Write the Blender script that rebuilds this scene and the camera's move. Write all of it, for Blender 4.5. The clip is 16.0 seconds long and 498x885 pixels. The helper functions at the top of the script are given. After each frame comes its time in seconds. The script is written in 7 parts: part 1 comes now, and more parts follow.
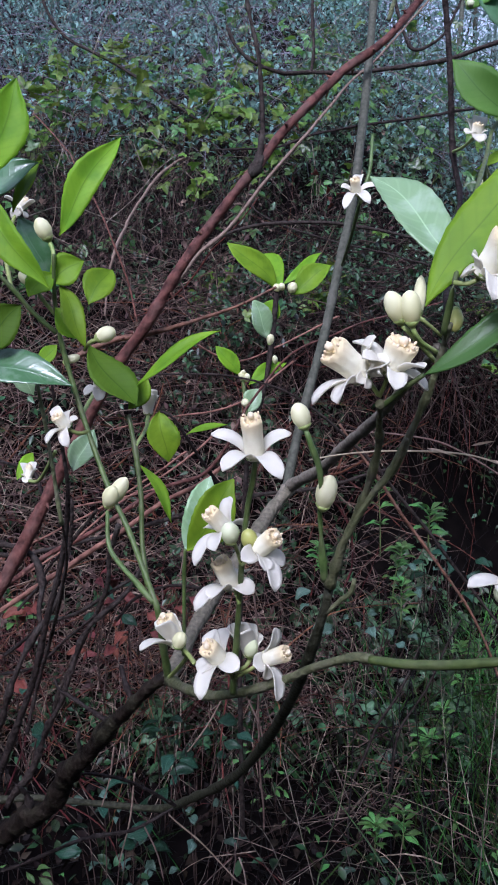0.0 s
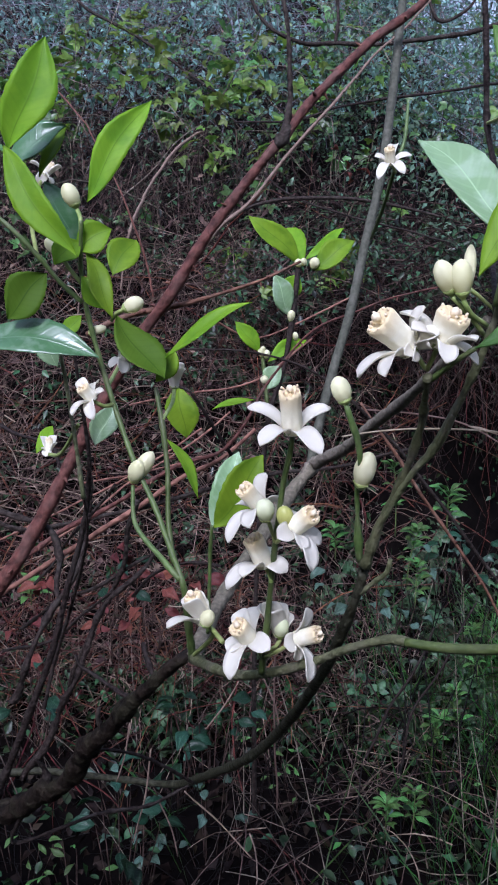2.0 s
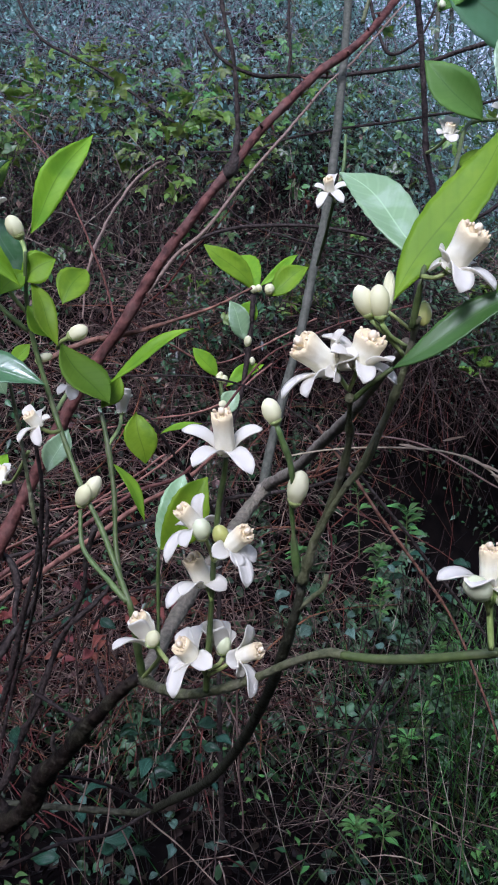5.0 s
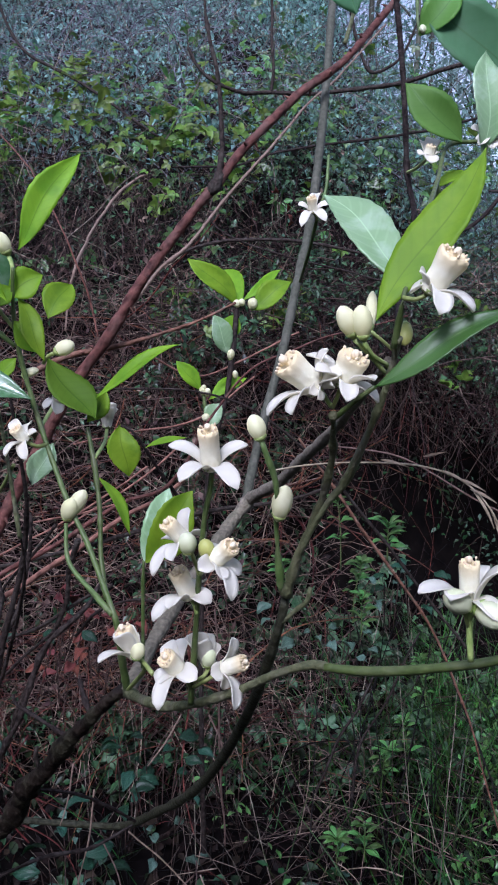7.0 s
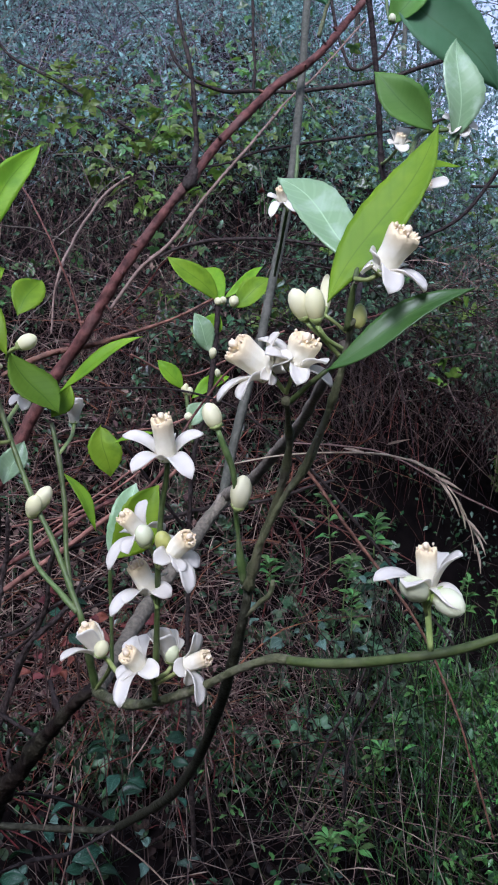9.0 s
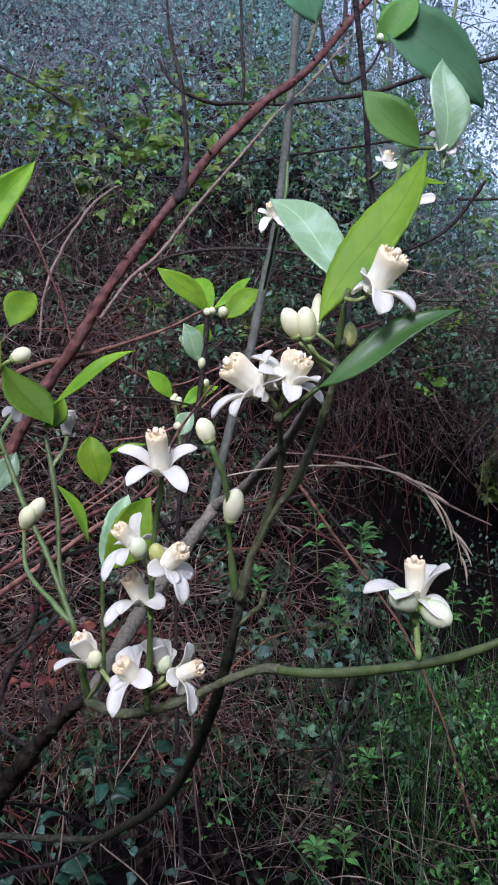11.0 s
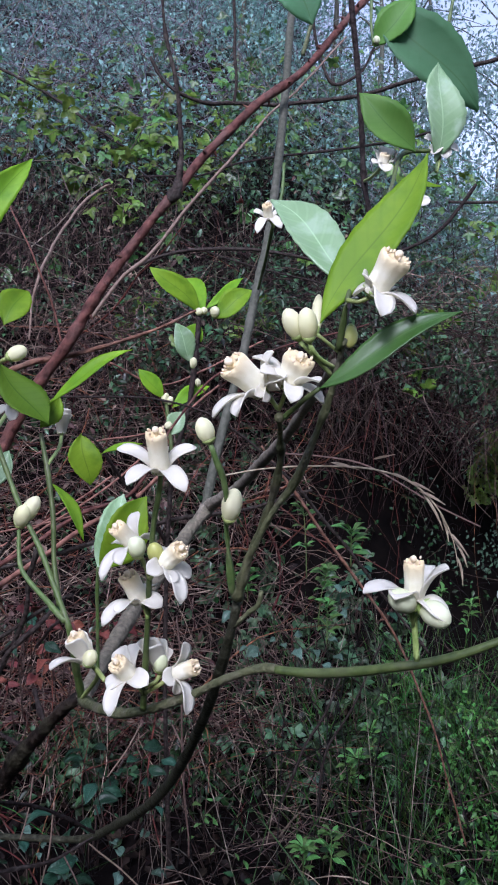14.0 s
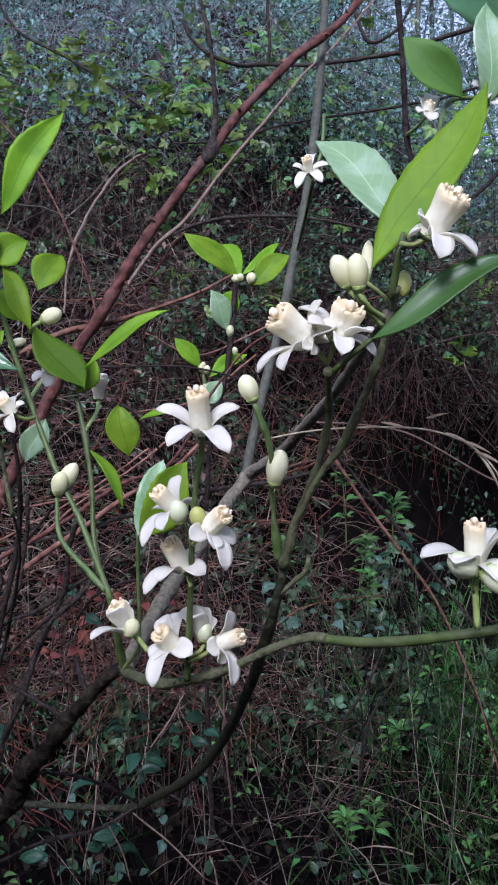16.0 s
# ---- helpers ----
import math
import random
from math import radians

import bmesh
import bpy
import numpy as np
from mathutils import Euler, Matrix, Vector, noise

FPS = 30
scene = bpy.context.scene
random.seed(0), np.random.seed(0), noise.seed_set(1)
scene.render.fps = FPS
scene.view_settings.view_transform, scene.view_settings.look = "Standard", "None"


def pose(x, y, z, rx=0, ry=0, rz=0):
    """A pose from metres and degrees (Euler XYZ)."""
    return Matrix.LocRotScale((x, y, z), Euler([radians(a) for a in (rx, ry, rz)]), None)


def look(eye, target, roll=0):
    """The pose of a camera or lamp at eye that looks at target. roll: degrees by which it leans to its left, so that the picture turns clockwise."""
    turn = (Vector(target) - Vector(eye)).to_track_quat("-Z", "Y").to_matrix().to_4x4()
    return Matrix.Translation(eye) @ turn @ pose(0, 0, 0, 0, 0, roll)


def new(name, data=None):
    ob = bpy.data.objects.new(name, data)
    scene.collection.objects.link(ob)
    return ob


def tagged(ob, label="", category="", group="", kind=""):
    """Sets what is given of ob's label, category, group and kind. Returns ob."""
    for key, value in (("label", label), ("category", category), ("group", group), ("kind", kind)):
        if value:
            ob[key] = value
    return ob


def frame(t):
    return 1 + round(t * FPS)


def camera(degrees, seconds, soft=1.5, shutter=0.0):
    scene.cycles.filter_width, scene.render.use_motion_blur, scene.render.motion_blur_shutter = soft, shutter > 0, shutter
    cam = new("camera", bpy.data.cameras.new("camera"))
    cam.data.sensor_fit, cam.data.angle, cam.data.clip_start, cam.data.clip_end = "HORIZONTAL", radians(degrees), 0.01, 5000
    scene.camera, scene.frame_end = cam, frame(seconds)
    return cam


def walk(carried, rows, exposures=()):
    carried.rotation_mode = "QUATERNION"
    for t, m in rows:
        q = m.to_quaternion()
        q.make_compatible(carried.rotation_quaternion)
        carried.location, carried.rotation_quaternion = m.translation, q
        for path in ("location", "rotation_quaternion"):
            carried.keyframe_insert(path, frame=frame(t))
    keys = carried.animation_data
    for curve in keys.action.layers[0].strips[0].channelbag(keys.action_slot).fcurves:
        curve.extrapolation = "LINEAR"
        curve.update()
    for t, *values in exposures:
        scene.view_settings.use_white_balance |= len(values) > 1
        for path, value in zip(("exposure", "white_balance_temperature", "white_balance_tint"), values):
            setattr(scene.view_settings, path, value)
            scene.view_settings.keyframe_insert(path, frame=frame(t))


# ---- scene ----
cam = camera(34.0, 16.0, soft=2.0)
ROWS = [
    (0.0, -0.00000, -0.00000, 1.25000, 82.000, 0.000, -0.000),
    (0.5, 0.00030, 0.00296, 1.24829, 81.779, -0.093, 0.368),
    (1.0, 0.00194, 0.01291, 1.24239, 80.632, 0.398, 0.953),
    (1.5, -0.01065, 0.01545, 1.24278, 80.326, -0.189, 1.284),
    (2.0, -0.01279, 0.01266, 1.24575, 80.509, -0.815, 0.839),
    (2.5, -0.00249, 0.00447, 1.24797, 81.071, -0.535, -0.087),
    (3.0, -0.00137, 0.01222, 1.24156, 80.926, -0.486, -0.566),
    (3.5, 0.00244, 0.01149, 1.24038, 81.217, -0.214, -0.960),
    (3.7, 0.00695, 0.00518, 1.24250, 81.986, 0.144, -1.305),
    (5.8, 0.00384, -0.00263, 1.24681, 82.449, -0.131, -1.559),
    (6.0, 0.00442, -0.00436, 1.24748, 82.541, -0.276, -1.982),
    (6.5, 0.00149, -0.00644, 1.24844, 82.887, -0.243, -2.271),
    (7.0, 0.00273, -0.00724, 1.24859, 83.128, -0.238, -2.633),
    (7.5, 0.00995, -0.00708, 1.24687, 83.192, 0.061, -2.977),
    (8.0, 0.01187, 0.00183, 1.24052, 82.789, 0.261, -2.926),
    (8.5, 0.02177, 0.00661, 1.23682, 82.782, 0.623, -2.995),
    (8.7, 0.02257, 0.00422, 1.23826, 83.074, 0.610, -2.988),
    (11.0, 0.01905, -0.00851, 1.24507, 83.845, 0.370, -3.928),
    (11.5, 0.02356, -0.00821, 1.24252, 83.505, 0.689, -4.863),
    (12.0, 0.01526, -0.00161, 1.23991, 83.331, 0.294, -4.740),
    (12.5, 0.02291, -0.00587, 1.24129, 83.612, 0.511, -5.139),
    (13.0, 0.02027, -0.01169, 1.24571, 83.547, 0.318, -5.249),
    (13.5, 0.01391, -0.01005, 1.24563, 83.671, -0.167, -5.160),
    (14.0, 0.01304, -0.00897, 1.24504, 83.862, -0.161, -4.783),
    (14.5, 0.01500, 0.00200, 1.23946, 82.811, 0.206, -3.820),
    (15.0, 0.01745, 0.00903, 1.23544, 82.069, 0.803, -3.071),
    (15.5, 0.01490, 0.01086, 1.23473, 81.980, 0.713, -2.928),
    (16.0, 0.00972, 0.01112, 1.23572, 82.033, 0.816, -2.384),
]
walk(cam, [(t, pose(x, y, z, rx, ry, rz)) for t, x, y, z, rx, ry, rz in ROWS],
     exposures=[(0.0, 1.22, 5070, 25), (8.5, 1.24, 5070, 25), (11.5, 1.31, 5110, 25), (13.5, 1.31, 5110, 25), (16.0, 1.24, 5100, 25)])

# ---- light: an overcast sky over a wooded bank ----
world = bpy.data.worlds.new("overcast_sky")
scene.world = world
world.use_nodes = True
wn = world.node_tree.nodes
sky = wn.new("ShaderNodeTexSky")
sky.sky_type = 'NISHITA'
sky.sun_disc = False
sky.sun_elevation = radians(42)
sky.sun_rotation = radians(200)
sky.air_density, sky.dust_density, sky.ozone_density = 1.0, 3.0, 1.5
wn["Background"].inputs["Strength"].default_value = 0.105
cloud = wn.new("ShaderNodeHueSaturation")  # cloud greys the sky
cloud.inputs["Saturation"].default_value = 0.38
world.node_tree.links.new(sky.outputs[0], cloud.inputs["Color"])
world.node_tree.links.new(cloud.outputs[0], wn["Background"].inputs[0])
sun_data = bpy.data.lights.new("sun", 'SUN')
sun_data.energy, sun_data.angle, sun_data.color = 1.6, radians(18), (1.0, 0.91, 0.80)
sun = new("sun", sun_data)
sun.matrix_world = look((-1.4, -4.2, 5.5), (0, 0.4, 1.2))


# ---- materials ----
def material(name, low, high, rough=0.6, scale=60.0, bump=0.3, glow_through=0.0, spread=0.25, island=False, coat=0.0,
             dirt_or_glint=None, dirt_or_glint_scale=9.0, dirt_or_glint_amount=0.35, veins=False, rib_colour=None, spec=0.5, deep=0.002):
    m = bpy.data.materials.new(name)
    m.use_nodes = True
    nodes, links = m.node_tree.nodes, m.node_tree.links
    shader = nodes["Principled BSDF"]
    place = nodes.new("ShaderNodeTexCoord")
    grain = nodes.new("ShaderNodeTexNoise")
    grain.inputs["Scale"].default_value, grain.inputs["Detail"].default_value = scale, 6.0
    links.new(place.outputs["Object"], grain.inputs["Vector"])
    ramp = nodes.new("ShaderNodeValToRGB")
    ramp.color_ramp.elements[0].color, ramp.color_ramp.elements[1].color = (*low, 1), (*high, 1)
    ramp.color_ramp.elements[0].position, ramp.color_ramp.elements[1].position = 0.3, 0.7
    links.new(grain.outputs["Fac"], ramp.inputs[0])
    colour = ramp.outputs[0]
    # patches: dirt and mottling, and on the glossy leaves painted glints
    if dirt_or_glint:
        patch = nodes.new("ShaderNodeTexNoise")
        patch.inputs["Scale"].default_value, patch.inputs["Detail"].default_value = dirt_or_glint_scale, 4.0
        links.new(place.outputs["Object"], patch.inputs["Vector"])
        edge = nodes.new("ShaderNodeMapRange")
        edge.inputs[1].default_value, edge.inputs[2].default_value = 0.5, 0.66
        edge.inputs[4].default_value = dirt_or_glint_amount
        links.new(patch.outputs["Fac"], edge.inputs[0])
        mix = nodes.new("ShaderNodeMixRGB")
        mix.inputs[2].default_value = (*dirt_or_glint, 1)
        links.new(edge.outputs[0], mix.inputs[0])
        links.new(colour, mix.inputs[1])
        colour = mix.outputs[0]
    height = grain.outputs["Fac"]
    if veins:
        uv = nodes.new("ShaderNodeUVMap")
        split = nodes.new("ShaderNodeSeparateXYZ")
        links.new(uv.outputs[0], split.inputs[0])
        away = nodes.new("ShaderNodeMath")
        away.operation = 'ABSOLUTE'
        links.new(split.outputs[0], away.inputs[0])
        # side veins run forward from the midrib
        lean = nodes.new("ShaderNodeMath")
        lean.operation = 'MULTIPLY_ADD'
        lean.inputs[1].default_value = -0.16
        links.new(away.outputs[0], lean.inputs[0])
        links.new(split.outputs[1], lean.inputs[2])
        wave = nodes.new("ShaderNodeMath")
        wave.operation = 'MULTIPLY'
        wave.inputs[1].default_value = 62.0
        links.new(lean.outputs[0], wave.inputs[0])
        sine = nodes.new("ShaderNodeMath")
        sine.operation = 'SINE'
        links.new(wave.outputs[0], sine.inputs[0])
        thin = nodes.new("ShaderNodeMapRange")
        thin.inputs[1].default_value, thin.inputs[2].default_value, thin.inputs[4].default_value = 0.5, 1.0, 0.10
        links.new(sine.outputs[0], thin.inputs[0])
        rib = nodes.new("ShaderNodeMapRange")
        rib.inputs[1].default_value, rib.inputs[2].default_value = 0.05, 0.015
        rib.inputs[4].default_value = 0.6
        links.new(away.outputs[0], rib.inputs[0])
        both = nodes.new("ShaderNodeMath")
        both.operation = 'MAXIMUM'
        links.new(thin.outputs[0], both.inputs[0])
        links.new(rib.outputs[0], both.inputs[1])
        pale = nodes.new("ShaderNodeMixRGB")
        pale.inputs[2].default_value = (*(rib_colour or [min(1, 1.5 * c + 0.03) for c in high]), 1)
        links.new(both.outputs[0], pale.inputs[0])
        links.new(colour, pale.inputs[1])
        colour = pale.outputs[0]
        height = both.outputs[0]
    if spread:
        if island:
            info = nodes.new("ShaderNodeNewGeometry").outputs["Random Per Island"]
        else:
            info = nodes.new("ShaderNodeObjectInfo").outputs["Random"]
        vary = nodes.new("ShaderNodeHueSaturation")
        value = nodes.new("ShaderNodeMapRange")
        value.inputs[3].default_value, value.inputs[4].default_value = 1 - spread, 1 + spread
        links.new(info, value.inputs[0])
        links.new(value.outputs[0], vary.inputs["Value"])
        hue = nodes.new("ShaderNodeMapRange")
        hue.inputs[3].default_value, hue.inputs[4].default_value = 0.5 - 0.05 * spread, 0.5 + 0.05 * spread
        links.new(info, hue.inputs[0])
        links.new(hue.outputs[0], vary.inputs["Hue"])
        links.new(colour, vary.inputs["Color"])
        colour = vary.outputs[0]
    links.new(colour, shader.inputs["Base Color"])
    shader.inputs["Roughness"].default_value = rough
    shader.inputs["Coat Weight"].default_value = coat
    shader.inputs["Specular IOR Level"].default_value = spec
    shader.inputs["Coat Roughness"].default_value = 0.25
    relief = nodes.new("ShaderNodeBump")
    relief.inputs["Strength"].default_value, relief.inputs["Distance"].default_value = bump, deep
    links.new(height, relief.inputs["Height"])
    links.new(relief.outputs[0], shader.inputs["Normal"])
    if glow_through:
        back = nodes.new("ShaderNodeBsdfTranslucent")
        links.new(colour, back.inputs["Color"])
        blend = nodes.new("ShaderNodeMixShader")
        blend.inputs[0].default_value = glow_through
        links.new(shader.outputs[0], blend.inputs[1])
        links.new(back.outputs[0], blend.inputs[2])
        links.new(blend.outputs[0], nodes["Material Output"].inputs["Surface"])
    return m


BARK = material("dark_wet_bark", (0.003, 0.0022, 0.0018), (0.024, 0.017, 0.012), 0.6, 90, 1.0, spec=0.1, deep=0.006, dirt_or_glint=(0.034, 0.036, 0.019), dirt_or_glint_scale=45, dirt_or_glint_amount=0.32)
BARKGREEN = material("greenish_bark", (0.052, 0.060, 0.026), (0.130, 0.138, 0.066), 0.6, 220, 0.6, dirt_or_glint=(0.13, 0.12, 0.085), dirt_or_glint_scale=60, dirt_or_glint_amount=0.6, spec=0.2, deep=0.004)
SEED = material("pale_seed_husk", (0.22, 0.17, 0.11), (0.42, 0.35, 0.25), 0.6, 160, 0.4, glow_through=0.2, spread=0.2, spec=0.2)
# darker copy of the fresh citrus leaf, its shade put into the colour
LEAFTOP = material("painted_shade_leaf", (0.070, 0.155, 0.008), (0.11, 0.21, 0.015), 0.55, 30, 0.12, glow_through=0.45, spread=0.1, veins=True, rib_colour=(0.04, 0.10, 0.008), spec=0.12)
BARKGREY = material("grey_bark", (0.075, 0.064, 0.046), (0.16, 0.138, 0.100), 0.75, 240, 0.8, dirt_or_glint=(0.08, 0.085, 0.05), dirt_or_glint_scale=50, spec=0.2, deep=0.003)
# grey bark again, lightened in colour where the fork's underside misses the light
PALEBARK = material("lightened_grey_bark", (0.13, 0.115, 0.085), (0.27, 0.24, 0.18), 0.75, 240, 0.8, dirt_or_glint=(0.10, 0.105, 0.065), dirt_or_glint_scale=50, spec=0.2, deep=0.003)
BOWBARK = material("dark_green_bark", (0.012, 0.012, 0.007), (0.042, 0.042, 0.024), 0.6, 160, 0.8, spec=0.12, deep=0.004, dirt_or_glint=(0.06, 0.06, 0.04), dirt_or_glint_scale=60, dirt_or_glint_amount=0.4)
GREENWOOD = material("young_green_wood", (0.046, 0.078, 0.017), (0.10, 0.142, 0.038), 0.5, 180, 0.3, dirt_or_glint=(0.12, 0.11, 0.07), dirt_or_glint_scale=70, spec=0.35)
STALK = material("flower_stalk_green", (0.20, 0.27, 0.06), (0.32, 0.38, 0.12), 0.5, 200, 0.2)
TWIG = material("dark_twig", (0.008, 0.006, 0.005), (0.042, 0.031, 0.026), 0.7, 200, 0.8, dirt_or_glint=(0.07, 0.065, 0.055), dirt_or_glint_scale=60, dirt_or_glint_amount=0.3, spec=0.1, deep=0.004)
CANERED = material("reddish_cane", (0.045, 0.020, 0.015), (0.175, 0.080, 0.056), 0.6, 110, 0.8, dirt_or_glint=(0.14, 0.095, 0.075), dirt_or_glint_scale=40, dirt_or_glint_amount=0.45, spec=0.12, deep=0.004)
STRAW = material("dry_straw", (0.10, 0.065, 0.048), (0.21, 0.15, 0.115), 0.7, 160, 0.4, dirt_or_glint=(0.14, 0.09, 0.06), dirt_or_glint_scale=40, spec=0.25)
LEAF = material("citrus_leaf", (0.17, 0.33, 0.007), (0.27, 0.45, 0.018), 0.5, 30, 0.12, glow_through=0.5, spread=0.18, veins=True, rib_colour=(0.12, 0.24, 0.010), spec=0.22, dirt_or_glint=(0.12, 0.27, 0.012), dirt_or_glint_scale=55, dirt_or_glint_amount=0.5)
# the bluish veil over the top leaves is put into this green
LEAFMID = material("hazed_citrus_leaf", (0.11, 0.26, 0.115), (0.165, 0.34, 0.17), 0.55, 30, 0.12, glow_through=0.6, spread=0.1, veins=True, rib_colour=(0.09, 0.21, 0.07), spec=0.3)
LEAFDARK = material("dark_citrus_leaf", (0.045, 0.12, 0.02), (0.075, 0.17, 0.03), 0.4, 30, 0.12, glow_through=0.35, spread=0.15, veins=True, rib_colour=(0.10, 0.19, 0.04), spec=0.4)
# the paler patches are sky sheen put into the leaf's colour
LEAFPALE = material("pale_citrus_leaf", (0.19, 0.32, 0.14), (0.30, 0.43, 0.23), 0.32, 30, 0.25, glow_through=0.25, spread=0.12, veins=True, dirt_or_glint=(0.40, 0.52, 0.36), dirt_or_glint_scale=70, dirt_or_glint_amount=0.6)
LEAFGREEN = material("plain_green_leaf", (0.095, 0.225, 0.030), (0.150, 0.300, 0.055), 0.5, 30, 0.12, glow_through=0.45, spread=0.1, veins=True, rib_colour=(0.07, 0.17, 0.025), spec=0.25)
# white glints are painted in as paler patches
LEAFGLOSS = material("glossy_citrus_leaf", (0.075, 0.185, 0.070), (0.125, 0.26, 0.115), 0.22, 30, 0.3, glow_through=0.3, spread=0.1, veins=True, rib_colour=(0.17, 0.30, 0.16), spec=0.6, dirt_or_glint=(0.26, 0.38, 0.25), dirt_or_glint_scale=90, dirt_or_glint_amount=0.5)
PETAL = material("white_petal", (0.74, 0.715, 0.60), (0.83, 0.80, 0.69), 0.5, 90, 0.12, glow_through=0.4, spread=0.03)
STAMEN = material("cream_stamens", (0.80, 0.77, 0.56), (0.87, 0.84, 0.66), 0.6, 300, 0.3, glow_through=0.15, spread=0.05)
ANTHER = material("tan_anther", (0.64, 0.50, 0.31), (0.78, 0.66, 0.47), 0.7, 300, 0.3, spread=0.1)
STIGMA = material("cream_stigma", (0.68, 0.57, 0.36), (0.80, 0.70, 0.50), 0.6, 200, 0.2, spread=0.05)


def tan_tip(m):
    """The stamens turn from white to tan towards their tips."""
    nodes, links = m.node_tree.nodes, m.node_tree.links
    shader = nodes["Principled BSDF"]
    before = shader.inputs["Base Color"].links[0].from_socket
    uv = nodes.new("ShaderNodeUVMap")
    split = nodes.new("ShaderNodeSeparateXYZ")
    links.new(uv.outputs[0], split.inputs[0])
    blotch = nodes.new("ShaderNodeTexNoise")
    blotch.inputs["Scale"].default_value = 260.0
    add = nodes.new("ShaderNodeMath")
    add.operation = 'MULTIPLY_ADD'
    add.inputs[1].default_value = 0.35
    links.new(blotch.outputs["Fac"], add.inputs[0])
    links.new(split.outputs[1], add.inputs[2])
    edge = nodes.new("ShaderNodeMapRange")
    edge.inputs[1].default_value, edge.inputs[2].default_value, edge.inputs[4].default_value = 0.76, 1.15, 0.85
    links.new(add.outputs[0], edge.inputs[0])
    mix = nodes.new("ShaderNodeMixRGB")
    mix.inputs[2].default_value = (0.72, 0.58, 0.30, 1)
    links.new(edge.outputs[0], mix.inputs[0])
    links.new(before, mix.inputs[1])
    links.new(mix.outputs[0], shader.inputs["Base Color"])


tan_tip(STAMEN)
BUD = material("cream_bud", (0.72, 0.71, 0.38), (0.84, 0.82, 0.55), 0.5, 60, 0.2, glow_through=0.3, spread=0.05)
BUDGREEN = material("greenish_bud", (0.60, 0.65, 0.36), (0.76, 0.78, 0.54), 0.5, 60, 0.2, glow_through=0.2, spread=0.05)
OVARY = material("yellow_green_ovary", (0.32, 0.36, 0.07), (0.46, 0.46, 0.13), 0.45, 80, 0.2, spread=0.08)
# wet soil colour pushed near black to hold the shade between the plants
SOIL = material("leaf_mould_with_shade", (0.0020, 0.0016, 0.0016), (0.006, 0.0045, 0.004), 0.75, 22, 1.0, spread=0, dirt_or_glint=(0.009, 0.0065, 0.006), dirt_or_glint_scale=5, spec=0.03)
LITTER = material("dead_leaves", (0.004, 0.003, 0.0025), (0.026, 0.016, 0.012), 0.55, 50, 0.5, spread=0.8, island=True, spec=0.08)
DEADLEAF = material("bank_dead_leaf", (0.028, 0.018, 0.015), (0.135, 0.085, 0.070), 0.6, 50, 0.5, spread=0.7, island=True, spec=0.1)
DEADSTEM = material("dead_stems", (0.005, 0.0035, 0.003), (0.085, 0.055, 0.046), 0.6, 60, 0.4, spread=0.9, island=True, spec=0.08)
BLACKSTEM = material("black_wet_stems", (0.004, 0.004, 0.004), (0.016, 0.013, 0.012), 0.5, 60, 0.4, spread=0.4, island=True, spec=0.08)
TALLBARK = material("grey_green_bark", (0.040, 0.042, 0.030), (0.082, 0.084, 0.062), 0.6, 220, 0.6, dirt_or_glint=(0.11, 0.105, 0.085), dirt_or_glint_scale=60, dirt_or_glint_amount=0.4, spec=0.1)
GROUNDLEAF = material("grey_green_low_leaf", (0.005, 0.018, 0.005), (0.034, 0.078, 0.022), 0.4, 40, 0.5, glow_through=0.25, spread=0.7, island=True, spec=0.25)
TINYLEAF = material("tiny_green_leaf", (0.035, 0.115, 0.018), (0.12, 0.26, 0.05), 0.35, 40, 0.4, glow_through=0.35, spread=0.5, island=True, spec=0.5)
# haze over the slope is put into this leaf colour
HAZELEAF = material("hazed_slope_leaf", (0.030, 0.075, 0.042), (0.165, 0.260, 0.155), 0.45, 40, 0.5, glow_through=0.45, spread=0.6, island=True, spec=0.35)
# paled and blued: haze over the high bank is painted in
HIGHLEAF = material("hazed_high_leaf", (0.065, 0.140, 0.115), (0.240, 0.395, 0.335), 0.42, 40, 0.5, glow_through=0.45, spread=0.6, island=True, spec=0.4)
PALELOW = material("pale_low_leaf", (0.016, 0.042, 0.018), (0.090, 0.145, 0.068), 0.4, 60, 0.6, glow_through=0.25, spread=0.6, island=True, spec=0.35)
REDSTEM = material("red_dead_stems", (0.014, 0.005, 0.004), (0.150, 0.048, 0.034), 0.55, 60, 0.4, spread=0.7, island=True, spec=0.1)
PALESTEM = material("pale_dead_stems", (0.06, 0.047, 0.036), (0.27, 0.225, 0.18), 0.7, 60, 0.4, spread=0.5, island=True, spec=0.1)
HEAPSTEM = material("mauve_dry_straw", (0.040, 0.027, 0.022), (0.25, 0.172, 0.140), 0.7, 60, 0.4, spread=0.7, island=True, spec=0.1)
# twig colour lifted and blued to carry the haze of the high bank
MAUVESTEM = material("grey_mauve_twigs", (0.045, 0.045, 0.055), (0.20, 0.195, 0.225), 0.7, 60, 0.4, spread=0.6, island=True, spec=0.1)
PINKSTEM = material("pinkish_dry_canes", (0.08, 0.036, 0.028), (0.27, 0.130, 0.095), 0.7, 60, 0.4, spread=0.65, island=True, spec=0.15)
GRASS = material("green_grass", (0.004, 0.020, 0.003), (0.056, 0.125, 0.022), 0.4, 30, 0.2, glow_through=0.35, spread=0.75, island=True, spec=0.3)
FRESHGRASS = material("fresh_grass", (0.025, 0.085, 0.010), (0.11, 0.23, 0.045), 0.4, 30, 0.2, glow_through=0.4, spread=0.6, island=True, spec=0.35)
IVY = material("dark_ivy", (0.006, 0.018, 0.007), (0.056, 0.100, 0.040), 0.34, 40, 0.5, glow_through=0.2, spread=0.85, island=True, spec=0.3)
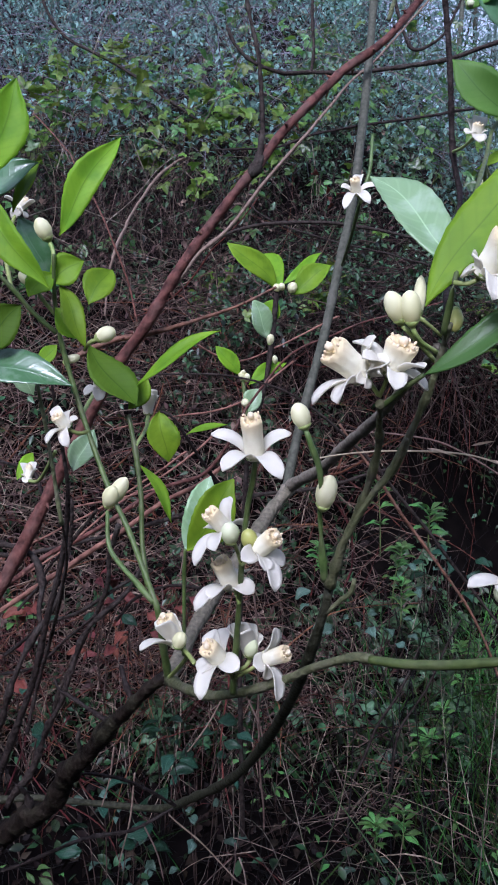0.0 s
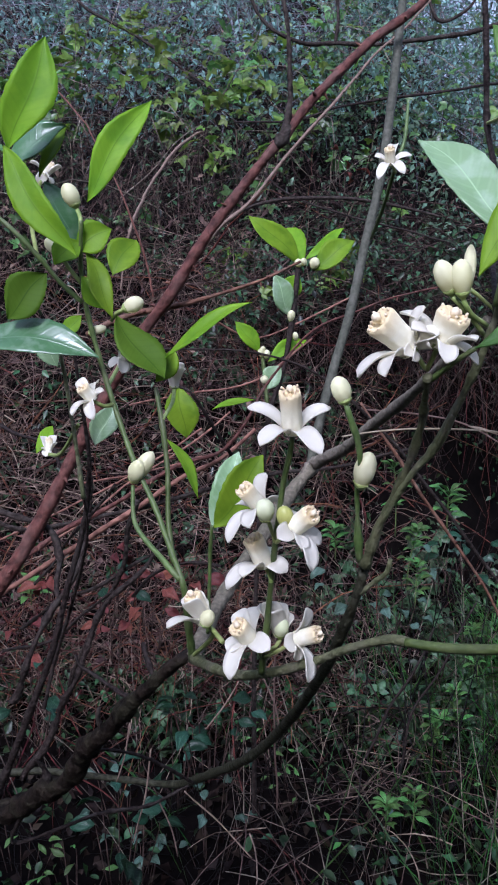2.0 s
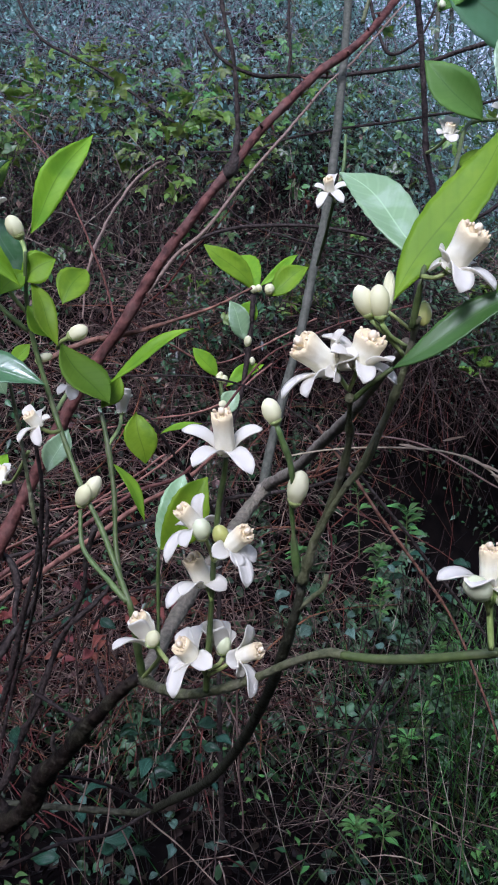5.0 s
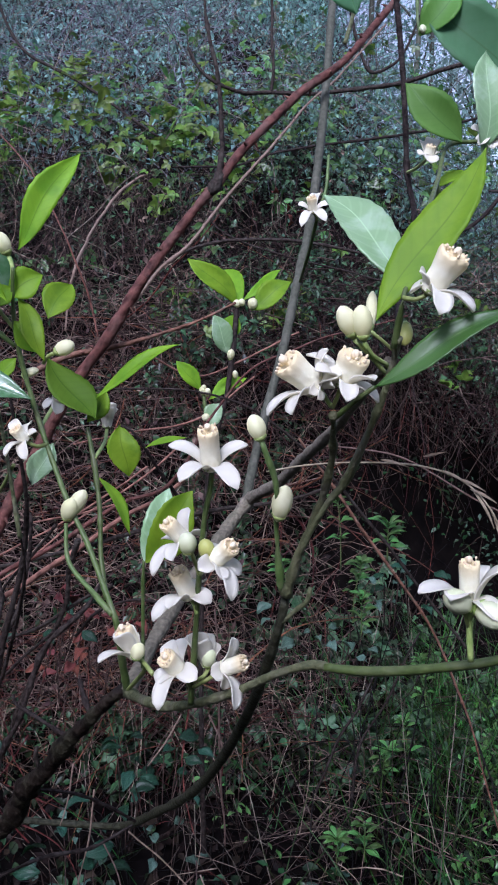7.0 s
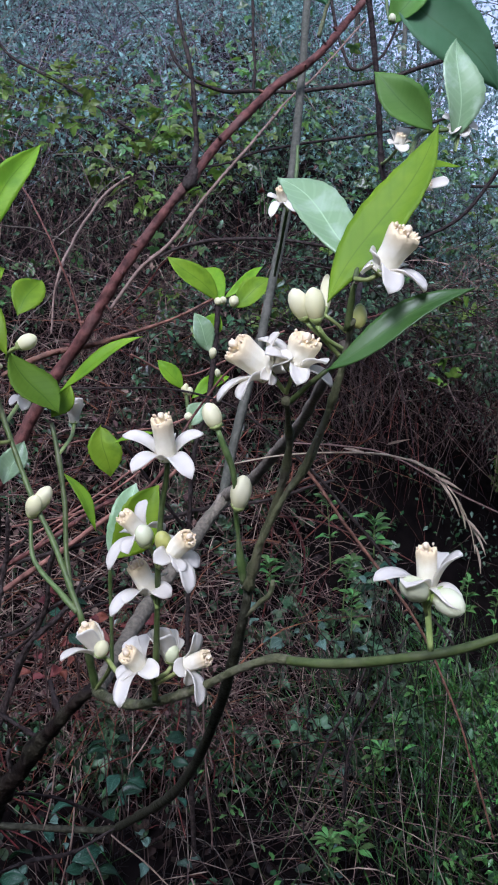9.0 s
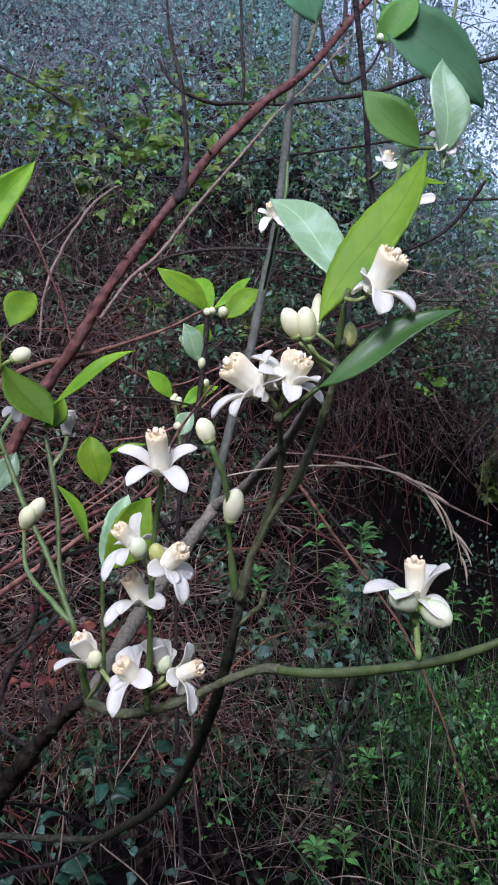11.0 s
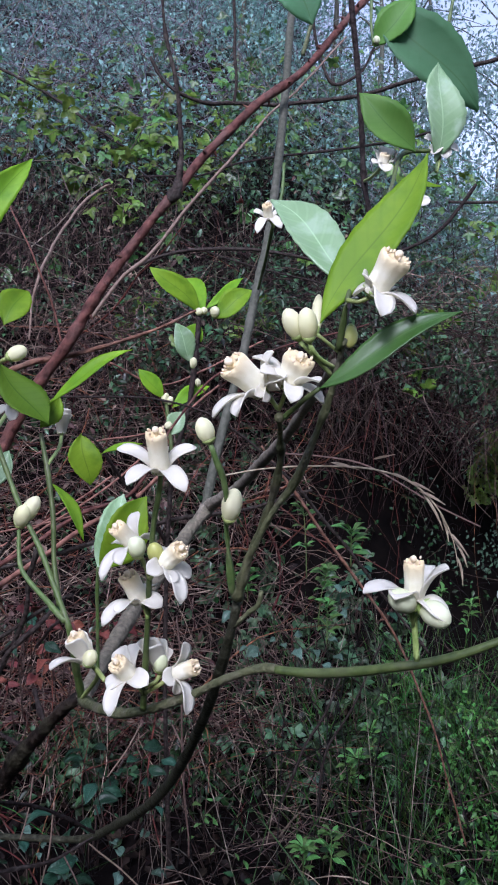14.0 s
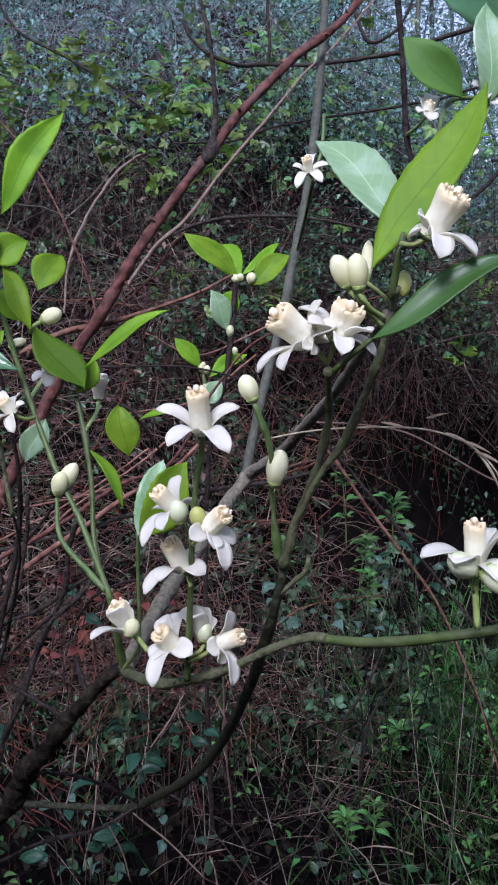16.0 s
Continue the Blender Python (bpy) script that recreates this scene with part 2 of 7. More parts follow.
BRAMBLE = material("bramble_leaf", (0.040, 0.105, 0.024), (0.110, 0.205, 0.052), 0.36, 40, 0.5, glow_through=0.35, spread=0.45, island=True, spec=0.5)
YELLOWING = material("yellowing_leaf", (0.060, 0.120, 0.014), (0.155, 0.225, 0.028), 0.45, 40, 0.4, glow_through=0.4, spread=0.4, island=True)
RUST = material("rust_leaf", (0.07, 0.015, 0.010), (0.20, 0.046, 0.026), 0.6, 40, 0.4, glow_through=0.2, spread=0.3)
# tree leaf paled and blued in its colour, in place of haze
FARLEAF = material("hazed_tree_leaf", (0.13, 0.21, 0.18), (0.28, 0.38, 0.34), 0.36, 30, 0.4, glow_through=0.5, spread=0.5, island=True, spec=0.6)
# leaf of the unseen bushes, kept dark so they bounce little light
BUSHLEAF = material("unseen_bush_leaf", (0.018, 0.040, 0.020), (0.05, 0.085, 0.045), 0.4, 30, 0.4, glow_through=0.2, spread=0.4, island=True, spec=0.4)
# haze is painted into this pale bluish colour
HAZEHILL = material("painted_haze_hill", (0.24, 0.32, 0.34), (0.38, 0.46, 0.48), 0.9, 0.6, 0.3, spread=0, spec=0.1)
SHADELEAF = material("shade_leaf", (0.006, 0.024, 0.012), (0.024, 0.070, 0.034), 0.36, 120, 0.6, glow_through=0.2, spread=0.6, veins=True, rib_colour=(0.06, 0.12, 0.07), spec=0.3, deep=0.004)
WEED = material("fresh_weed_leaf", (0.050, 0.145, 0.026), (0.150, 0.290, 0.070), 0.4, 60, 0.3, glow_through=0.35, spread=0.5)
PALEWEED = material("grey_green_bramble", (0.035, 0.075, 0.05), (0.10, 0.165, 0.115), 0.4, 120, 0.7, glow_through=0.25, spread=0.4, veins=True, spec=0.4, deep=0.004)


# ---- builders ----
def smooth(a, b, x):
    u = np.clip((x - a) / (b - a), 0, 1)
    return u * u * (3 - 2 * u)


def part(name, data, mat, parent=None, label="", smooth=True):
    """One mesh object from (vertices, faces) in world metres, under a thing or a part."""
    verts, faces = data[0], data[1]
    mesh = bpy.data.meshes.new(name)
    base = Vector((0, 0, 0)) if parent is None else Vector(parent["at"])
    mesh.from_pydata([tuple(Vector(v) - base) for v in verts], [], [tuple(f) for f in faces])
    if len(data) > 2:
        layer = mesh.uv_layers.new(name="UVMap")
        for loop in mesh.loops:
            layer.data[loop.index].uv = data[2][loop.vertex_index]
    if smooth:
        mesh.shade_smooth()
    mesh.materials.append(mat)
    ob = new(name, mesh)
    if parent is not None:
        ob.parent = parent
        ob["at"] = parent["at"]
    if label:
        ob["label"] = label
    return ob


def anchor(name, at, label, category, group=""):
    ob = new(name)
    ob.location = at
    ob["at"] = at
    ob.empty_display_size = 0.02
    return tagged(ob, label, category, group)


def curve_points(rows, step=0.012):
    """A smooth run of (place, radius) through rows of x, y, z, radius."""
    p = [np.array(r, float) for r in rows]
    p = [2 * p[0] - p[1]] + p + [2 * p[-1] - p[-2]]
    out = []
    for i in range(1, len(p) - 2):
        a, b, c, d = p[i - 1:i + 3]
        n = max(2, int(np.linalg.norm(c[:3] - b[:3]) / step))
        for u in np.arange(n) / n:
            out.append(0.5 * (2 * b + (c - a) * u + (2 * a - 5 * b + 4 * c - d) * u * u + (3 * b - a - 3 * c + d) * u ** 3))
    out.append(p[-2])
    return out


def tube(rows, sides=9, knob=0.1, step=0.012, wobble=0.0):
    """A swept stem with uneven, knobbly thickness and closed ends."""
    run = curve_points(rows, step)
    verts, faces = [], []
    up = Vector((0.13, 0.31, 0.94))
    for i, r in enumerate(run):
        here = Vector(r[:3])
        ahead = (Vector(run[min(i + 1, len(run) - 1)][:3]) - Vector(run[max(i - 1, 0)][:3])).normalized()
        side = ahead.cross(up).normalized()
        over = side.cross(ahead)
        swell = 1 + knob * 1.5 * noise.noise(here * 38) + knob * 1.7 * noise.noise(here * 110)
        if knob and i % 13 == 4 and r[3] < 0.006:
            swell += knob * 1.0
        if wobble:
            here += Vector((noise.noise(here * 14), noise.noise(here * 14 + up * 9), noise.noise(here * 14 - up * 7))) * wobble
        for k in range(sides):
            a = 2 * math.pi * k / sides
            around = Vector((math.cos(a), math.sin(a), 0))
            w = abs(r[3]) * swell * (1 + knob * 1.0 * noise.noise(here * 70 + around * 1.3) + knob * 0.7 * noise.noise(here * 200 + around * 3))
            verts.append(here + side * (w * math.cos(a)) + over * (w * math.sin(a)))
    n = len(run)
    for i in range(n - 1):
        for k in range(sides):
            j = (k + 1) % sides
            faces.append((i * sides + k, i * sides + j, (i + 1) * sides + j, (i + 1) * sides + k))
    for end, first in ((run[0], 0), (run[-1], (n - 1) * sides)):
        verts.append(Vector(end[:3]))
        tip = len(verts) - 1
        for k in range(sides):
            j = (k + 1) % sides
            faces.append((tip, first + j, first + k) if first == 0 else (tip, first + k, first + j))
    return verts, faces


def branch(name, mat, rows, knob=0.1, label=""):
    thick = max(r[3] for r in rows)
    rough = mat == BARK
    return part(name, tube(rows, 18 if rough else 12 if thick > 0.008 else 8, knob, max(0.003, thick * (0.3 if rough else 0.9)), wobble=0.008 if rough else 0.0), mat, TREE, label)


def blade(base, tip, width, normal, sag, cup, thick, rows=12, cols=6, fold=0.25, curl=0.0, profile=None, wave=0.02):
    """A leaf or petal body with thickness: two skins and a rim. The outline follows profile(u)."""
    b, t, n = Vector(base), Vector(tip), Vector(normal)
    along = t - b
    length = along.length
    along.normalize()
    n = (n - along * n.dot(along)).normalized()
    side = along.cross(n)
    verts, faces, uvs = [], [], []
    for skin in (0, 1):
        for i in range(rows + 1):
            u = i / rows
            w = 0.5 * width * profile(u)
            rise = sag * length * (4 * u * (1 - u)) - curl * length * u * u
            sway = 0.05 * length * math.sin(3.1 * u + 400 * base[0] + 300 * base[2]) if curl else 0.0
            lop = 0.07 * math.sin(5 * u + 500 * base[2]) if curl else 0.0
            for j in range(cols + 1):
                s = 2 * j / cols - 1
                lift = cup * w * s * s + fold * w * abs(s) * 0.4 + wave * width * math.sin(7 * u + 2.5 * s + 9 * base[0]) * abs(s)
                v = b + along * (u * length) + side * (w * s * (1 + (lop if s > 0 else -lop)) + sway * 4 * u * (1 - u)) + n * (rise + lift - skin * thick)
                verts.append(v)
                uvs.append((s, u))
    per = (rows + 1) * (cols + 1)
    at = lambda i, j, k: k * per + i * (cols + 1) + j
    for i in range(rows):
        for j in range(cols):
            faces.append((at(i, j, 0), at(i, j + 1, 0), at(i + 1, j + 1, 0), at(i + 1, j, 0)))
            faces.append((at(i, j, 1), at(i + 1, j, 1), at(i + 1, j + 1, 1), at(i, j + 1, 1)))
        for j, flip in ((0, False), (cols, True)):
            f = (at(i, j, 0), at(i + 1, j, 0), at(i + 1, j, 1), at(i, j, 1))
            faces.append(f[::-1] if flip else f)
    return verts, faces, uvs


def leaf_outline(u):
    return max(0.03, u ** 1.05 * (1 - u) ** 1.05 / 0.233 * (1 + 0.025 * math.sin(55 * u) * min(1, 3 * u)))


def petal_outline(u):
    return 0.40 + 0.62 * math.sin(math.pi * min(1, 0.06 + 0.72 * u)) - 0.08 if u < 0.86 else max(0.10, 0.74 * (1 - ((u - 0.86) / 0.15) ** 2))


def leaf(base, tip, width, mat, normal, sag=0.06, cup=0.25, own=None, label="", fold=0.4):
    return part("leaf", blade(base, tip, width * 1.02, normal, sag, cup, 0.0005, rows=32, cols=8, fold=fold, curl=0.07, wave=0.05, profile=leaf_outline), mat, own, label)


def petal_shape(base, tip, axis, width):
    """A thick strap that rises along the flower's axis, then bends outwards to its tip."""
    b, t, a = Vector(base), Vector(tip), Vector(axis)
    reach = (t - b).length
    c = b + a * (0.42 * reach) + (t - b) * 0.30
    verts, faces, uvs = [], [], []
    rows, cols = 10, 6
    for skin in (0, 1):
        for i in range(rows + 1):
            u = i / rows
            p = b * (1 - u) ** 2 + c * (2 * u * (1 - u)) + t * u * u
            d = ((c - b) * (1 - u) + (t - c) * u).normalized()
            side = d.cross(a)
            side = side.normalized() if side.length > 1e-4 else Vector((1, 0, 0))
            n = side.cross(d)
            w = 0.5 * width * petal_outline(u)
            for j in range(cols + 1):
                s = 2 * j / cols - 1
                verts.append(p + side * (w * s) + n * (0.32 * w * s * s * (1 - 0.4 * u) - skin * 0.0011 * (1 - 0.5 * abs(s))))
                uvs.append((s, u))
    per = (rows + 1) * (cols + 1)
    at = lambda i, j, k: k * per + i * (cols + 1) + j
    for i in range(rows):
        for j in range(cols):
            faces.append((at(i, j, 0), at(i, j + 1, 0), at(i + 1, j + 1, 0), at(i + 1, j, 0)))
            faces.append((at(i, j, 1), at(i + 1, j, 1), at(i + 1, j + 1, 1), at(i, j + 1, 1)))
        for j, flip in ((0, False), (cols, True)):
            f = (at(i, j, 0), at(i + 1, j, 0), at(i + 1, j, 1), at(i, j, 1))
            faces.append(f[::-1] if flip else f)
    for j in range(cols):
        faces.append((at(rows, j, 0), at(rows, j + 1, 0), at(rows, j + 1, 1), at(rows, j, 1)))
    return verts, faces, uvs


def turned(base, axis, rows, sides=14, lobes=0.0, count=5):
    """A body of revolution about axis: rows of (height, radius)."""
    b, a = Vector(base), Vector(axis).normalized()
    side = a.cross(Vector((0.3, 0.5, 0.81))).normalized()
    over = a.cross(side)
    verts, faces = [], []
    for h, r in rows:
        for k in range(sides):
            q = 2 * math.pi * k / sides
            w = r * (1 + lobes * math.cos(count * q))
            verts.append(b + a * h + side * (w * math.cos(q)) + over * (w * math.sin(q)))
    for i in range(len(rows) - 1):
        for k in range(sides):
            j = (k + 1) % sides
            faces.append((i * sides + k, i * sides + j, (i + 1) * sides + j, (i + 1) * sides + k))
    return verts, faces


def bead(centre, radius, stretch, axis):
    r = radius
    rows = [(-stretch * r, 0.02 * r), (-0.7 * stretch * r, 0.7 * r), (0, r), (0.7 * stretch * r, 0.7 * r), (stretch * r, 0.02 * r)]
    return turned(centre, axis, rows, 6)


def joined(shapes):
    verts, faces = [], []
    for v, f in shapes:
        n = len(verts)
        verts += list(v)
        faces += [tuple(i + n for i in g) for g in f]
    return verts, faces


def stamen_tube(base, axis, length, r, flare=0.0):
    """The fused stamens: a fluted tube that flares to a frilled rim and closes inwards."""
    b, a = Vector(base), Vector(axis).normalized()
    side = a.cross(Vector((0.3, 0.5, 0.81))).normalized()
    over = a.cross(side)
    verts, faces, uvs = [], [], []
    n = 40
    rows = ((0.0, 0.88, 0), (0.12, 0.95, 0), (0.30, 0.96, 0), (0.50, 0.94, 0), (0.68, 0.93, 0), (0.80, 0.94, 0), (0.90, 0.95, 1), (1.0, 0.88, 1), (1.0, 0.72, 1), (0.95, 0.52, 1), (0.91, 0.30, 0), (0.90, 0.05, 0))
    for i, (h, w, rim) in enumerate(rows):
        inner = i > 7
        for k in range(n):
            q = 2 * math.pi * k / n
            p = side * math.cos(q) + over * math.sin(q)
            flute = 0.025 * math.sin(10 * q) * h
            tooth = rim * (0.018 * math.sin(11 * q + 60 * base[0]) + 0.03 * math.sin(3 * q + 90 * base[0]))
            w2 = w + flute + (flare + 0.06) * smooth(0.3, 1.0, h) * (0.8 if inner else 1) + 0.6 * tooth
            verts.append(b + a * ((h + tooth) * length) + p * (w2 * r))
            uvs.append((0.5, 1.0 if inner else h))
    for i in range(len(rows) - 1):
        for k in range(n):
            j = (k + 1) % n
            faces.append((i * n + k, i * n + j, (i + 1) * n + j, (i + 1) * n + k))
    return verts, faces, uvs


def flower(base, tip, petals, width, tube_radius, own, flare=0.0):
    """A citrus flower: green calyx, five thick white petals, a cream stamen tube with tan anthers."""
    b, t = Vector(base), Vector(tip)
    a = (t - b).normalized()
    length = (t - b).length
    r = tube_radius
    cup = part("flower", turned(b - a * 0.15 * r, a, [(0, 0.15 * r), (0.05 * r, 0.5 * r), (0.25 * r, 0.85 * r), (0.55 * r, 0.95 * r), (0.6 * r, 0.5 * r)], 12, 0.08), STALK, own)
    for p in petals:
        out = (Vector(p) - b)
        out = (out - a * out.dot(a))
        foot = b + a * (0.25 * r) + (out.normalized() * (0.62 * r) if out.length > 1e-5 else Vector((0, 0, 0)))
        part("petal", petal_shape(foot, p, a, 1.10 * width), PETAL, cup)
    part("stamen_tube", stamen_tube(b + a * 0.15 * r, a, 0.88 * length, r, flare), STAMEN, cup)
    side = a.cross(Vector((0.3, 0.5, 0.81))).normalized()
    rng_tip = random.Random(int(1e5 * abs(base[0]) + 1e4 * base[2]))
    tips = []
    for k in range(16):
        q = 6.283 * k / 16 + rng_tip.uniform(-0.15, 0.15)
        out = side * math.cos(q) + a.cross(side) * math.sin(q)
        w = (0.80 + flare) * rng_tip.uniform(0.75, 1.12) * r
        tips.append(bead(b + a * (0.15 * r + length * rng_tip.uniform(0.80, 0.95)) + out * w, 0.12 * r, rng_tip.uniform(1.2, 1.9), a + out * rng_tip.uniform(-0.3, 0.5)))
    part("anther_ring", joined(tips), ANTHER, cup, "tan anthers")
    part("pistil", joined([turned(b, a, [(0, 0.2 * r), (0.9 * length, 0.18 * r)], 8), bead(b + a * (0.98 * length), 0.36 * r, 1.1, a)]), STIGMA, cup)


def bud(base, tip, radius, own, mat):
    b, t = Vector(base), Vector(tip)
    a, h = (t - b).normalized(), (t - b).length
    rows = [(0.10 * h, 0.45 * radius), (0.2 * h, 0.72 * radius), (0.38 * h, 0.95 * radius), (0.56 * h, radius), (0.76 * h, 0.88 * radius), (0.9 * h, 0.6 * radius), (0.97 * h, 0.3 * radius), (h, 0.03 * radius)]
    ob = part("bud", turned(b, a, rows, 15, 0.035), mat, own)
    part("calyx", turned(b, a, [(-0.02 * h, 0.2 * radius), (0.06 * h, 0.5 * radius), (0.17 * h, 0.76 * radius), (0.2 * h, 0.6 * radius)], 10, 0.08), STALK, ob)


def cane(name, mat, rows, thorns=0, knob=0.1, label="", wobble=0.003):
    """A loose stem of its own, with thorns where it has them."""
    at = rows[0][:3]
    ob = anchor(name, at, label, name.replace("_", " "))
    thick = max(r[3] for r in rows)
    part("stem", tube(rows, 10 if thick > 0.006 else 6, knob, max(0.006, 0.8 * thick), wobble=wobble), mat, ob)
    run = curve_points(rows, 0.01)
    rng = random.Random(len(rows) * 31 + thorns)
    for i in range(thorns):
        k = int((i + rng.random()) / thorns * (len(run) - 2))
        p = Vector(run[k][:3])
        ahead = (Vector(run[k + 1][:3]) - p).normalized()
        out = ahead.cross(Vector((rng.gauss(0, 1), rng.gauss(0, 1), rng.gauss(0, 1)))).normalized()
        r = run[k][3]
        h = 0.4 * r + 0.006
        foot = p + out * r * 0.9
        part("thorn", turned(foot, out - ahead * 0.4, [(0, 0.3 * h), (0.3 * h, 0.2 * h), (h, 0.01 * h)], 5), mat, ob)
    return ob


# ---- many small pieces in one mesh ----
def scatter(name, template, faces, places, frames, sizes, mat, label, category):
    """Copies of a small template, each an island of its own, in one mesh."""
    t = np.asarray(template, float)
    n, k = len(places), len(t)
    v = np.einsum("nij,kj->nki", frames, t) * np.asarray(sizes).reshape(n, 1, -1) + np.asarray(places)[:, None]
    f = (np.asarray(faces)[None] + k * np.arange(n)[:, None, None]).reshape(-1, np.shape(faces)[1])
    mesh = bpy.data.meshes.new(name)
    mesh.from_pydata(v.reshape(-1, 3), [], f)
    mesh.shade_smooth()
    mesh.materials.append(mat)
    return tagged(new(name, mesh), label, category, kind="stuff")


def frames_for(ahead, normal):
    """Right-handed frames: column 1 ahead, column 2 near the normal."""
    a = ahead / np.linalg.norm(ahead, axis=1, keepdims=True)
    r = np.cross(a, normal)
    r /= np.linalg.norm(r, axis=1, keepdims=True) + 1e-9
    return np.stack([r, a, np.cross(r, a)], 2)


def toothed(points, teeth=0.05):
    """Half-outlines mirrored round a folded midrib: a leaf of a dozen triangles."""
    v, f = [(0, 0, 0)], []
    n = len(points)
    for k, (w, y) in enumerate(points):
        v += [(-w, y, 0.32 * w + teeth * (k % 2)), (0, y, -0.06 * y * y), (w, y, 0.32 * w + teeth * ((k + 1) % 2))]
    v.append((0, 1, -0.10))
    f += [(0, 2, 1), (0, 3, 2)]
    for k in range(n - 1):
        a, b = 1 + 3 * k, 4 + 3 * k
        f += [(a, a + 1, b + 1), (a, b + 1, b), (a + 1, a + 2, b + 2), (a + 1, b + 2, b + 1)]
    a = 1 + 3 * (n - 1)
    f += [(a, a + 1, 3 * n + 1), (a + 1, a + 2, 3 * n + 1)]
    return v, f


def fan(shape, turns, sizes):
    """Several leaflets on one stalk end, as one island."""
    v, f = [(0, 0, 0)], []
    for a, s in zip(turns, sizes):
        c, q = math.cos(radians(a)), math.sin(radians(a))
        n = len(v) - 1
        v += [((x * c + y * q) * s, (y * c - x * q) * s, z * s) for x, y, z in shape[0][1:]]
        f += [tuple(0 if i == 0 else i + n for i in g) for g in shape[1]]
    return v, f


OVAL = toothed([(0.20, 0.16), (0.30, 0.38), (0.27, 0.62), (0.15, 0.84)], 0.02)
LEAFLET, LEAFLET_FACES = OVAL
SMALL = [(0, 0, 0), (-0.27, 0.42, 0.10), (0, 0.46, -0.04), (0.27, 0.42, 0.10), (0, 1, -0.14)], [(0, 2, 1), (0, 3, 2), (1, 2, 4), (2, 3, 4)]
TRIPLE = fan(toothed([(0.22, 0.18), (0.31, 0.40), (0.24, 0.66), (0.12, 0.86)], 0.04), (-68, 0, 68), (0.8, 1.0, 0.8))
BLADE = [(-0.5, 0, 0), (0.5, 0, 0), (-0.42, 0.35, 0.02), (0.42, 0.35, 0.02), (-0.3, 0.7, -0.05), (0.3, 0.7, -0.05), (0, 1, -0.2)]
BLADE_FACES = [(0, 1, 3), (0, 3, 2), (2, 3, 5), (2, 5, 4), (4, 5, 6)]


def stems(name, starts, ways, lengths, radii, mat, label, category, bend=0.25, droop=0.1, steps=7, seed=3):
    """Many thin bent three-sided stems in one mesh."""
    rng = np.random.default_rng(seed)
    n = len(starts)
    ways = ways / np.linalg.norm(ways, axis=1, keepdims=True)
    turn = rng.normal(0, bend, (n, 3))
    p, w = np.array(starts, float), ways.copy()
    rings = []
    for i in range(steps):
        r = np.asarray(radii) * (1 - 0.6 * i / (steps - 1))
        a = np.cross(w, rng.normal(0, 0.05, (n, 3)) + [0.3, 0.2, 0.93])
        a /= np.linalg.norm(a, axis=1, keepdims=True) + 1e-9
        b = np.cross(w, a)
        rings.append(np.stack([p + r[:, None] * (a * math.cos(q) + b * math.sin(q)) for q in (0, 2.094, 4.189)], 1))
        w = w + turn / steps + rng.normal(0, bend * 0.35, (n, 3)) / steps ** 0.5 - np.array([0, 0, droop]) / steps
        w /= np.linalg.norm(w, axis=1, keepdims=True)
        p = p + w * (np.asarray(lengths) / (steps - 1))[:, None]
    v = np.stack(rings, 1).reshape(-1, 3)
    one = []
    for i in range(steps - 1):
        for k in range(3):
            j = (k + 1) % 3
            one.append((i * 3 + k, i * 3 + j, i * 3 + 3 + j, i * 3 + 3 + k))
    f = (np.array(one)[None] + 3 * steps * np.arange(n)[:, None, None]).reshape(-1, 4)
    mesh = bpy.data.meshes.new(name)
    mesh.from_pydata(v, [], f)
    mesh.shade_smooth()
    mesh.materials.append(mat)
    return tagged(new(name, mesh), label, category, kind="stuff")


# ---- the ground: a flat foot, a steep bank behind, one sheet to the horizon ----
def ground_z(x, y):
    x, y = np.asarray(x, float), np.asarray(y, float)
    right = smooth(0.2, 1.6, x - 0.12 * (y - 2))
    foot = 1.95 + 0.45 * right
    s = y - foot
    left_h = 1.05 * smooth(0, 0.75, s) + 0.62 * np.clip(s - 0.55, 0, 1.75) + 0.60 * np.clip(s - 2.3, 0, 4.2) + 0.05 * np.clip(s - 6.5, 0, 60)
    right_h = 0.50 * smooth(0, 0.9, s) + 0.40 * np.clip(s - 0.6, 0, 3.5) + 0.05 * np.clip(s - 4, 0, 60)
    bumps = 0.05 * np.sin(3.1 * x + 1.3 * y) * np.cos(2.3 * y - 0.7 * x) + 0.025 * np.sin(9 * x + 4 * y) * np.cos(8 * y)
    # the bank stops rising at its crest, and a hollow is eaten into its foot
    hollow = 0.35 * smooth(0.05, 0.4, x) * smooth(1.9, 1.3, x) * smooth(2.1, 2.4, y) * smooth(3.3, 2.9, y)
    return 0.16 - hollow + left_h * (1 - right) + right_h * right + bumps * np.clip(0.4 + s * 0.3, 0.4, 2)


def ground_sheet():
    gx = np.concatenate([-np.geomspace(300, 3.2, 26), np.linspace(-3, 3, 121), np.geomspace(3.2, 300, 26)])
    gy = np.concatenate([-np.geomspace(300, 1.2, 26), np.linspace(-1, 6, 141), np.geomspace(6.2, 300, 34)])
    X, Y = np.meshgrid(gx, gy)
    Z = ground_z(X, Y)
    w = len(gx)
    faces = [(j * w + i, j * w + i + 1, (j + 1) * w + i + 1, (j + 1) * w + i) for j in range(len(gy) - 1) for i in range(w - 1)]
    mesh = bpy.data.meshes.new("ground")
    mesh.from_pydata(np.stack([X, Y, Z], -1).reshape(-1, 3), [], faces)
    mesh.shade_smooth()
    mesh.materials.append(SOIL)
    return tagged(new("ground", mesh), "dark wet soil with shade put into its colour, rising into a steep overgrown bank", "ground", kind="structure")


ground_sheet()
rng = np.random.default_rng(11)


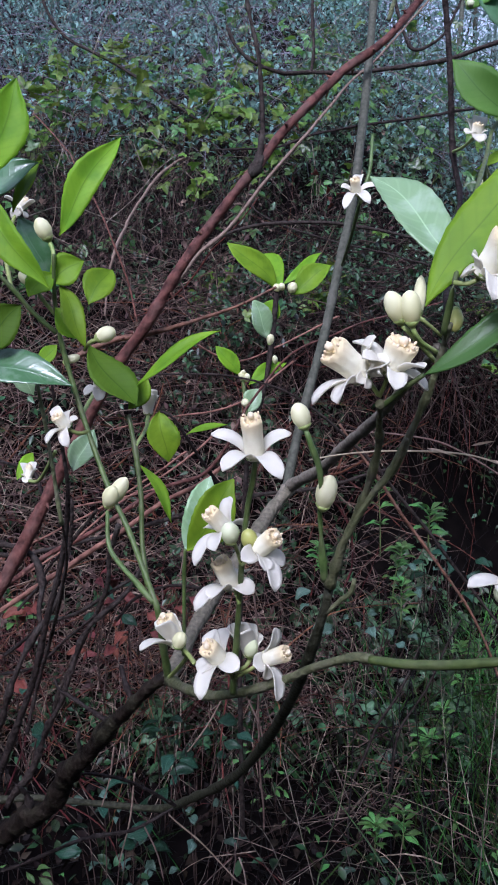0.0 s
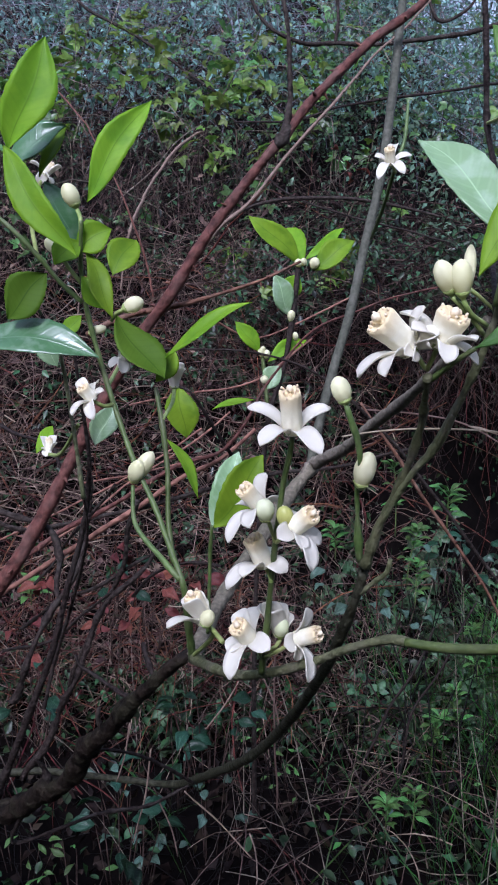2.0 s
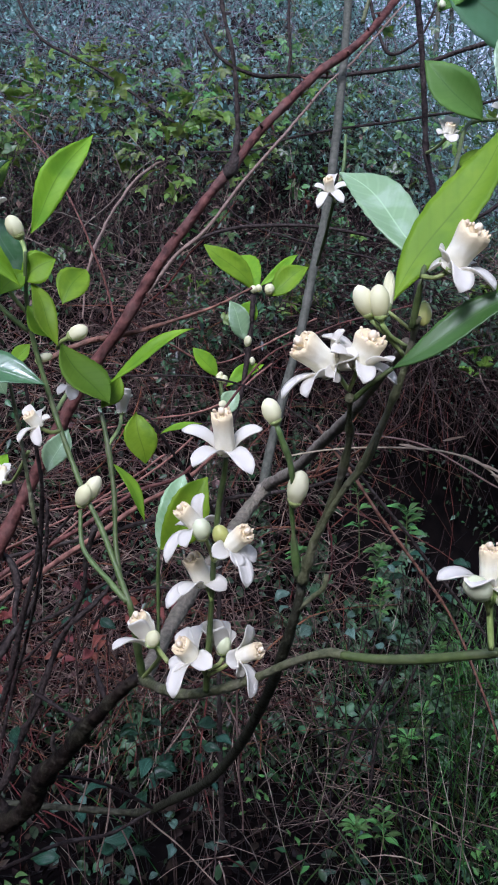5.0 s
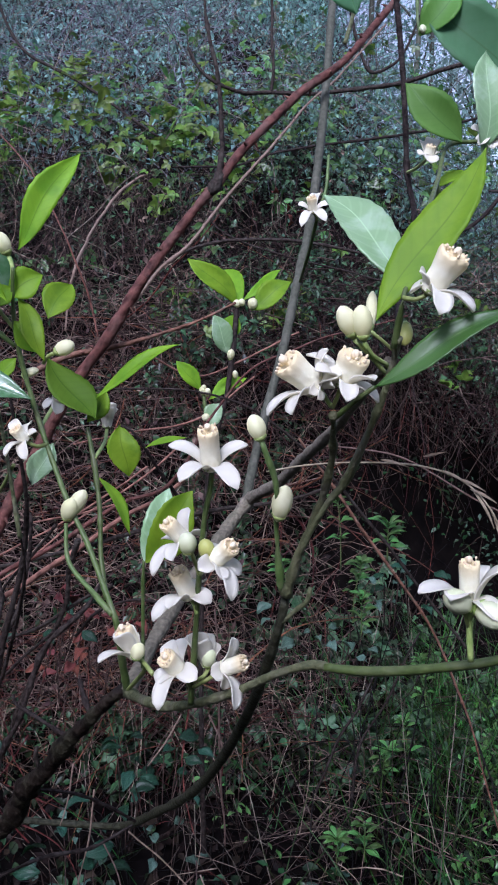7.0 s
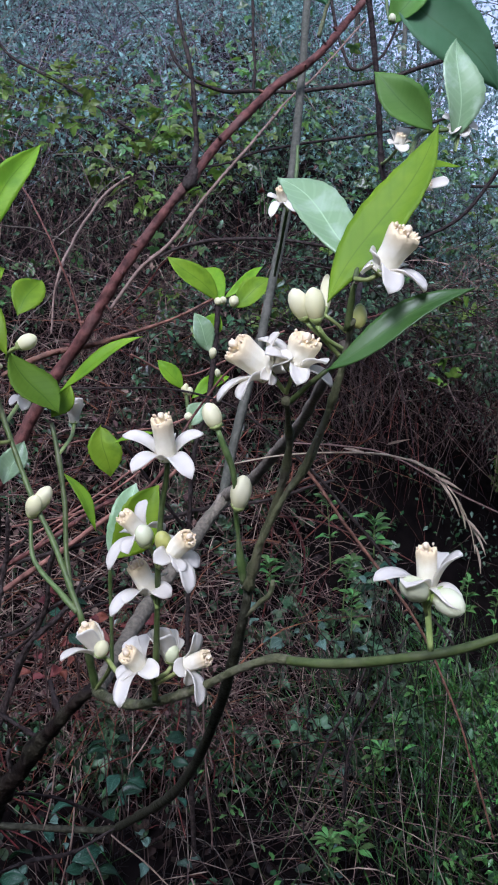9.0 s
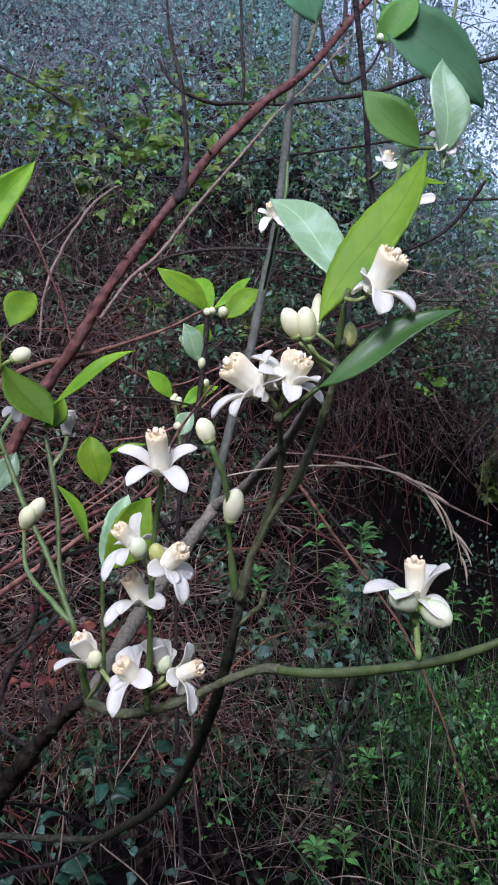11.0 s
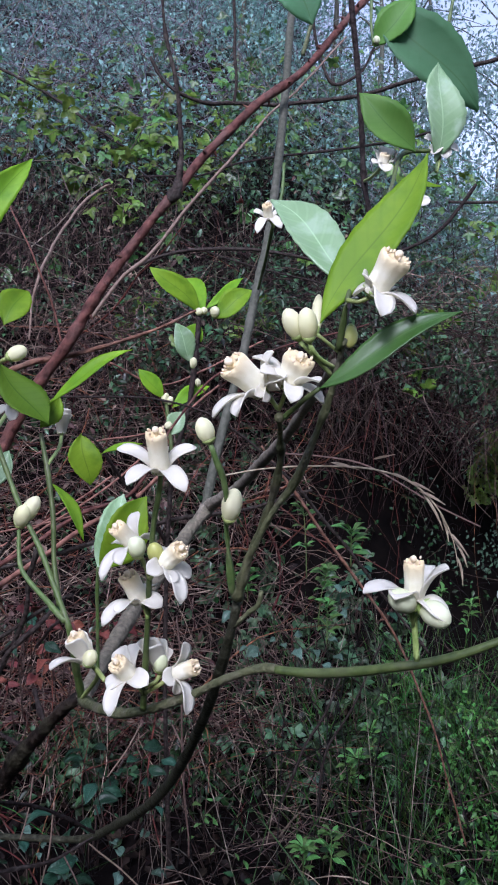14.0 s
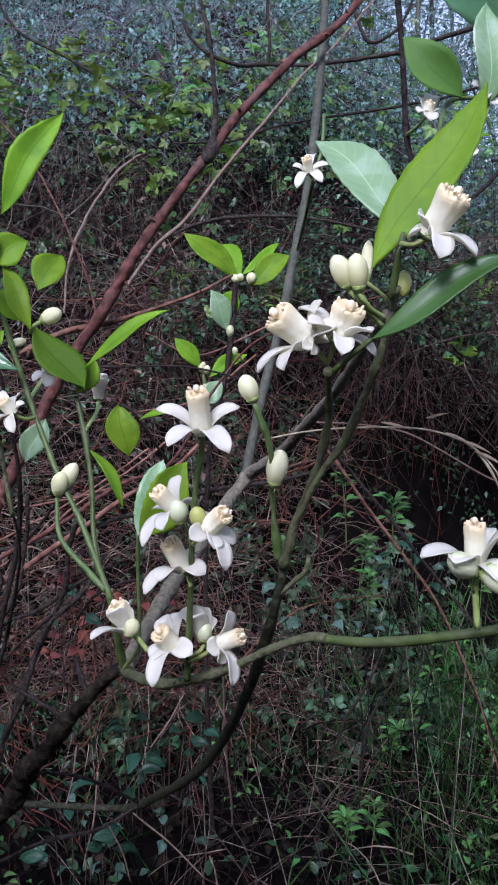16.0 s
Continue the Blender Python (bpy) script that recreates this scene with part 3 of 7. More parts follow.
def spots(n, x0, x1, y0, y1, lift=0.0):
    x, y = rng.uniform(x0, x1, n), rng.uniform(y0, y1, n)
    return np.stack([x, y, ground_z(x, y) + lift], 1)


def slope_normal(p):
    e = 0.05
    gx = (ground_z(p[:, 0] + e, p[:, 1]) - ground_z(p[:, 0] - e, p[:, 1])) / (2 * e)
    gy = (ground_z(p[:, 0], p[:, 1] + e) - ground_z(p[:, 0], p[:, 1] - e)) / (2 * e)
    n = np.stack([-gx, -gy, np.ones(len(p))], 1)
    return n / np.linalg.norm(n, axis=1, keepdims=True)


def leaves(name, p, size, mat, label, category, out=0.6, shape=(LEAFLET, LEAFLET_FACES), hang=0.5):
    """Leaves standing off the slope, facing the light."""
    n = len(p)
    nrm = slope_normal(p) * out + np.array([0, -0.25, 0.6]) + rng.normal(0, 0.35, (n, 3))
    ahead = rng.normal(0, 1, (n, 3)) + np.array([0, -0.4, -hang])
    s = np.asarray(size) * rng.uniform(0.6, 1.3, n)
    return scatter(name, shape[0], shape[1], p, frames_for(ahead, nrm), s[:, None], mat, label, category)


# ---- the bank's cover ----
def off_hollow(p):
    """Leaves the dark hollow at the foot of the bank bare."""
    return p[(p[:, 0] < 0.1) | (p[:, 1] > 3.05)]


def patchy(p, scale, seed, keep):
    """Keeps the places where a slow noise is high: growth in patches."""
    p = p[((p[:, 0] + 1.06) / 0.20) ** 2 + ((p[:, 1] - 3.72) / 0.28) ** 2 > 1]  # bare near-black soil stands in for the shade of a recess under hanging straw
    v = np.array([noise.noise(Vector(q) * scale + Vector((seed, 0, seed))) for q in p])
    return p[v > np.quantile(v, 1 - keep)]


q = spots(70000, -3.6, 1.8, 3.5, 8.2)
q = q + slope_normal(q) * rng.uniform(0.02, 0.35, (len(q), 1))
leaves("high_ivy", patchy(patchy(q, 2.2, 9, 0.8), 7.0, 10, 0.75), 0.038, HIGHLEAF, "wet ivy leaves high on the bank, bluish from painted haze", "ivy", shape=SMALL)
q = spots(60000, -3.4, 1.4, 2.2, 3.9)
q = q + slope_normal(q) * rng.uniform(0.02, 0.28, (len(q), 1))
q = q[rng.random(len(q)) < 0.25 + 0.75 * smooth(2.6, 3.1, q[:, 1])]
leaves("ivy_cover", patchy(patchy(off_hollow(q), 3.2, 3, 0.6), 9.0, 31, 0.55), 0.026, IVY, "dark glossy leaves covering the bank", "ground cover", shape=SMALL)
q = spots(6500, -3.0, 0.9, 2.6, 4.6)
q = q + slope_normal(q) * rng.uniform(0.08, 0.45, (len(q), 1))
leaves("bramble_leaves", patchy(patchy(off_hollow(q), 2.0, 8, 0.6), 6.0, 27, 0.45), 0.040, BRAMBLE, "green three-part bramble leaves spilling over the bank", "bramble", shape=TRIPLE)
q = spots(5200, -2.6, 1.3, 2.8, 4.1)
q = q + slope_normal(q) * rng.uniform(0.2, 0.55, (len(q), 1))
leaves("yellowing_leaves", patchy(patchy(off_hollow(q), 2.4, 21, 0.6), 6.0, 22, 0.36), 0.041, YELLOWING, "yellowing bramble leaves on the bank", "bramble", shape=TRIPLE)
q = spots(110000, 0.2, 4.2, 3.0, 6.8)
q = q + slope_normal(q) * rng.uniform(0.02, 0.6, (len(q), 1))
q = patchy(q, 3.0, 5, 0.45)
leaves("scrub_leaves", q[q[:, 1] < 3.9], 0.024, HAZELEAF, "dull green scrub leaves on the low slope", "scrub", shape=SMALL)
leaves("high_scrub", q[q[:, 1] >= 3.9], 0.026, HIGHLEAF, "wet scrub leaves high on the slope, paled by painted haze", "scrub", shape=SMALL)
q = spots(2500, 0.2, 3.0, 2.6, 5.0)
q = q + slope_normal(q) * rng.uniform(0.1, 0.6, (len(q), 1))
leaves("scrub_brambles", patchy(off_hollow(q), 1.5, 2, 0.5), 0.036, BRAMBLE, "bramble leaves mixed into the scrub", "bramble", shape=TRIPLE)

# the steep face: small dark leaves, sparse, over matted stems
q = spots(20000, -2.6, 0.2, 1.9, 2.75)
q = q + slope_normal(q) * rng.uniform(0.02, 0.2, (len(q), 1))
leaves("face_leaves", patchy(patchy(q, 3.0, 17, 0.5), 9.0, 18, 0.55), 0.022, IVY, "small dark leaves on the steep face of the bank", "ground cover", shape=SMALL)
q = spots(2600, -2.2, 0.2, 1.75, 2.5)
q = q + slope_normal(q) * rng.uniform(0.02, 0.2, (len(q), 1))
leaves("face_weeds", patchy(q, 3.5, 57, 0.5), 0.028, GROUNDLEAF, "grey-green weed leaves at the foot of the bank", "weeds", shape=SMALL)
q = spots(5600, -2.4, 0.3, 1.9, 2.7)
q = q + slope_normal(q) * rng.uniform(0.0, 0.22, (len(q), 1))
w = rng.normal(0, 1, (len(q), 3)) * [1, 0.5, 0.9]
stems("face_stems", q, w, rng.uniform(0.06, 0.34, len(q)), rng.uniform(0.0005, 0.0020, len(q)), HEAPSTEM, "matted dead stems on the steep face of the bank", "dead stems", droop=0.6, seed=46, bend=1.1, steps=7)
q = np.concatenate([spots(7000, -2.6, 2.4, 1.9, 4.6), spots(4500, -2.4, 0.2, 2.0, 3.0)])
q = q + slope_normal(q) * rng.uniform(0.01, 0.25, (len(q), 1))
leaves("bank_dead_leaves", patchy(off_hollow(q), 6.0, 77, 0.6), 0.026, DEADLEAF, "curled dead leaves caught on the bank", "dead leaves", shape=SMALL)
q = spots(520, -2.6, 2.4, 2.6, 5.2)
q = q + slope_normal(q) * rng.uniform(0.1, 0.4, (len(q), 1))
w = rng.normal(0, 0.8, (len(q), 3)) + [0, -0.4, 0.5]
stems("bank_twigs", off_hollow(q), w[:len(off_hollow(q))], rng.uniform(0.3, 1.1, len(off_hollow(q))), rng.uniform(0.0008, 0.0026, len(off_hollow(q))), PALESTEM, "thin pale twigs arching out of the bank", "twigs", droop=0.9, steps=10, seed=56, bend=0.9)
# tangled dead stems over the bank, thin where the hollow opens
q = spots(8000, -2.5, 2.5, 2.0, 4.8)
q = q[(q[:, 0] < 0.2) | (q[:, 1] > 3.0) | (q[:, 0] > 1.3) | (rng.random(len(q)) < 0.12)]
q = q + slope_normal(q) * rng.uniform(0.0, 0.3, (len(q), 1))
w = rng.normal(0, 1, (len(q), 3)) * [1, 0.5, 0.8]
stems("dead_stem_tangle", q, w, rng.uniform(0.08, 0.42, len(q)), rng.uniform(0.0005, 0.0020, len(q)), DEADSTEM, "tangled dead bramble stems on the bank", "dead stems", droop=0.8, bend=1.2, steps=7)
q = spots(4500, -2.8, 2.2, 3.5, 7.4)
q = q + slope_normal(q) * rng.uniform(0.02, 0.4, (len(q), 1))
w = rng.normal(0, 0.7, (len(q), 3)) + [0, -0.2, 0.3]
stems("high_twigs", q, w, rng.uniform(0.15, 0.7, len(q)), rng.uniform(0.0009, 0.0030, len(q)), MAUVESTEM, "thicket of grey leafless twigs high on the bank", "twigs", droop=0.9, seed=96, bend=0.8, steps=7)
q = spots(160, -1.32, -0.70, 3.95, 4.12, 0.12)
w = rng.normal(0, 0.22, (len(q), 3)) + [0.1, -0.7, 0.1]
stems("hanging_straw", q, w, rng.uniform(0.3, 0.75, len(q)), rng.uniform(0.0010, 0.0022, len(q)), PALESTEM, "pale dry grass hanging over bare black soil that stands in for a shaded recess", "straw", droop=2.4, seed=106, bend=0.35, steps=9)
# dry stalks hang down over the brow of the bank
q = spots(1500, -2.4, 0.6, 2.7, 3.2)
q = q + slope_normal(q) * rng.uniform(0.1, 0.4, (len(q), 1))
w = rng.normal(0, 0.35, (len(q), 3)) + [0, -0.45, -0.6]
stems("brow_stems", q, w, rng.uniform(0.15, 0.6, len(q)), rng.uniform(0.0006, 0.0019, len(q)), DEADSTEM, "dead stalks hanging over the brow of the bank", "dead stems", droop=0.9, seed=86, bend=0.8, steps=8)
q = spots(1100, -1.4, 0.25, 1.4, 2.6)
q = q[(q[:, 1] > 2.0) | (rng.random(len(q)) < 0.08)]
q = q + slope_normal(q) * rng.uniform(0.0, 0.25, (len(q), 1))
w = rng.normal(0, 1, (len(q), 3)) * [1, 0.6, 0.6] + [0.5, 0, 0.3]
stems("red_stem_tangle", q, w, rng.uniform(0.15, 0.6, len(q)), rng.uniform(0.0006, 0.0024, len(q)) * rng.choice([1, 1, 1, 1.8], len(q)), REDSTEM, "tangle of reddish dead stems at the foot of the bank", "dead stems", droop=0.4, seed=5, bend=1.0, steps=9)
q = spots(420, -0.75, -0.08, 1.4, 2.05)
q = q + slope_normal(q) * rng.uniform(0.1, 0.5, (len(q), 1))
w = rng.normal(0, 1, (len(q), 3)) * [1, 0.5, 0.7] + [0.3, 0, -0.2]
high = q[:, 1] > rng.normal(1.78, 0.14, len(q))
stems("red_needles", q[high], w[high], rng.uniform(0.08, 0.3, len(q))[high], rng.uniform(0.0007, 0.0017, len(q))[high], REDSTEM, "rust-red fallen needles and stems in the tangle", "dead stems", droop=0.4, seed=146, bend=0.5, steps=6)
q = spots(1300, -0.95, 0.1, 1.8, 2.65)
q = q[(q[:, 1] > 2.15) | (rng.random(len(q)) < 0.15)]
q = q + slope_normal(q) * rng.uniform(0.05, 0.3, (len(q), 1))
w = rng.normal(0, 1, (len(q), 3)) * [1, 0.5, 0.45]
stems("pink_straw_heap", q, w, rng.uniform(0.08, 0.36, len(q)), rng.uniform(0.0006, 0.0022, len(q)), HEAPSTEM, "heap of pinkish dry canes and straw", "straw", droop=0.5, seed=26, bend=0.8, steps=8)
q = spots(1000, -1.4, 0.9, 1.3, 2.2, 0.02)
w = rng.normal(0, 1, (len(q), 3)) * [1, 1, 0.4]
stems("floor_stems", q, w, rng.uniform(0.08, 0.3, len(q)), rng.uniform(0.0006, 0.0018, len(q)), BLACKSTEM, "dark dead stems matted on the wet soil", "dead stems", droop=0.3, seed=66, bend=0.9, steps=7)
q = spots(200, -0.1, 1.2, 1.4, 2.2)
q[:, 2] += rng.uniform(0.02, 0.3, len(q))
w = rng.normal(0, 1, (len(q), 3)) * [1, 0.6, 0.7]
stems("brown_stalks", q, w, rng.uniform(0.12, 0.4, len(q)), rng.uniform(0.0008, 0.0022, len(q)), DEADSTEM, "brown dead stalks caught among the weeds", "straw", droop=0.5, seed=76, bend=0.7, steps=8)
q = spots(650, -0.05, 0.95, 1.25, 2.1)
q = patchy(q, 4.0, 83, 0.7)
q[:, 2] += rng.uniform(0.0, 0.22, len(q))
w = rng.normal(0, 1, (len(q), 3)) * [1, 0.6, 0.5] + [0.3, 0, -0.2]
kept = rng.random(len(q)) < np.where(q[:, 0] > 0.25, 0.45, 0.7)
stems("fallen_straw", q[kept], w[kept], rng.uniform(0.08, 0.32, len(q))[kept], rng.uniform(0.0006, 0.0018, len(q))[kept], HEAPSTEM, "brown fallen grass straw among the weeds", "straw", droop=0.5, seed=116, bend=0.5, steps=6)
q = spots(420, -1.4, 1.5, 0.9, 2.6, 0.01)
q = q[(q[:, 0] > 0.0) | (q[:, 1] > 1.7) | (rng.random(len(q)) < 0.35)]
w = rng.normal(0, 1, (len(q), 3)) * [1, 1, 0.5] + [0, 0, 0.3]
stems("dry_straw", q, w, rng.uniform(0.12, 0.42, len(q)), rng.uniform(0.0006, 0.0018, len(q)), PALESTEM, "pale dry grass straws strewn on the ground", "straw", droop=0.5, seed=6, bend=0.6)
q = spots(190, -1.2, 1.6, 1.1, 2.3)
q = q[(q[:, 0] > -0.1) | (q[:, 1] > 1.6) | (rng.random(len(q)) < 0.4)]
w = rng.normal(0, 0.35, (len(q), 3)) + [0, 0, 1]
stems("upright_straws", q, w, rng.uniform(0.2, 0.6, len(q)), rng.uniform(0.0008, 0.0018, len(q)), PALESTEM, "thin upright dry stalks", "straw", droop=0.25, seed=16)
q = spots(140, 0.0, 1.3, 1.25, 2.3)
w = rng.normal(0, 0.4, (len(q), 3)) + [0.3, 0, 1]
stems("black_stalks", q, w, rng.uniform(0.25, 0.6, len(q)), rng.uniform(0.0012, 0.0030, len(q)), BLACKSTEM, "thin black dead stalks among the weeds", "dead stems", droop=0.1, seed=19, bend=0.6, steps=9)
# an overhanging mat of stems and leaves roofs the hollow
n = 9000
q = np.stack([rng.uniform(-0.2, 1.7, n), rng.uniform(2.2, 3.0, n), np.zeros(n)], 1)
q[:, 2] = 1.20 + 0.35 * (q[:, 1] - 2.2) - 0.12 * np.clip(q[:, 0] - 0.6, 0, 2) + rng.uniform(-0.06, 0.12, n) + 0.08 * np.sin(5 * q[:, 0])
leaves("overhang_leaves", patchy(q, 7.0, 91, 0.7), 0.024, IVY, "dark ivy mat overhanging the hollow", "ivy", shape=SMALL)
leaves("overhang_brambles", patchy(q, 5.0, 93, 0.03), 0.03, YELLOWING, "yellow-green bramble sprigs over the hollow", "bramble", shape=TRIPLE)
q = q[:900] + rng.normal(0, 0.03, (900, 3))
w = rng.normal(0, 1, (len(q), 3)) * [1, 0.6, 0.3]
stems("overhang_stems", q, w, rng.uniform(0.15, 0.5, len(q)), rng.uniform(0.0008, 0.0028, len(q)), DEADSTEM, "dead stems matted over the hollow", "dead stems", droop=0.9, seed=36, bend=0.8)
# green scrub closes the hollow on its far side
n = 34000
q = np.stack([rng.uniform(0.6, 2.2, n), rng.uniform(2.65, 3.4, n), rng.uniform(0.45, 1.45, n)], 1)
q = q[rng.random(n) < smooth(0.7, 1.15, q[:, 0] + 0.25 * smooth(1.0, 1.3, q[:, 2]))]
leaves("side_scrub", patchy(patchy(q, 3.0, 61, 0.6), 9.0, 62, 0.6), 0.019, HAZELEAF, "tangled wet green scrub beside the hollow", "scrub", shape=SMALL)
leaves("side_brambles", patchy(q, 2.2, 71, 0.03), 0.03, YELLOWING, "yellow-green bramble leaves in the scrub", "bramble", shape=TRIPLE)
n = 800
q = np.stack([rng.uniform(0.75, 2.0, n), rng.uniform(2.6, 3.2, n), rng.uniform(0.95, 1.6, n)], 1)
w = rng.normal(0, 0.6, (n, 3)) + [0, -0.2, -0.3]
stems("side_stems", q, w, rng.uniform(0.12, 0.5, n), rng.uniform(0.0007, 0.0020, n), HEAPSTEM, "dry stalks tangled in the scrub beside the hollow", "dead stems", droop=0.9, seed=126, bend=0.8, steps=7)
q = spots(90, -0.1, 1.2, 2.5, 3.0)
q[:, 1] -= 0.3
q[:, 2] = 1.0 + rng.uniform(0.0, 0.35, len(q))
w = rng.normal(0, 0.6, (len(q), 3)) + [0.1, -0.2, -0.5]
stems("hollow_runners", q, w, rng.uniform(0.2, 0.7, len(q)), rng.uniform(0.0006, 0.0014, len(q)), REDSTEM, "red-brown runners trailing across the hollow", "dead stems", droop=0.6, seed=136, bend=0.9, steps=9)
# stems hanging over the dark hollow
q = spots(560, -0.3, 1.1, 2.45, 3.2)
q[:, 1] -= 0.25
q[:, 2] = 1.08 + rng.uniform(0.0, 0.3, len(q))
w = rng.normal(0, 0.4, (len(q), 3)) + [0, -0.3, -0.7]
stems("hanging_stems", q, w, rng.uniform(0.15, 0.55, len(q)), rng.uniform(0.0006, 0.0018, len(q)), DEADSTEM, "dead stems hanging over the hollow in the bank", "dead stems", droop=0.8, seed=8, bend=0.9, steps=10)

# ---- the floor: litter, grass, ground ivy ----
q = spots(16000, -3.2, 3.2, -2.0, 2.5, 0.006)
q[:, 2] += rng.uniform(0, 0.03, len(q))
leaves("leaf_litter", q, 0.036, LITTER, "brown dead leaves lying on the soil", "leaf litter", out=0.2, hang=0.0, shape=SMALL)
q = spots(3600, -1.6, 0.9, 0.8, 2.5)
q[:, 2] += rng.uniform(0.01, 0.16, len(q))
q = q[(q[:, 1] > 1.5) | (rng.random(len(q)) < 0.3)]
leaves("ground_ivy", patchy(q, 3.4, 13, 0.5), 0.028, IVY, "small dark leaves over the litter", "ivy", hang=0.1)
q = spots(16000, -0.6, 1.8, 1.2, 2.8)
q[:, 2] += rng.uniform(0.01, 0.16, len(q))
q = q[rng.random(len(q)) < 0.12 + smooth(-0.1, 0.5, q[:, 0])]
q = q[(q[:, 1] > 1.8) | (rng.random(len(q)) < 0.3)]
leaves("ground_leaves", patchy(patchy(q, 2.8, 33, 0.6), 9.0, 34, 0.6), 0.022, GROUNDLEAF, "bluish green low leaves under the shoots", "ground cover", hang=0.1, shape=SMALL)
q = patchy(patchy(spots(8000, -0.25, 1.5, 1.8, 2.5), 3.0, 44, 0.6), 9.0, 45, 0.32)
q[:, 2] += rng.uniform(0.02, 0.2, len(q))
leaves("hollow_leaves", q, 0.03, PALELOW, "pale grey-green low leaves in front of the hollow", "ground cover", hang=0.1, shape=TRIPLE)
q = np.concatenate([spots(24000, -0.3, 2.8, 0.9, 3.2), spots(5000, 0.3, 3.2, -1.5, 1.0), spots(4000, -3.2, 0.3, -1.5, 0.2)])
q = q[(q[:, 1] < 2.0 + 0.9 * smooth(0.9, 1.6, q[:, 0]))]
q = q[(rng.random(len(q)) < 0.03 + 0.97 * smooth(0.0, 0.6, q[:, 0] - 0.05)) & ((abs(q[:, 0]) > 0.5) | (q[:, 1] > 0.8))]
q = q[(q[:, 1] > 1.9) | (rng.random(len(q)) < 0.3)]
a = rng.normal(0, 0.5, (len(q), 3)) * [1, 1, 0] + [0, 0, 1]
h = rng.uniform(0.10, 0.52, len(q))
t = np.array(BLADE)
t[:, 0] *= 0.007
t[:, 2] *= 1.8
scatter("grass", t, BLADE_FACES, q, frames_for(a, rng.normal(0, 1, (len(q), 3)) + [0, -1, 0]), h[:, None], GRASS, "rank green grass at the foot of the bank", "grass")
q = patchy(spots(900, 0.62, 1.25, 1.8, 2.3), 4.0, 64, 0.6)
a = rng.normal(0, 0.55, (len(q), 3)) * [1, 1, 0] + [0.1, -0.15, 1]
t = np.array(BLADE)
t[:, 0] *= 0.012
t[:, 2] *= 3.2
scatter("grass_tufts", t, BLADE_FACES, q, frames_for(a, rng.normal(0, 1, (len(q), 3)) + [0, -1, 0]), rng.uniform(0.14, 0.42, len(q))[:, None], FRESHGRASS, "tufts of bright fresh grass with arching blades", "grass")
q = patchy(spots(46000, 0.05, 2.4, 1.0, 2.7), 5.0, 4, 0.17)
q[:, 2] += rng.uniform(0.02, 0.3, len(q))
q = q[rng.random(len(q)) < 0.05 + smooth(0.1, 0.9, q[:, 0])]
q = q[(q[:, 1] < 2.0) | (q[:, 0] > 1.15)]
leaves("weed_leaves", q, 0.016, TINYLEAF, "small green weed leaves among the grass", "weeds", hang=0.0, shape=SMALL)


# ---- the trees behind, open enough to let the sky through ----
def tree(at, height, lean, crown, count, seed, low=0.3, thick=0.04, label="slender dark-barked tree with thin wet foliage paled by painted haze", name="tree", group="trees behind the bank"):
    r = random.Random(seed)
    g = np.random.default_rng(seed)
    base = (at[0], at[1], float(ground_z(at[0], at[1])) - 0.05)
    ob = anchor(name, base, label, name, group)
    top = (at[0] + lean, at[1] + 0.3, base[2] + height)
    rows = [(*base, thick), (at[0] + 0.2 * lean + 0.05, at[1], base[2] + 0.35 * height, 0.8 * thick), (at[0] + 0.6 * lean - 0.05, at[1] + 0.1, base[2] + 0.7 * height, 0.5 * thick), (*top, 0.2 * thick)]
    part("trunk", tube(rows, 9, 0.12, 0.08), TALLBARK, ob)
    ends = []
    for i in range(14):
        u = low + (0.98 - low) * i / 14
        p = np.array(rows[0][:3]) * (1 - u) + np.array(top) * u
        q = p + np.array([r.uniform(-1, 1), r.uniform(-0.8, 0.8), r.uniform(0.0, 0.6)]) * crown
        m = (p + q) / 2 + np.array([0, 0, 0.12 * crown])
        part("limb", tube([(*p, 0.4 * thick), (*m, 0.25 * thick), (*q, 0.1 * thick)], 6, 0.1, 0.06), TALLBARK, ob)
        ends += [p * (1 - s) + q * s for s in (0.35, 0.6, 0.8, 1.0)]
    ends = np.array(ends)
    c = ends[g.integers(0, len(ends), count // 16)] + g.normal(0, 0.16 * crown, (count // 16, 3))
    p = np.repeat(c, 16, 0) + g.normal(0, 0.08, (len(c) * 16, 3))
    n = len(p)
    v = np.einsum("nij,kj->nki", frames_for(g.normal(0, 1, (n, 3)) + [0, 0, -0.7], g.normal(0, 0.6, (n, 3)) + [0, -0.3, 1]), np.array(SMALL[0])) * g.uniform(*((0.025, 0.05) if name == "tree" else (0.06, 0.11)), (n, 1, 1)) + p[:, None] - np.array(base)
    f = (np.array(SMALL[1])[None] + len(SMALL[0]) * np.arange(n)[:, None, None]).reshape(-1, 3)
    mesh = bpy.data.meshes.new("crown")
    mesh.from_pydata(v.reshape(-1, 3), [], f)
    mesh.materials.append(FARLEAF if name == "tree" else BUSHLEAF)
    top_ob = new("crown", mesh)
    top_ob.parent = ob


# a far hillside added behind the trees; its pale colour stands in for haze
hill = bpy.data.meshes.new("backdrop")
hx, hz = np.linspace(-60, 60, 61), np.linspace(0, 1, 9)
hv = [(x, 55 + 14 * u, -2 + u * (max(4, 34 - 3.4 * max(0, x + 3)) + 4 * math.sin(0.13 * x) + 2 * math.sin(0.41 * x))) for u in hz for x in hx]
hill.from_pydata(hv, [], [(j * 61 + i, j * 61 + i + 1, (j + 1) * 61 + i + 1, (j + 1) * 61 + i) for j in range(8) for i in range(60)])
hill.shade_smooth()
hill.materials.append(HAZEHILL)
tagged(new("backdrop", hill), "far hillside added behind the trees, haze painted into its pale colour", "hillside", kind="structure")

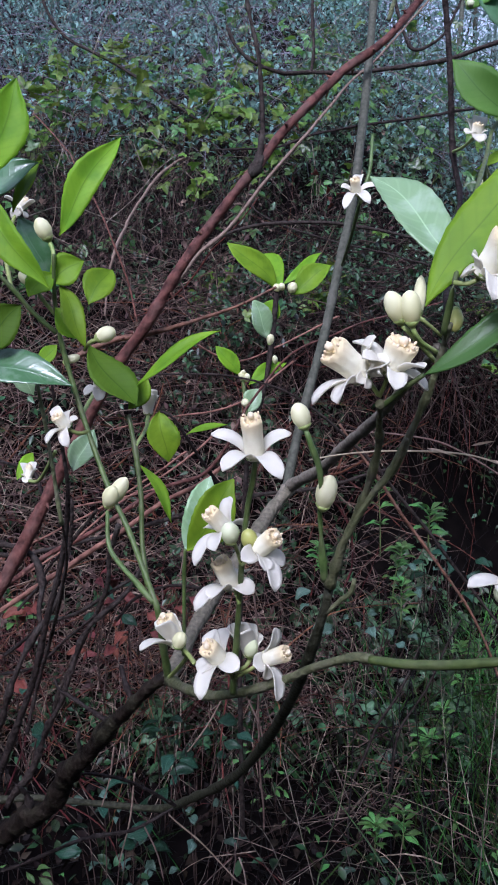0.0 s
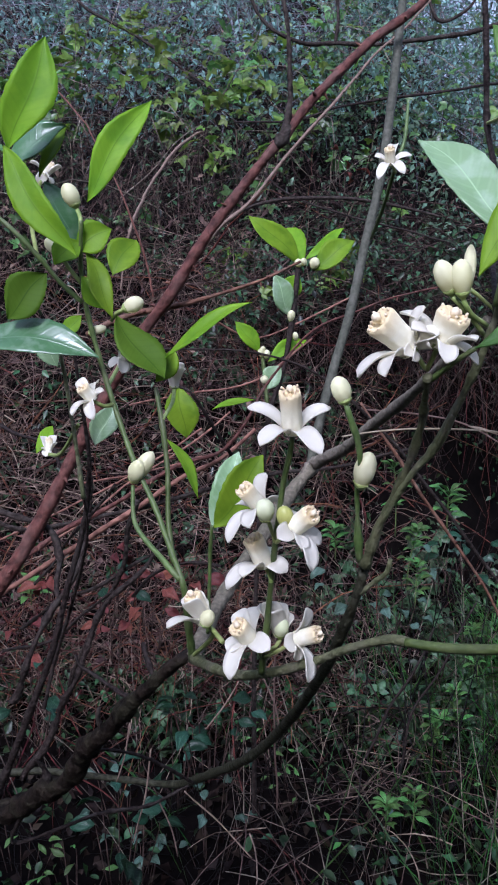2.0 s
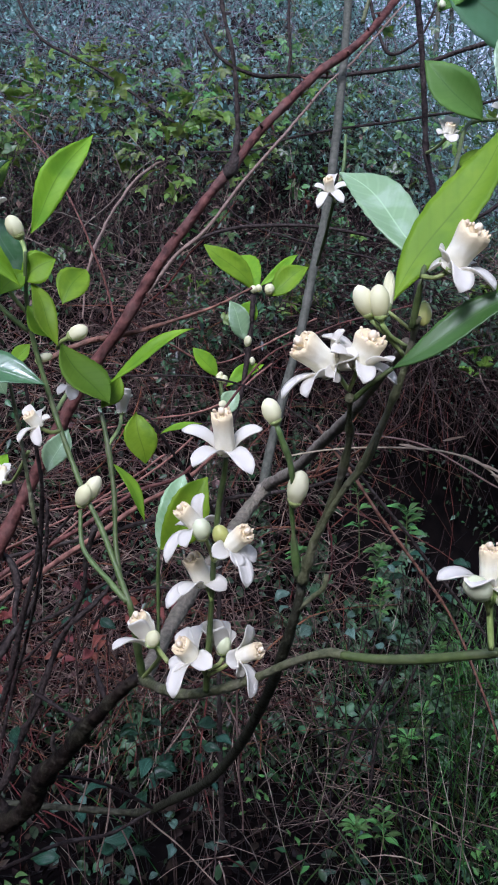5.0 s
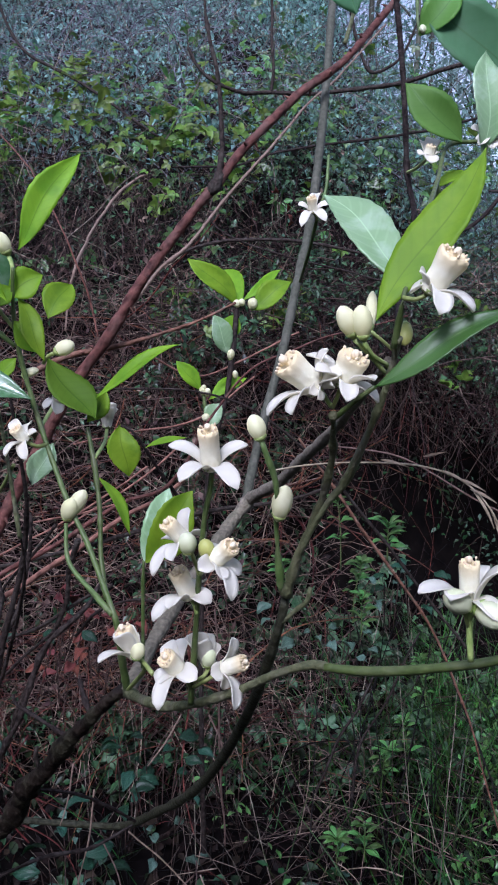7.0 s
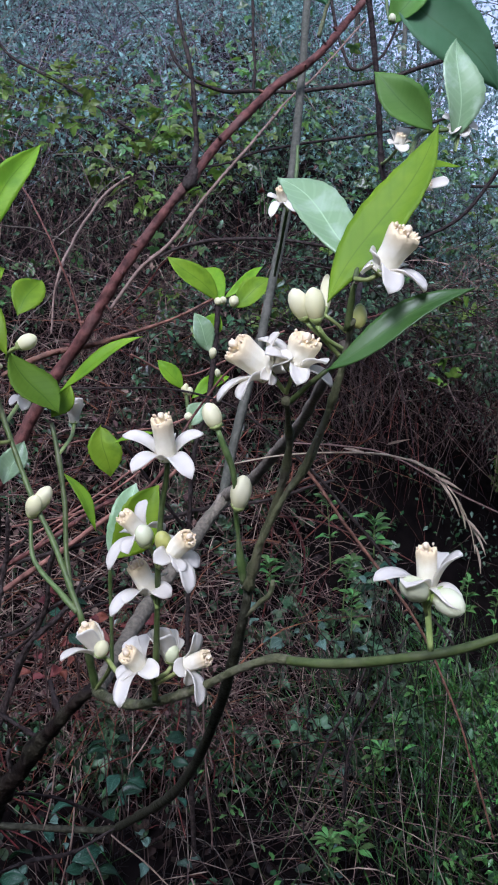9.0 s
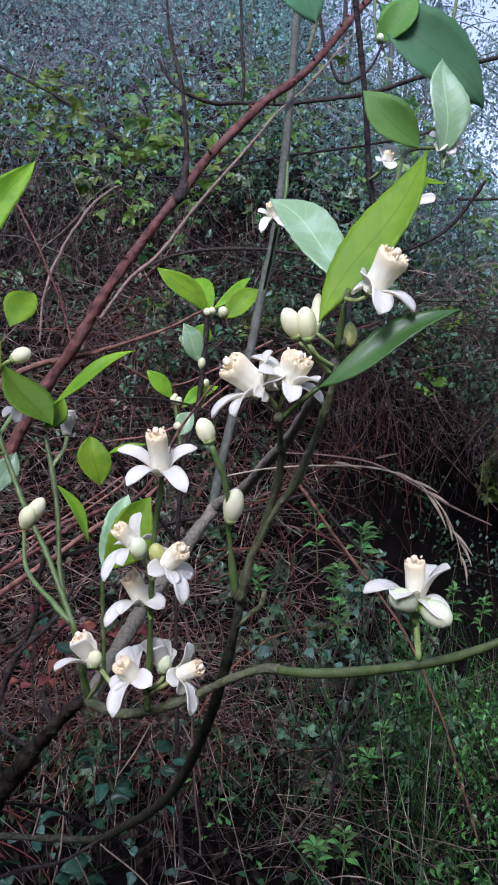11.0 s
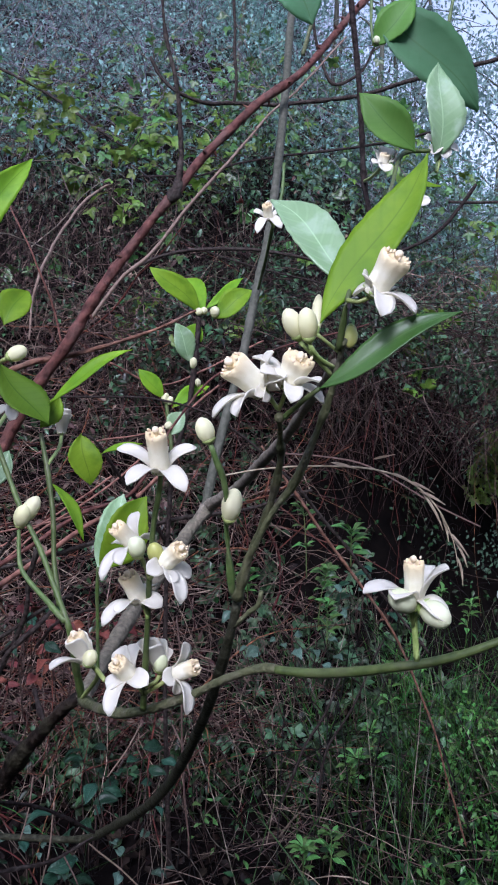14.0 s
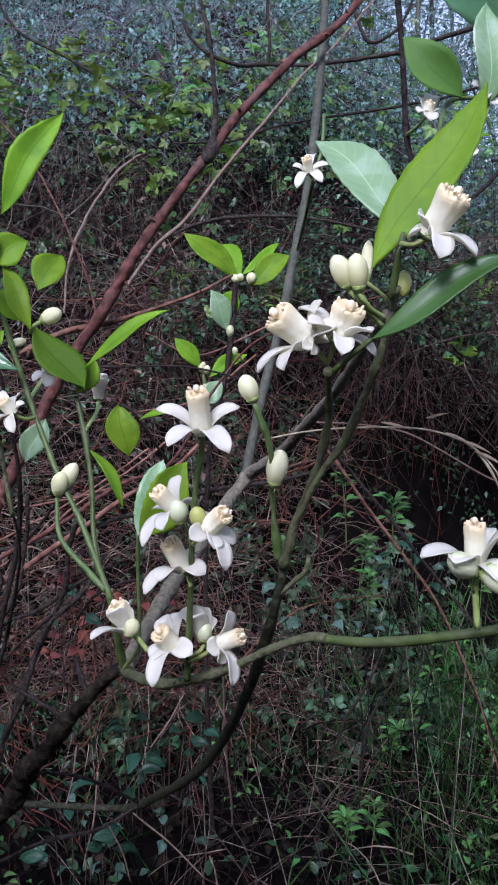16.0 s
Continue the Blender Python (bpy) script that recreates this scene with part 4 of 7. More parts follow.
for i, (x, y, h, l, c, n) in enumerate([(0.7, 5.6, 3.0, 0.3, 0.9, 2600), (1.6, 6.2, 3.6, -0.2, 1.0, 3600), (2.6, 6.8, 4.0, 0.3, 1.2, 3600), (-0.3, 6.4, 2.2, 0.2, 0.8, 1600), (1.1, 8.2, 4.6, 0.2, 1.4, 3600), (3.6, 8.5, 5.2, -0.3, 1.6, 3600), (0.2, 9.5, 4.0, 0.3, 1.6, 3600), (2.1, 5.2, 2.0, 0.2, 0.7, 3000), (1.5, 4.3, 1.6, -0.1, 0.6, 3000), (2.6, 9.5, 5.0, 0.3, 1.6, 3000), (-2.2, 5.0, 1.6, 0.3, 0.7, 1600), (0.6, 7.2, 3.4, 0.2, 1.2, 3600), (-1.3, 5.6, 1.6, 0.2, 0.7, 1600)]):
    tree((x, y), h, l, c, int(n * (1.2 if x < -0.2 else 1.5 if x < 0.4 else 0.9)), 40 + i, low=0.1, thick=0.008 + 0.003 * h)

for i, (x, y, h, l) in enumerate([(0.35, 5.0, 2.6, 0.05), (0.62, 5.9, 3.4, 0.12), (0.95, 5.2, 3.0, -0.1), (1.25, 6.6, 3.8, 0.1), (1.05, 4.6, 2.6, 0.15), (1.75, 5.6, 3.4, -0.12), (0.15, 6.0, 2.8, 0.1)]):
    tree((x, y), h, l, 0.6, 700, 240 + i, low=0.35, thick=0.016, label="thin bare sapling with few leaves")

# unseen thickets added behind and beside the camera, to keep light off the floor
for i, (x, y, h, c) in enumerate([(-2.6, -1.7, 2.3, 0.8), (-1.6, -1.9, 2.2, 0.8), (-0.6, -1.8, 2.2, 0.8), (0.4, -1.9, 2.3, 0.8), (1.4, -1.8, 2.2, 0.8), (2.4, -1.7, 2.4, 0.8), (-2.9, -0.4, 2.3, 0.8), (-2.8, 0.9, 2.4, 0.8), (3.1, -0.4, 2.3, 0.8), (3.2, 0.9, 2.3, 0.8), (-2.2, 1.9, 1.6, 0.5), (3.4, 2.2, 2.2, 0.8)]):
    tree((x, y), h + 0.3, 0.1, c, 4800, 140 + i, low=0.05, thick=0.02, label="unseen dense bush added out of view to block light", name="bush", group="bushes round the path")

# ---- the citrus tree ----
TREE = anchor("citrus_tree", (-0.62, 1.12, float(ground_z(-0.62, 1.12))), "small citrus tree in blossom with dark knobbly limbs", "citrus tree")
SHOOT = anchor("citrus_shoot", (-0.01, 1.34, float(ground_z(-0.01, 1.34))), "young leafy citrus shoot with small white buds", "citrus shoot")
branch("trunk", BARK, [(-0.62, 1.12, 0.1, 0.075), (-0.61, 1.12, 0.25, 0.062), (-0.6, 1.10, 0.42, 0.055), (-0.595, 1.09, 0.50, 0.045)], knob=0.2)

# the limbs, from the trunk outwards
branch("limb", BARK, [(-0.5986, 1.0144, 0.4206, 0.0190), (-0.4015, 0.8971, 0.5915, 0.0150), (-0.2927, 0.7918, 0.7046, 0.0116), (-0.2007, 0.7045, 0.802, 0.0092), (-0.1342, 0.6225, 0.9013, 0.0078), (-0.0948, 0.5712, 0.9673, 0.00591), (-0.0714, 0.5448, 0.9947, 0.00468), (-0.0547, 0.5319, 1.011, 0.00365)], knob=0.17, label="thick dark knobbly limb")
branch("twig", TWIG, [(-0.1027, 0.5842, 0.9517, 0.00193), (-0.118, 0.6039, 0.9483, 0.00183), (-0.1418, 0.6247, 0.9524, 0.00154), (-0.1542, 0.6257, 0.9597, 0.00137), (-0.1569, 0.6269, 0.9683, 0.00103)], knob=0.3)
branch("twig", TWIG, [(-0.1331, 0.6179, 0.904, 0.0024), (-0.1365, 0.6104, 0.9226, 0.00186), (-0.1346, 0.6069, 0.9335, 0.00134)], knob=0.3)
branch("twig", TWIG, [(-0.1981, 0.6952, 0.8079, 0.00273), (-0.2032, 0.6885, 0.8315, 0.00231), (-0.209, 0.6802, 0.8447, 0.00152)], knob=0.3)
branch("twig", TWIG, [(-0.0839, 0.558, 0.9812, 0.00199), (-0.0911, 0.5694, 0.9902, 0.00156), (-0.096, 0.5808, 0.9993, 0.00127)], knob=0.3)
branch("twig", TWIG, [(-0.1678, 0.6609, 0.8509, 0.00221), (-0.1504, 0.6535, 0.87, 0.00164), (-0.1168, 0.6717, 0.8562, 0.0015), (-0.0918, 0.6888, 0.8341, 0.00135), (-0.0685, 0.7055, 0.8087, 0.00119)], knob=0.3)
branch("twig", TWIG, [(-0.2335, 0.7393, 0.7619, 0.0025), (-0.2599, 0.7796, 0.69, 0.00221), (-0.1753, 0.7933, 0.7153, 0.00201), (-0.1242, 0.8039, 0.7192, 0.00181), (-0.0824, 0.8164, 0.736, 0.00137)], knob=0.3)
branch("limb", BOWBARK, [(-0.5986, 1.0144, 0.4206, 0.01635), (-0.4431, 1.0181, 0.5902, 0.00714), (-0.3211, 1.0223, 0.6204, 0.00535), (-0.2524, 1.022, 0.6181, 0.00464), (-0.1914, 1.0213, 0.6128, 0.00428), (-0.1146, 0.9834, 0.6309, 0.00481), (-0.0619, 0.8646, 0.7196, 0.00483), (-0.02, 0.746, 0.8097, 0.00467), (0.0066, 0.6372, 0.8981, 0.00419), (0.0258, 0.5105, 1.0021, 0.00359), (0.0342, 0.4527, 1.058, 0.00308), (0.0409, 0.4232, 1.0994, 0.00264), (0.0428, 0.42, 1.113, 0.0024)], knob=0.12, label="dark slender stem bowed upwards")
branch("branch", BARKGREEN, [(0.0425, 0.4154, 1.1148, 0.00272), (0.0484, 0.4067, 1.1412, 0.00247), (0.0539, 0.401, 1.1567, 0.00235), (0.0582, 0.3942, 1.1714, 0.00222), (0.0605, 0.3856, 1.1867, 0.00208), (0.0611, 0.3786, 1.1973, 0.0022), (0.059, 0.3658, 1.2081, 0.00173), (0.0566, 0.3509, 1.2179, 0.00196)], knob=0.28)
branch("branch", BARKGREEN, [(0.0467, 0.4092, 1.1355, 0.00196), (0.0583, 0.3955, 1.1645, 0.00189), (0.0668, 0.3893, 1.1781, 0.00185), (0.071, 0.3849, 1.1866, 0.00216), (0.076, 0.381, 1.2004, 0.00181), (0.0815, 0.3679, 1.2222, 0.00166), (0.0846, 0.3594, 1.2393, 0.00154), (0.085, 0.3507, 1.2519, 0.00142)], knob=0.24)
branch("branch", BARKGREY, [(-0.0547, 0.5319, 1.011, 0.00564), (-0.0456, 0.5933, 1.0164, 0.00596), (-0.0264, 0.6563, 1.0335, 0.00622), (-0.0005, 0.7101, 1.0577, 0.00635), (0.0208, 0.7535, 1.0789, 0.00634), (0.0389, 0.7761, 1.0961, 0.00633)], knob=0.1)
branch("branch", PALEBARK, [(0.0292, 0.7648, 1.0874, 0.00571), (0.0403, 0.7716, 1.0998, 0.00593), (0.0616, 0.7115, 1.1246, 0.00518), (0.0757, 0.6335, 1.1583, 0.00446), (0.0847, 0.5455, 1.1887, 0.00372), (0.0839, 0.4379, 1.2192, 0.00268), (0.0844, 0.3891, 1.2339, 0.0022), (0.0849, 0.3697, 1.2418, 0.00174)], knob=0.12)
branch("branch", TALLBARK, [(0.0359, 0.7707, 1.0933, 0.0047), (0.0427, 0.7902, 1.1244, 0.00479), (0.0591, 0.8187, 1.1832, 0.00473), (0.079, 0.8576, 1.2449, 0.0049), (0.097, 0.8981, 1.3172, 0.00508), (0.1142, 0.9375, 1.382, 0.00505), (0.1311, 0.9906, 1.4726, 0.00527), (0.1484, 1.0572, 1.5873, 0.0051), (0.1652, 1.1253, 1.7123, 0.00536), (0.1899, 1.1937, 1.84, 0.00537)], knob=0.06, label="tall straight grey-green branch")
branch("twig", GREENWOOD, [(0.0915, 0.8165, 1.3111, 0.00144), (0.0903, 0.7383, 1.3297, 0.00148), (0.0924, 0.6915, 1.3564, 0.00155), (0.0987, 0.6896, 1.3784, 0.00154), (0.1017, 0.6986, 1.407, 0.00137)], knob=0.1)
branch("branch", BARKGREEN, [(-0.0547, 0.5319, 1.011, 0.00419), (-0.0422, 0.4979, 1.0205, 0.00349), (-0.0241, 0.4641, 1.0311, 0.00306), (-0.0035, 0.4406, 1.0442, 0.00271), (0.0182, 0.4226, 1.0591, 0.00241), (0.0355, 0.4093, 1.073, 0.00233), (0.0507, 0.4004, 1.0814, 0.00218), (0.0562, 0.3986, 1.0828, 0.00252), (0.0626, 0.3927, 1.0838, 0.00223)], knob=0.1)
branch("branch", GREENWOOD, [(0.0611, 0.3927, 1.0838, 0.00222), (0.0774, 0.3809, 1.0864, 0.00241), (0.0958, 0.3666, 1.0923, 0.00241), (0.1126, 0.3525, 1.0997, 0.00231), (0.1295, 0.3433, 1.1057, 0.00225), (0.1502, 0.3346, 1.1157, 0.00189), (0.1789, 0.3267, 1.1313, 0.00176)], knob=0.04, label="smooth green horizontal shoot")
branch("twig", BARKGREEN, [(0.0418, 0.4229, 1.0978, 0.00165), (0.0495, 0.4191, 1.1064, 0.00154), (0.0542, 0.4167, 1.111, 0.00126), (0.0557, 0.4158, 1.119, 0.00107)], knob=0.2)

# slender green shoots on the shaded side
branch("shoot", GREENWOOD, [(-0.0555, 0.5321, 1.0121, 0.00306), (-0.0573, 0.5077, 1.054, 0.00245), (-0.0588, 0.5003, 1.0737, 0.00197), (-0.0672, 0.5128, 1.0904, 0.00189), (-0.0805, 0.5315, 1.1158, 0.00184), (-0.0947, 0.545, 1.14, 0.00187), (-0.1081, 0.5592, 1.169, 0.00178), (-0.117, 0.5674, 1.1918, 0.0018), (-0.1261, 0.5715, 1.2212, 0.0018), (-0.1324, 0.5706, 1.2505, 0.00166), (-0.1339, 0.5688, 1.2736, 0.00165), (-0.1319, 0.5624, 1.2996, 0.00116)], knob=0.12)
branch("shoot", GREENWOOD, [(-0.0658, 0.5118, 1.0831, 0.00177), (-0.0708, 0.5256, 1.1096, 0.00166), (-0.0722, 0.5346, 1.1382, 0.00168), (-0.0766, 0.5438, 1.1674, 0.00169), (-0.082, 0.5522, 1.1914, 0.00157)], knob=0.12)
branch("shoot", GREENWOOD, [(-0.0609, 0.5007, 1.0762, 0.00187), (-0.0739, 0.5123, 1.0867, 0.00177), (-0.0883, 0.524, 1.0985, 0.00166), (-0.0941, 0.5304, 1.1083, 0.00154), (-0.0957, 0.5382, 1.1278, 0.00141)], knob=0.12)
branch("shoot", GREENWOOD, [(-0.1336, 0.5701, 1.2466, 0.00159), (-0.1479, 0.5669, 1.2601, 0.00172), (-0.1601, 0.564, 1.2753, 0.00171), (-0.1758, 0.5613, 1.292, 0.00169), (-0.1987, 0.564, 1.3109, 0.00169)], knob=0.12)
branch("shoot", TWIG, [(-0.2318, 0.8, 0.8303, 0.00231), (-0.2199, 0.8, 0.88, 0.00209), (-0.1958, 0.77, 0.9469, 0.00182), (-0.1748, 0.73, 1.0038, 0.00154), (-0.1591, 0.69, 1.053, 0.00132), (-0.1551, 0.66, 1.0905, 0.00115)], knob=0.22)
branch("shoot", BARKGREEN, [(-0.1551, 0.6600, 1.0905, 0.0021), (-0.1524, 0.6449, 1.0965, 0.00192), (-0.1559, 0.6402, 1.1345, 0.00162), (-0.1611, 0.6365, 1.1803, 0.00146), (-0.1638, 0.6302, 1.2073, 0.00131)], knob=0.12)
branch("shoot", TWIG, [(-0.3056, 0.8106, 0.695, 0.00482), (-0.2717, 0.7896, 0.7606, 0.00438), (-0.2365, 0.7712, 0.8454, 0.00383), (-0.2113, 0.7601, 0.9102, 0.00335), (-0.1925, 0.7494, 0.9776, 0.00302), (-0.1744, 0.7375, 1.0367, 0.0027), (-0.1657, 0.7224, 1.0728, 0.00239), (-0.1602, 0.7077, 1.1122, 0.00185), (-0.1616, 0.6935, 1.1545, 0.00147), (-0.1678, 0.6828, 1.2226, 0.0011)], knob=0.12)

# the flowering stem in the middle
branch("shoot", GREENWOOD, [(-0.0093, 0.4377, 1.0449, 0.0019), (-0.0071, 0.425, 1.0763, 0.00171), (-0.0051, 0.4144, 1.1087, 0.00154), (-0.0032, 0.4031, 1.1364, 0.00149), (-0.0008, 0.3965, 1.1614, 0.00145), (0.0019, 0.3936, 1.1762, 0.00144), (0.003, 0.3908, 1.1856, 0.00132)], knob=0.06)
branch("shoot", GREENWOOD, [(0.0404, 0.4204, 1.116, 0.0016), (0.038, 0.4136, 1.1395, 0.0014), (0.036, 0.4063, 1.1592, 0.0013), (0.0354, 0.3951, 1.1725, 0.00115), (0.0339, 0.3926, 1.1834, 0.00123), (0.0303, 0.3899, 1.1935, 0.00111), (0.0274, 0.389, 1.2014, 0.00101)], knob=0.3)

# the upper growth, nearest the light
branch("shoot", GREENWOOD, [(0.0833, 0.3523, 1.2474, 0.00149), (0.0844, 0.3475, 1.2592, 0.00146), (0.0853, 0.3444, 1.2687, 0.00135), (0.0954, 0.3735, 1.2836, 0.00127), (0.1377, 0.5164, 1.3264, 0.00147), (0.1846, 0.6602, 1.3801, 0.00186), (0.2074, 0.7133, 1.4196, 0.00182), (0.235, 0.7222, 1.4259, 0.00166)], knob=0.12)
branch("shoot", TWIG, [(0.0848, 0.3560, 1.2440, 0.0013), (0.1320, 0.5500, 1.3023, 0.0018), (0.1788, 0.7200, 1.3432, 0.0024), (0.2058, 0.8200, 1.3783, 0.0028), (0.2059, 0.8551, 1.425, 0.00287), (0.2037, 0.861, 1.4777, 0.00309), (0.2014, 0.8662, 1.5246, 0.00309), (0.1979, 0.8709, 1.5656, 0.00309), (0.1938, 0.8762, 1.6125, 0.00309), (0.1939, 0.8945, 1.688, 0.00335)], knob=0.12)
branch("shoot", BARKGREEN, [(0.1577, 0.9775, 1.5939, 0.00237), (0.1715, 0.9818, 1.643, 0.00237), (0.1907, 0.9989, 1.7198, 0.0024)], knob=0.12)
branch("shoot", GREENWOOD, [(0.2438, 0.7299, 1.4092, 0.00131), (0.2515, 0.7505, 1.4700, 0.00148), (0.2634, 0.7800, 1.5281, 0.00162), (0.278, 0.7900, 1.6056, 0.0018)], knob=0.12)

# leaves of the shaded side
leaf((-0.1281, 0.5641, 1.3117), (-0.0866, 0.5735, 1.3789), 0.0205, LEAF, (0.3, -0.8, 0.3), sag=0.06, cup=0.14, own=TREE)
leaf((-0.1748, 0.5500, 1.3413), (-0.1492, 0.5470, 1.4089), 0.0295, LEAF, (0.2, -0.9, 0.2), sag=0.06, cup=0.14, own=TREE)
leaf((-0.1839, 0.5790, 1.3370), (-0.1445, 0.5720, 1.3626), 0.0245, LEAFGLOSS, (0, -0.8, 0.55), sag=0.06, cup=0.14, own=TREE)
leaf((-0.1624, 0.5770, 1.3290), (-0.1459, 0.5880, 1.3674), 0.0135, LEAF, (-0.4, -0.8, 0.3), sag=0.06, cup=0.14, own=TREE)
leaf((-0.1739, 0.5380, 1.3418), (-0.1275, 0.5190, 1.2764), 0.0200, LEAF, (-0.3, -0.8, 0.5), sag=0.06, cup=0.14, own=TREE)
leaf((-0.1615, 0.5850, 1.3272), (-0.1396, 0.5900, 1.2853), 0.0260, LEAFGLOSS, (0.3, -0.8, 0.5), sag=0.06, cup=0.14, own=TREE)
leaf((-0.137, 0.5699, 1.2812), (-0.1138, 0.5719, 1.2959), 0.0225, LEAF, (0.1, -0.9, 0.3), sag=0.06, cup=0.14, own=TREE)
leaf((-0.1428, 0.7350, 1.2707), (-0.1256, 0.7600, 1.3045), 0.0285, LEAF, (0.1, -0.95, 0.2), sag=0.06, cup=0.14, own=TREE)
leaf((-0.1308, 0.5696, 1.2793), (-0.1098, 0.5538, 1.2384), 0.0154, LEAF, (0.4, -0.8, 0.3), sag=0.06, cup=0.14, own=TREE)
leaf((-0.1332, 0.5675, 1.2639), (-0.1176, 0.5645, 1.2428), 0.014, LEAF, (0.2, -0.9, 0.1), sag=0.06, cup=0.14, own=TREE)
leaf((-0.1079, 0.5538, 1.2384), (-0.0728, 0.5285, 1.2024), 0.0262, LEAFTOP, (0.35, -0.75, 0.5), sag=-0.1, cup=0.14, own=TREE)
leaf((-0.0741, 0.54, 1.2123), (-0.0209, 0.5354, 1.2512), 0.0126, LEAF, (-0.2, -0.6, 0.75), sag=0.06, cup=0.14, own=TREE)
leaf((-0.0812, 0.5478, 1.1957), (-0.0695, 0.5608, 1.2167), 0.0139, LEAF, (0.6, -0.7, 0.3), sag=0.06, cup=0.14, own=TREE)
leaf((-0.1343, 0.5680, 1.2867), (-0.1500, 0.5600, 1.2721), 0.0190, LEAF, (-0.1, -0.9, 0.3), sag=0.06, cup=0.14, own=TREE)
TREE_AT, TREE = TREE, SHOOT
branch("stem", TWIG, [(-0.0097, 1.241, 0.9547, 0.00297), (-0.0674, 1.1842, 1.0533, 0.0025), (-0.1044, 1.1431, 1.1207, 0.00209), (-0.1252, 1.145, 1.1342, 0.00179)], knob=0.12)
leaf((-0.126, 1.1451, 1.135), (-0.114, 1.135, 1.0631), 0.0446, LEAF, (0.1, -0.95, -0.1), sag=0.06, cup=0.14, own=TREE)
TREE = TREE_AT
leaf((-0.0744, 0.5426, 1.1591), (-0.0498, 0.5276, 1.1237), 0.0091, LEAF, (0.6, -0.6, 0.5), sag=0.06, cup=0.14, own=TREE)
leaf((-0.0477, 0.6148, 1.1697), (-0.0168, 0.6161, 1.179), 0.0069, LEAF, (0, -0.5, 0.8), sag=0.06, cup=0.14, own=TREE)
leaf((-0.2157, 0.5750, 1.2187), (-0.1212, 0.5508, 1.2153), 0.0300, LEAFGLOSS, (0, -0.72, 0.70), sag=0.06, cup=0.14, own=TREE)
leaf((-0.1829, 0.5634, 1.2351), (-0.1572, 0.5677, 1.2659), 0.0272, LEAFTOP, (0.2, -0.9, 0.2), sag=0.06, cup=0.14, own=TREE)
leaf((-0.1638, 0.619, 1.1995), (-0.1788, 0.6226, 1.225), 0.0172, LEAFPALE, (0, -0.8, 0.5), sag=0.06, cup=0.14, own=TREE)
leaf((-0.1646, 0.642, 1.2198), (-0.1513, 0.6445, 1.2374), 0.0133, LEAF, (0, -0.8, 0.5), sag=0.06, cup=0.14, own=TREE)
leaf((-0.1552, 0.7095, 1.1246), (-0.1378, 0.7147, 1.1617), 0.023, LEAFPALE, (0, -0.8, 0.4), sag=0.06, cup=0.14, own=TREE)
leaf((-0.2393, 0.8265, 1.095), (-0.2283, 0.8503, 1.1209), 0.0153, LEAF, (0, -0.8, 0.4), sag=0.06, cup=0.14, own=TREE)

# two leaves behind the middle flowers
branch("shoot", GREENWOOD, [(-0.0458, 0.5438, 1.0235, 0.00132), (-0.0446, 0.5386, 1.0583, 0.00129), (-0.0438, 0.5321, 1.0843, 0.00127), (-0.0423, 0.5249, 1.1052, 0.00111)], knob=0.12)
leaf((-0.0423, 0.5248, 1.1044), (-0.0258, 0.5400, 1.1518), 0.0235, LEAFPALE, (0.1, -0.8, 0.5), sag=0.06, cup=0.14, own=TREE)
leaf((-0.0408, 0.5200, 1.1054), (-0.0094, 0.5250, 1.1513), 0.0285, LEAF, (0.25, -0.9, 0.25), sag=0.06, cup=0.14, own=TREE)

# leaves of the upper growth
leaf((0.0735, 0.3443, 1.2590), (0.1226, 0.3575, 1.3385), 0.0214, LEAF, (-0.45, -0.85, 0.2), sag=-0.03, cup=0.05, own=TREE, label="long upright fresh green leaf", fold=0.12)
leaf((0.0948, 0.3572, 1.272), (0.0585, 0.4059, 1.3266), 0.0228, LEAFPALE, (-0.1, -0.75, 0.65), sag=0.04, cup=0.14, own=TREE, label="broad leaf showing its pale glossy face")
leaf((0.0718, 0.3392, 1.2305), (0.1284, 0.324, 1.2659), 0.0133, LEAFDARK, (-0.2, -0.75, 0.65), sag=0.02, cup=0.14, own=TREE, label="narrow dark green leaf seen edge-on")
leaf((0.2157, 0.7000, 1.4193), (0.1668, 0.7000, 1.4683), 0.0330, LEAFGREEN, (-0.3, -0.9, 0.3), sag=0.06, cup=0.14, own=TREE)
leaf((0.2429, 0.7309, 1.4183), (0.2461, 0.7301, 1.5062), 0.0362, LEAFPALE, (0.15, -0.95, 0.1), sag=0.06, cup=0.14, own=TREE)
leaf((0.1949, 0.7700, 1.5659), (0.2909, 0.7500, 1.4733), 0.0560, LEAFMID, (-0.15, -0.95, 0.2), sag=0.1, cup=0.08, own=TREE)
leaf((0.1910, 0.7600, 1.5265), (0.2263, 0.7500, 1.5681), 0.0300, LEAFGREEN, (-0.3, -0.9, 0.1), sag=0.06, cup=0.14, own=TREE)
leaf((0.1445, 0.8245, 1.5691), (0.1148, 0.8325, 1.6245), 0.0466, LEAFMID, (0.1, -0.9, -0.4), sag=0.06, cup=0.14, own=TREE)
leaf((0.1946, 0.7205, 1.3849), (0.2446, 0.7185, 1.398), 0.015, LEAF, (0, -0.6, 0.7), sag=0.06, cup=0.14, own=TREE)

bud((0.1909, 0.7600, 1.5304), (0.1965, 0.7570, 1.5324), 0.0042, TREE, BUDGREEN)
bud((0.1971, 0.7600, 1.5384), (0.2036, 0.7570, 1.5403), 0.0040, TREE, BUDGREEN)
branch("twig", GREENWOOD, [(0.1906, 0.7700, 1.5787, 0.0016), (0.1898, 0.7650, 1.5471, 0.0014), (0.1910, 0.7600, 1.5275, 0.0010)], knob=0.1)

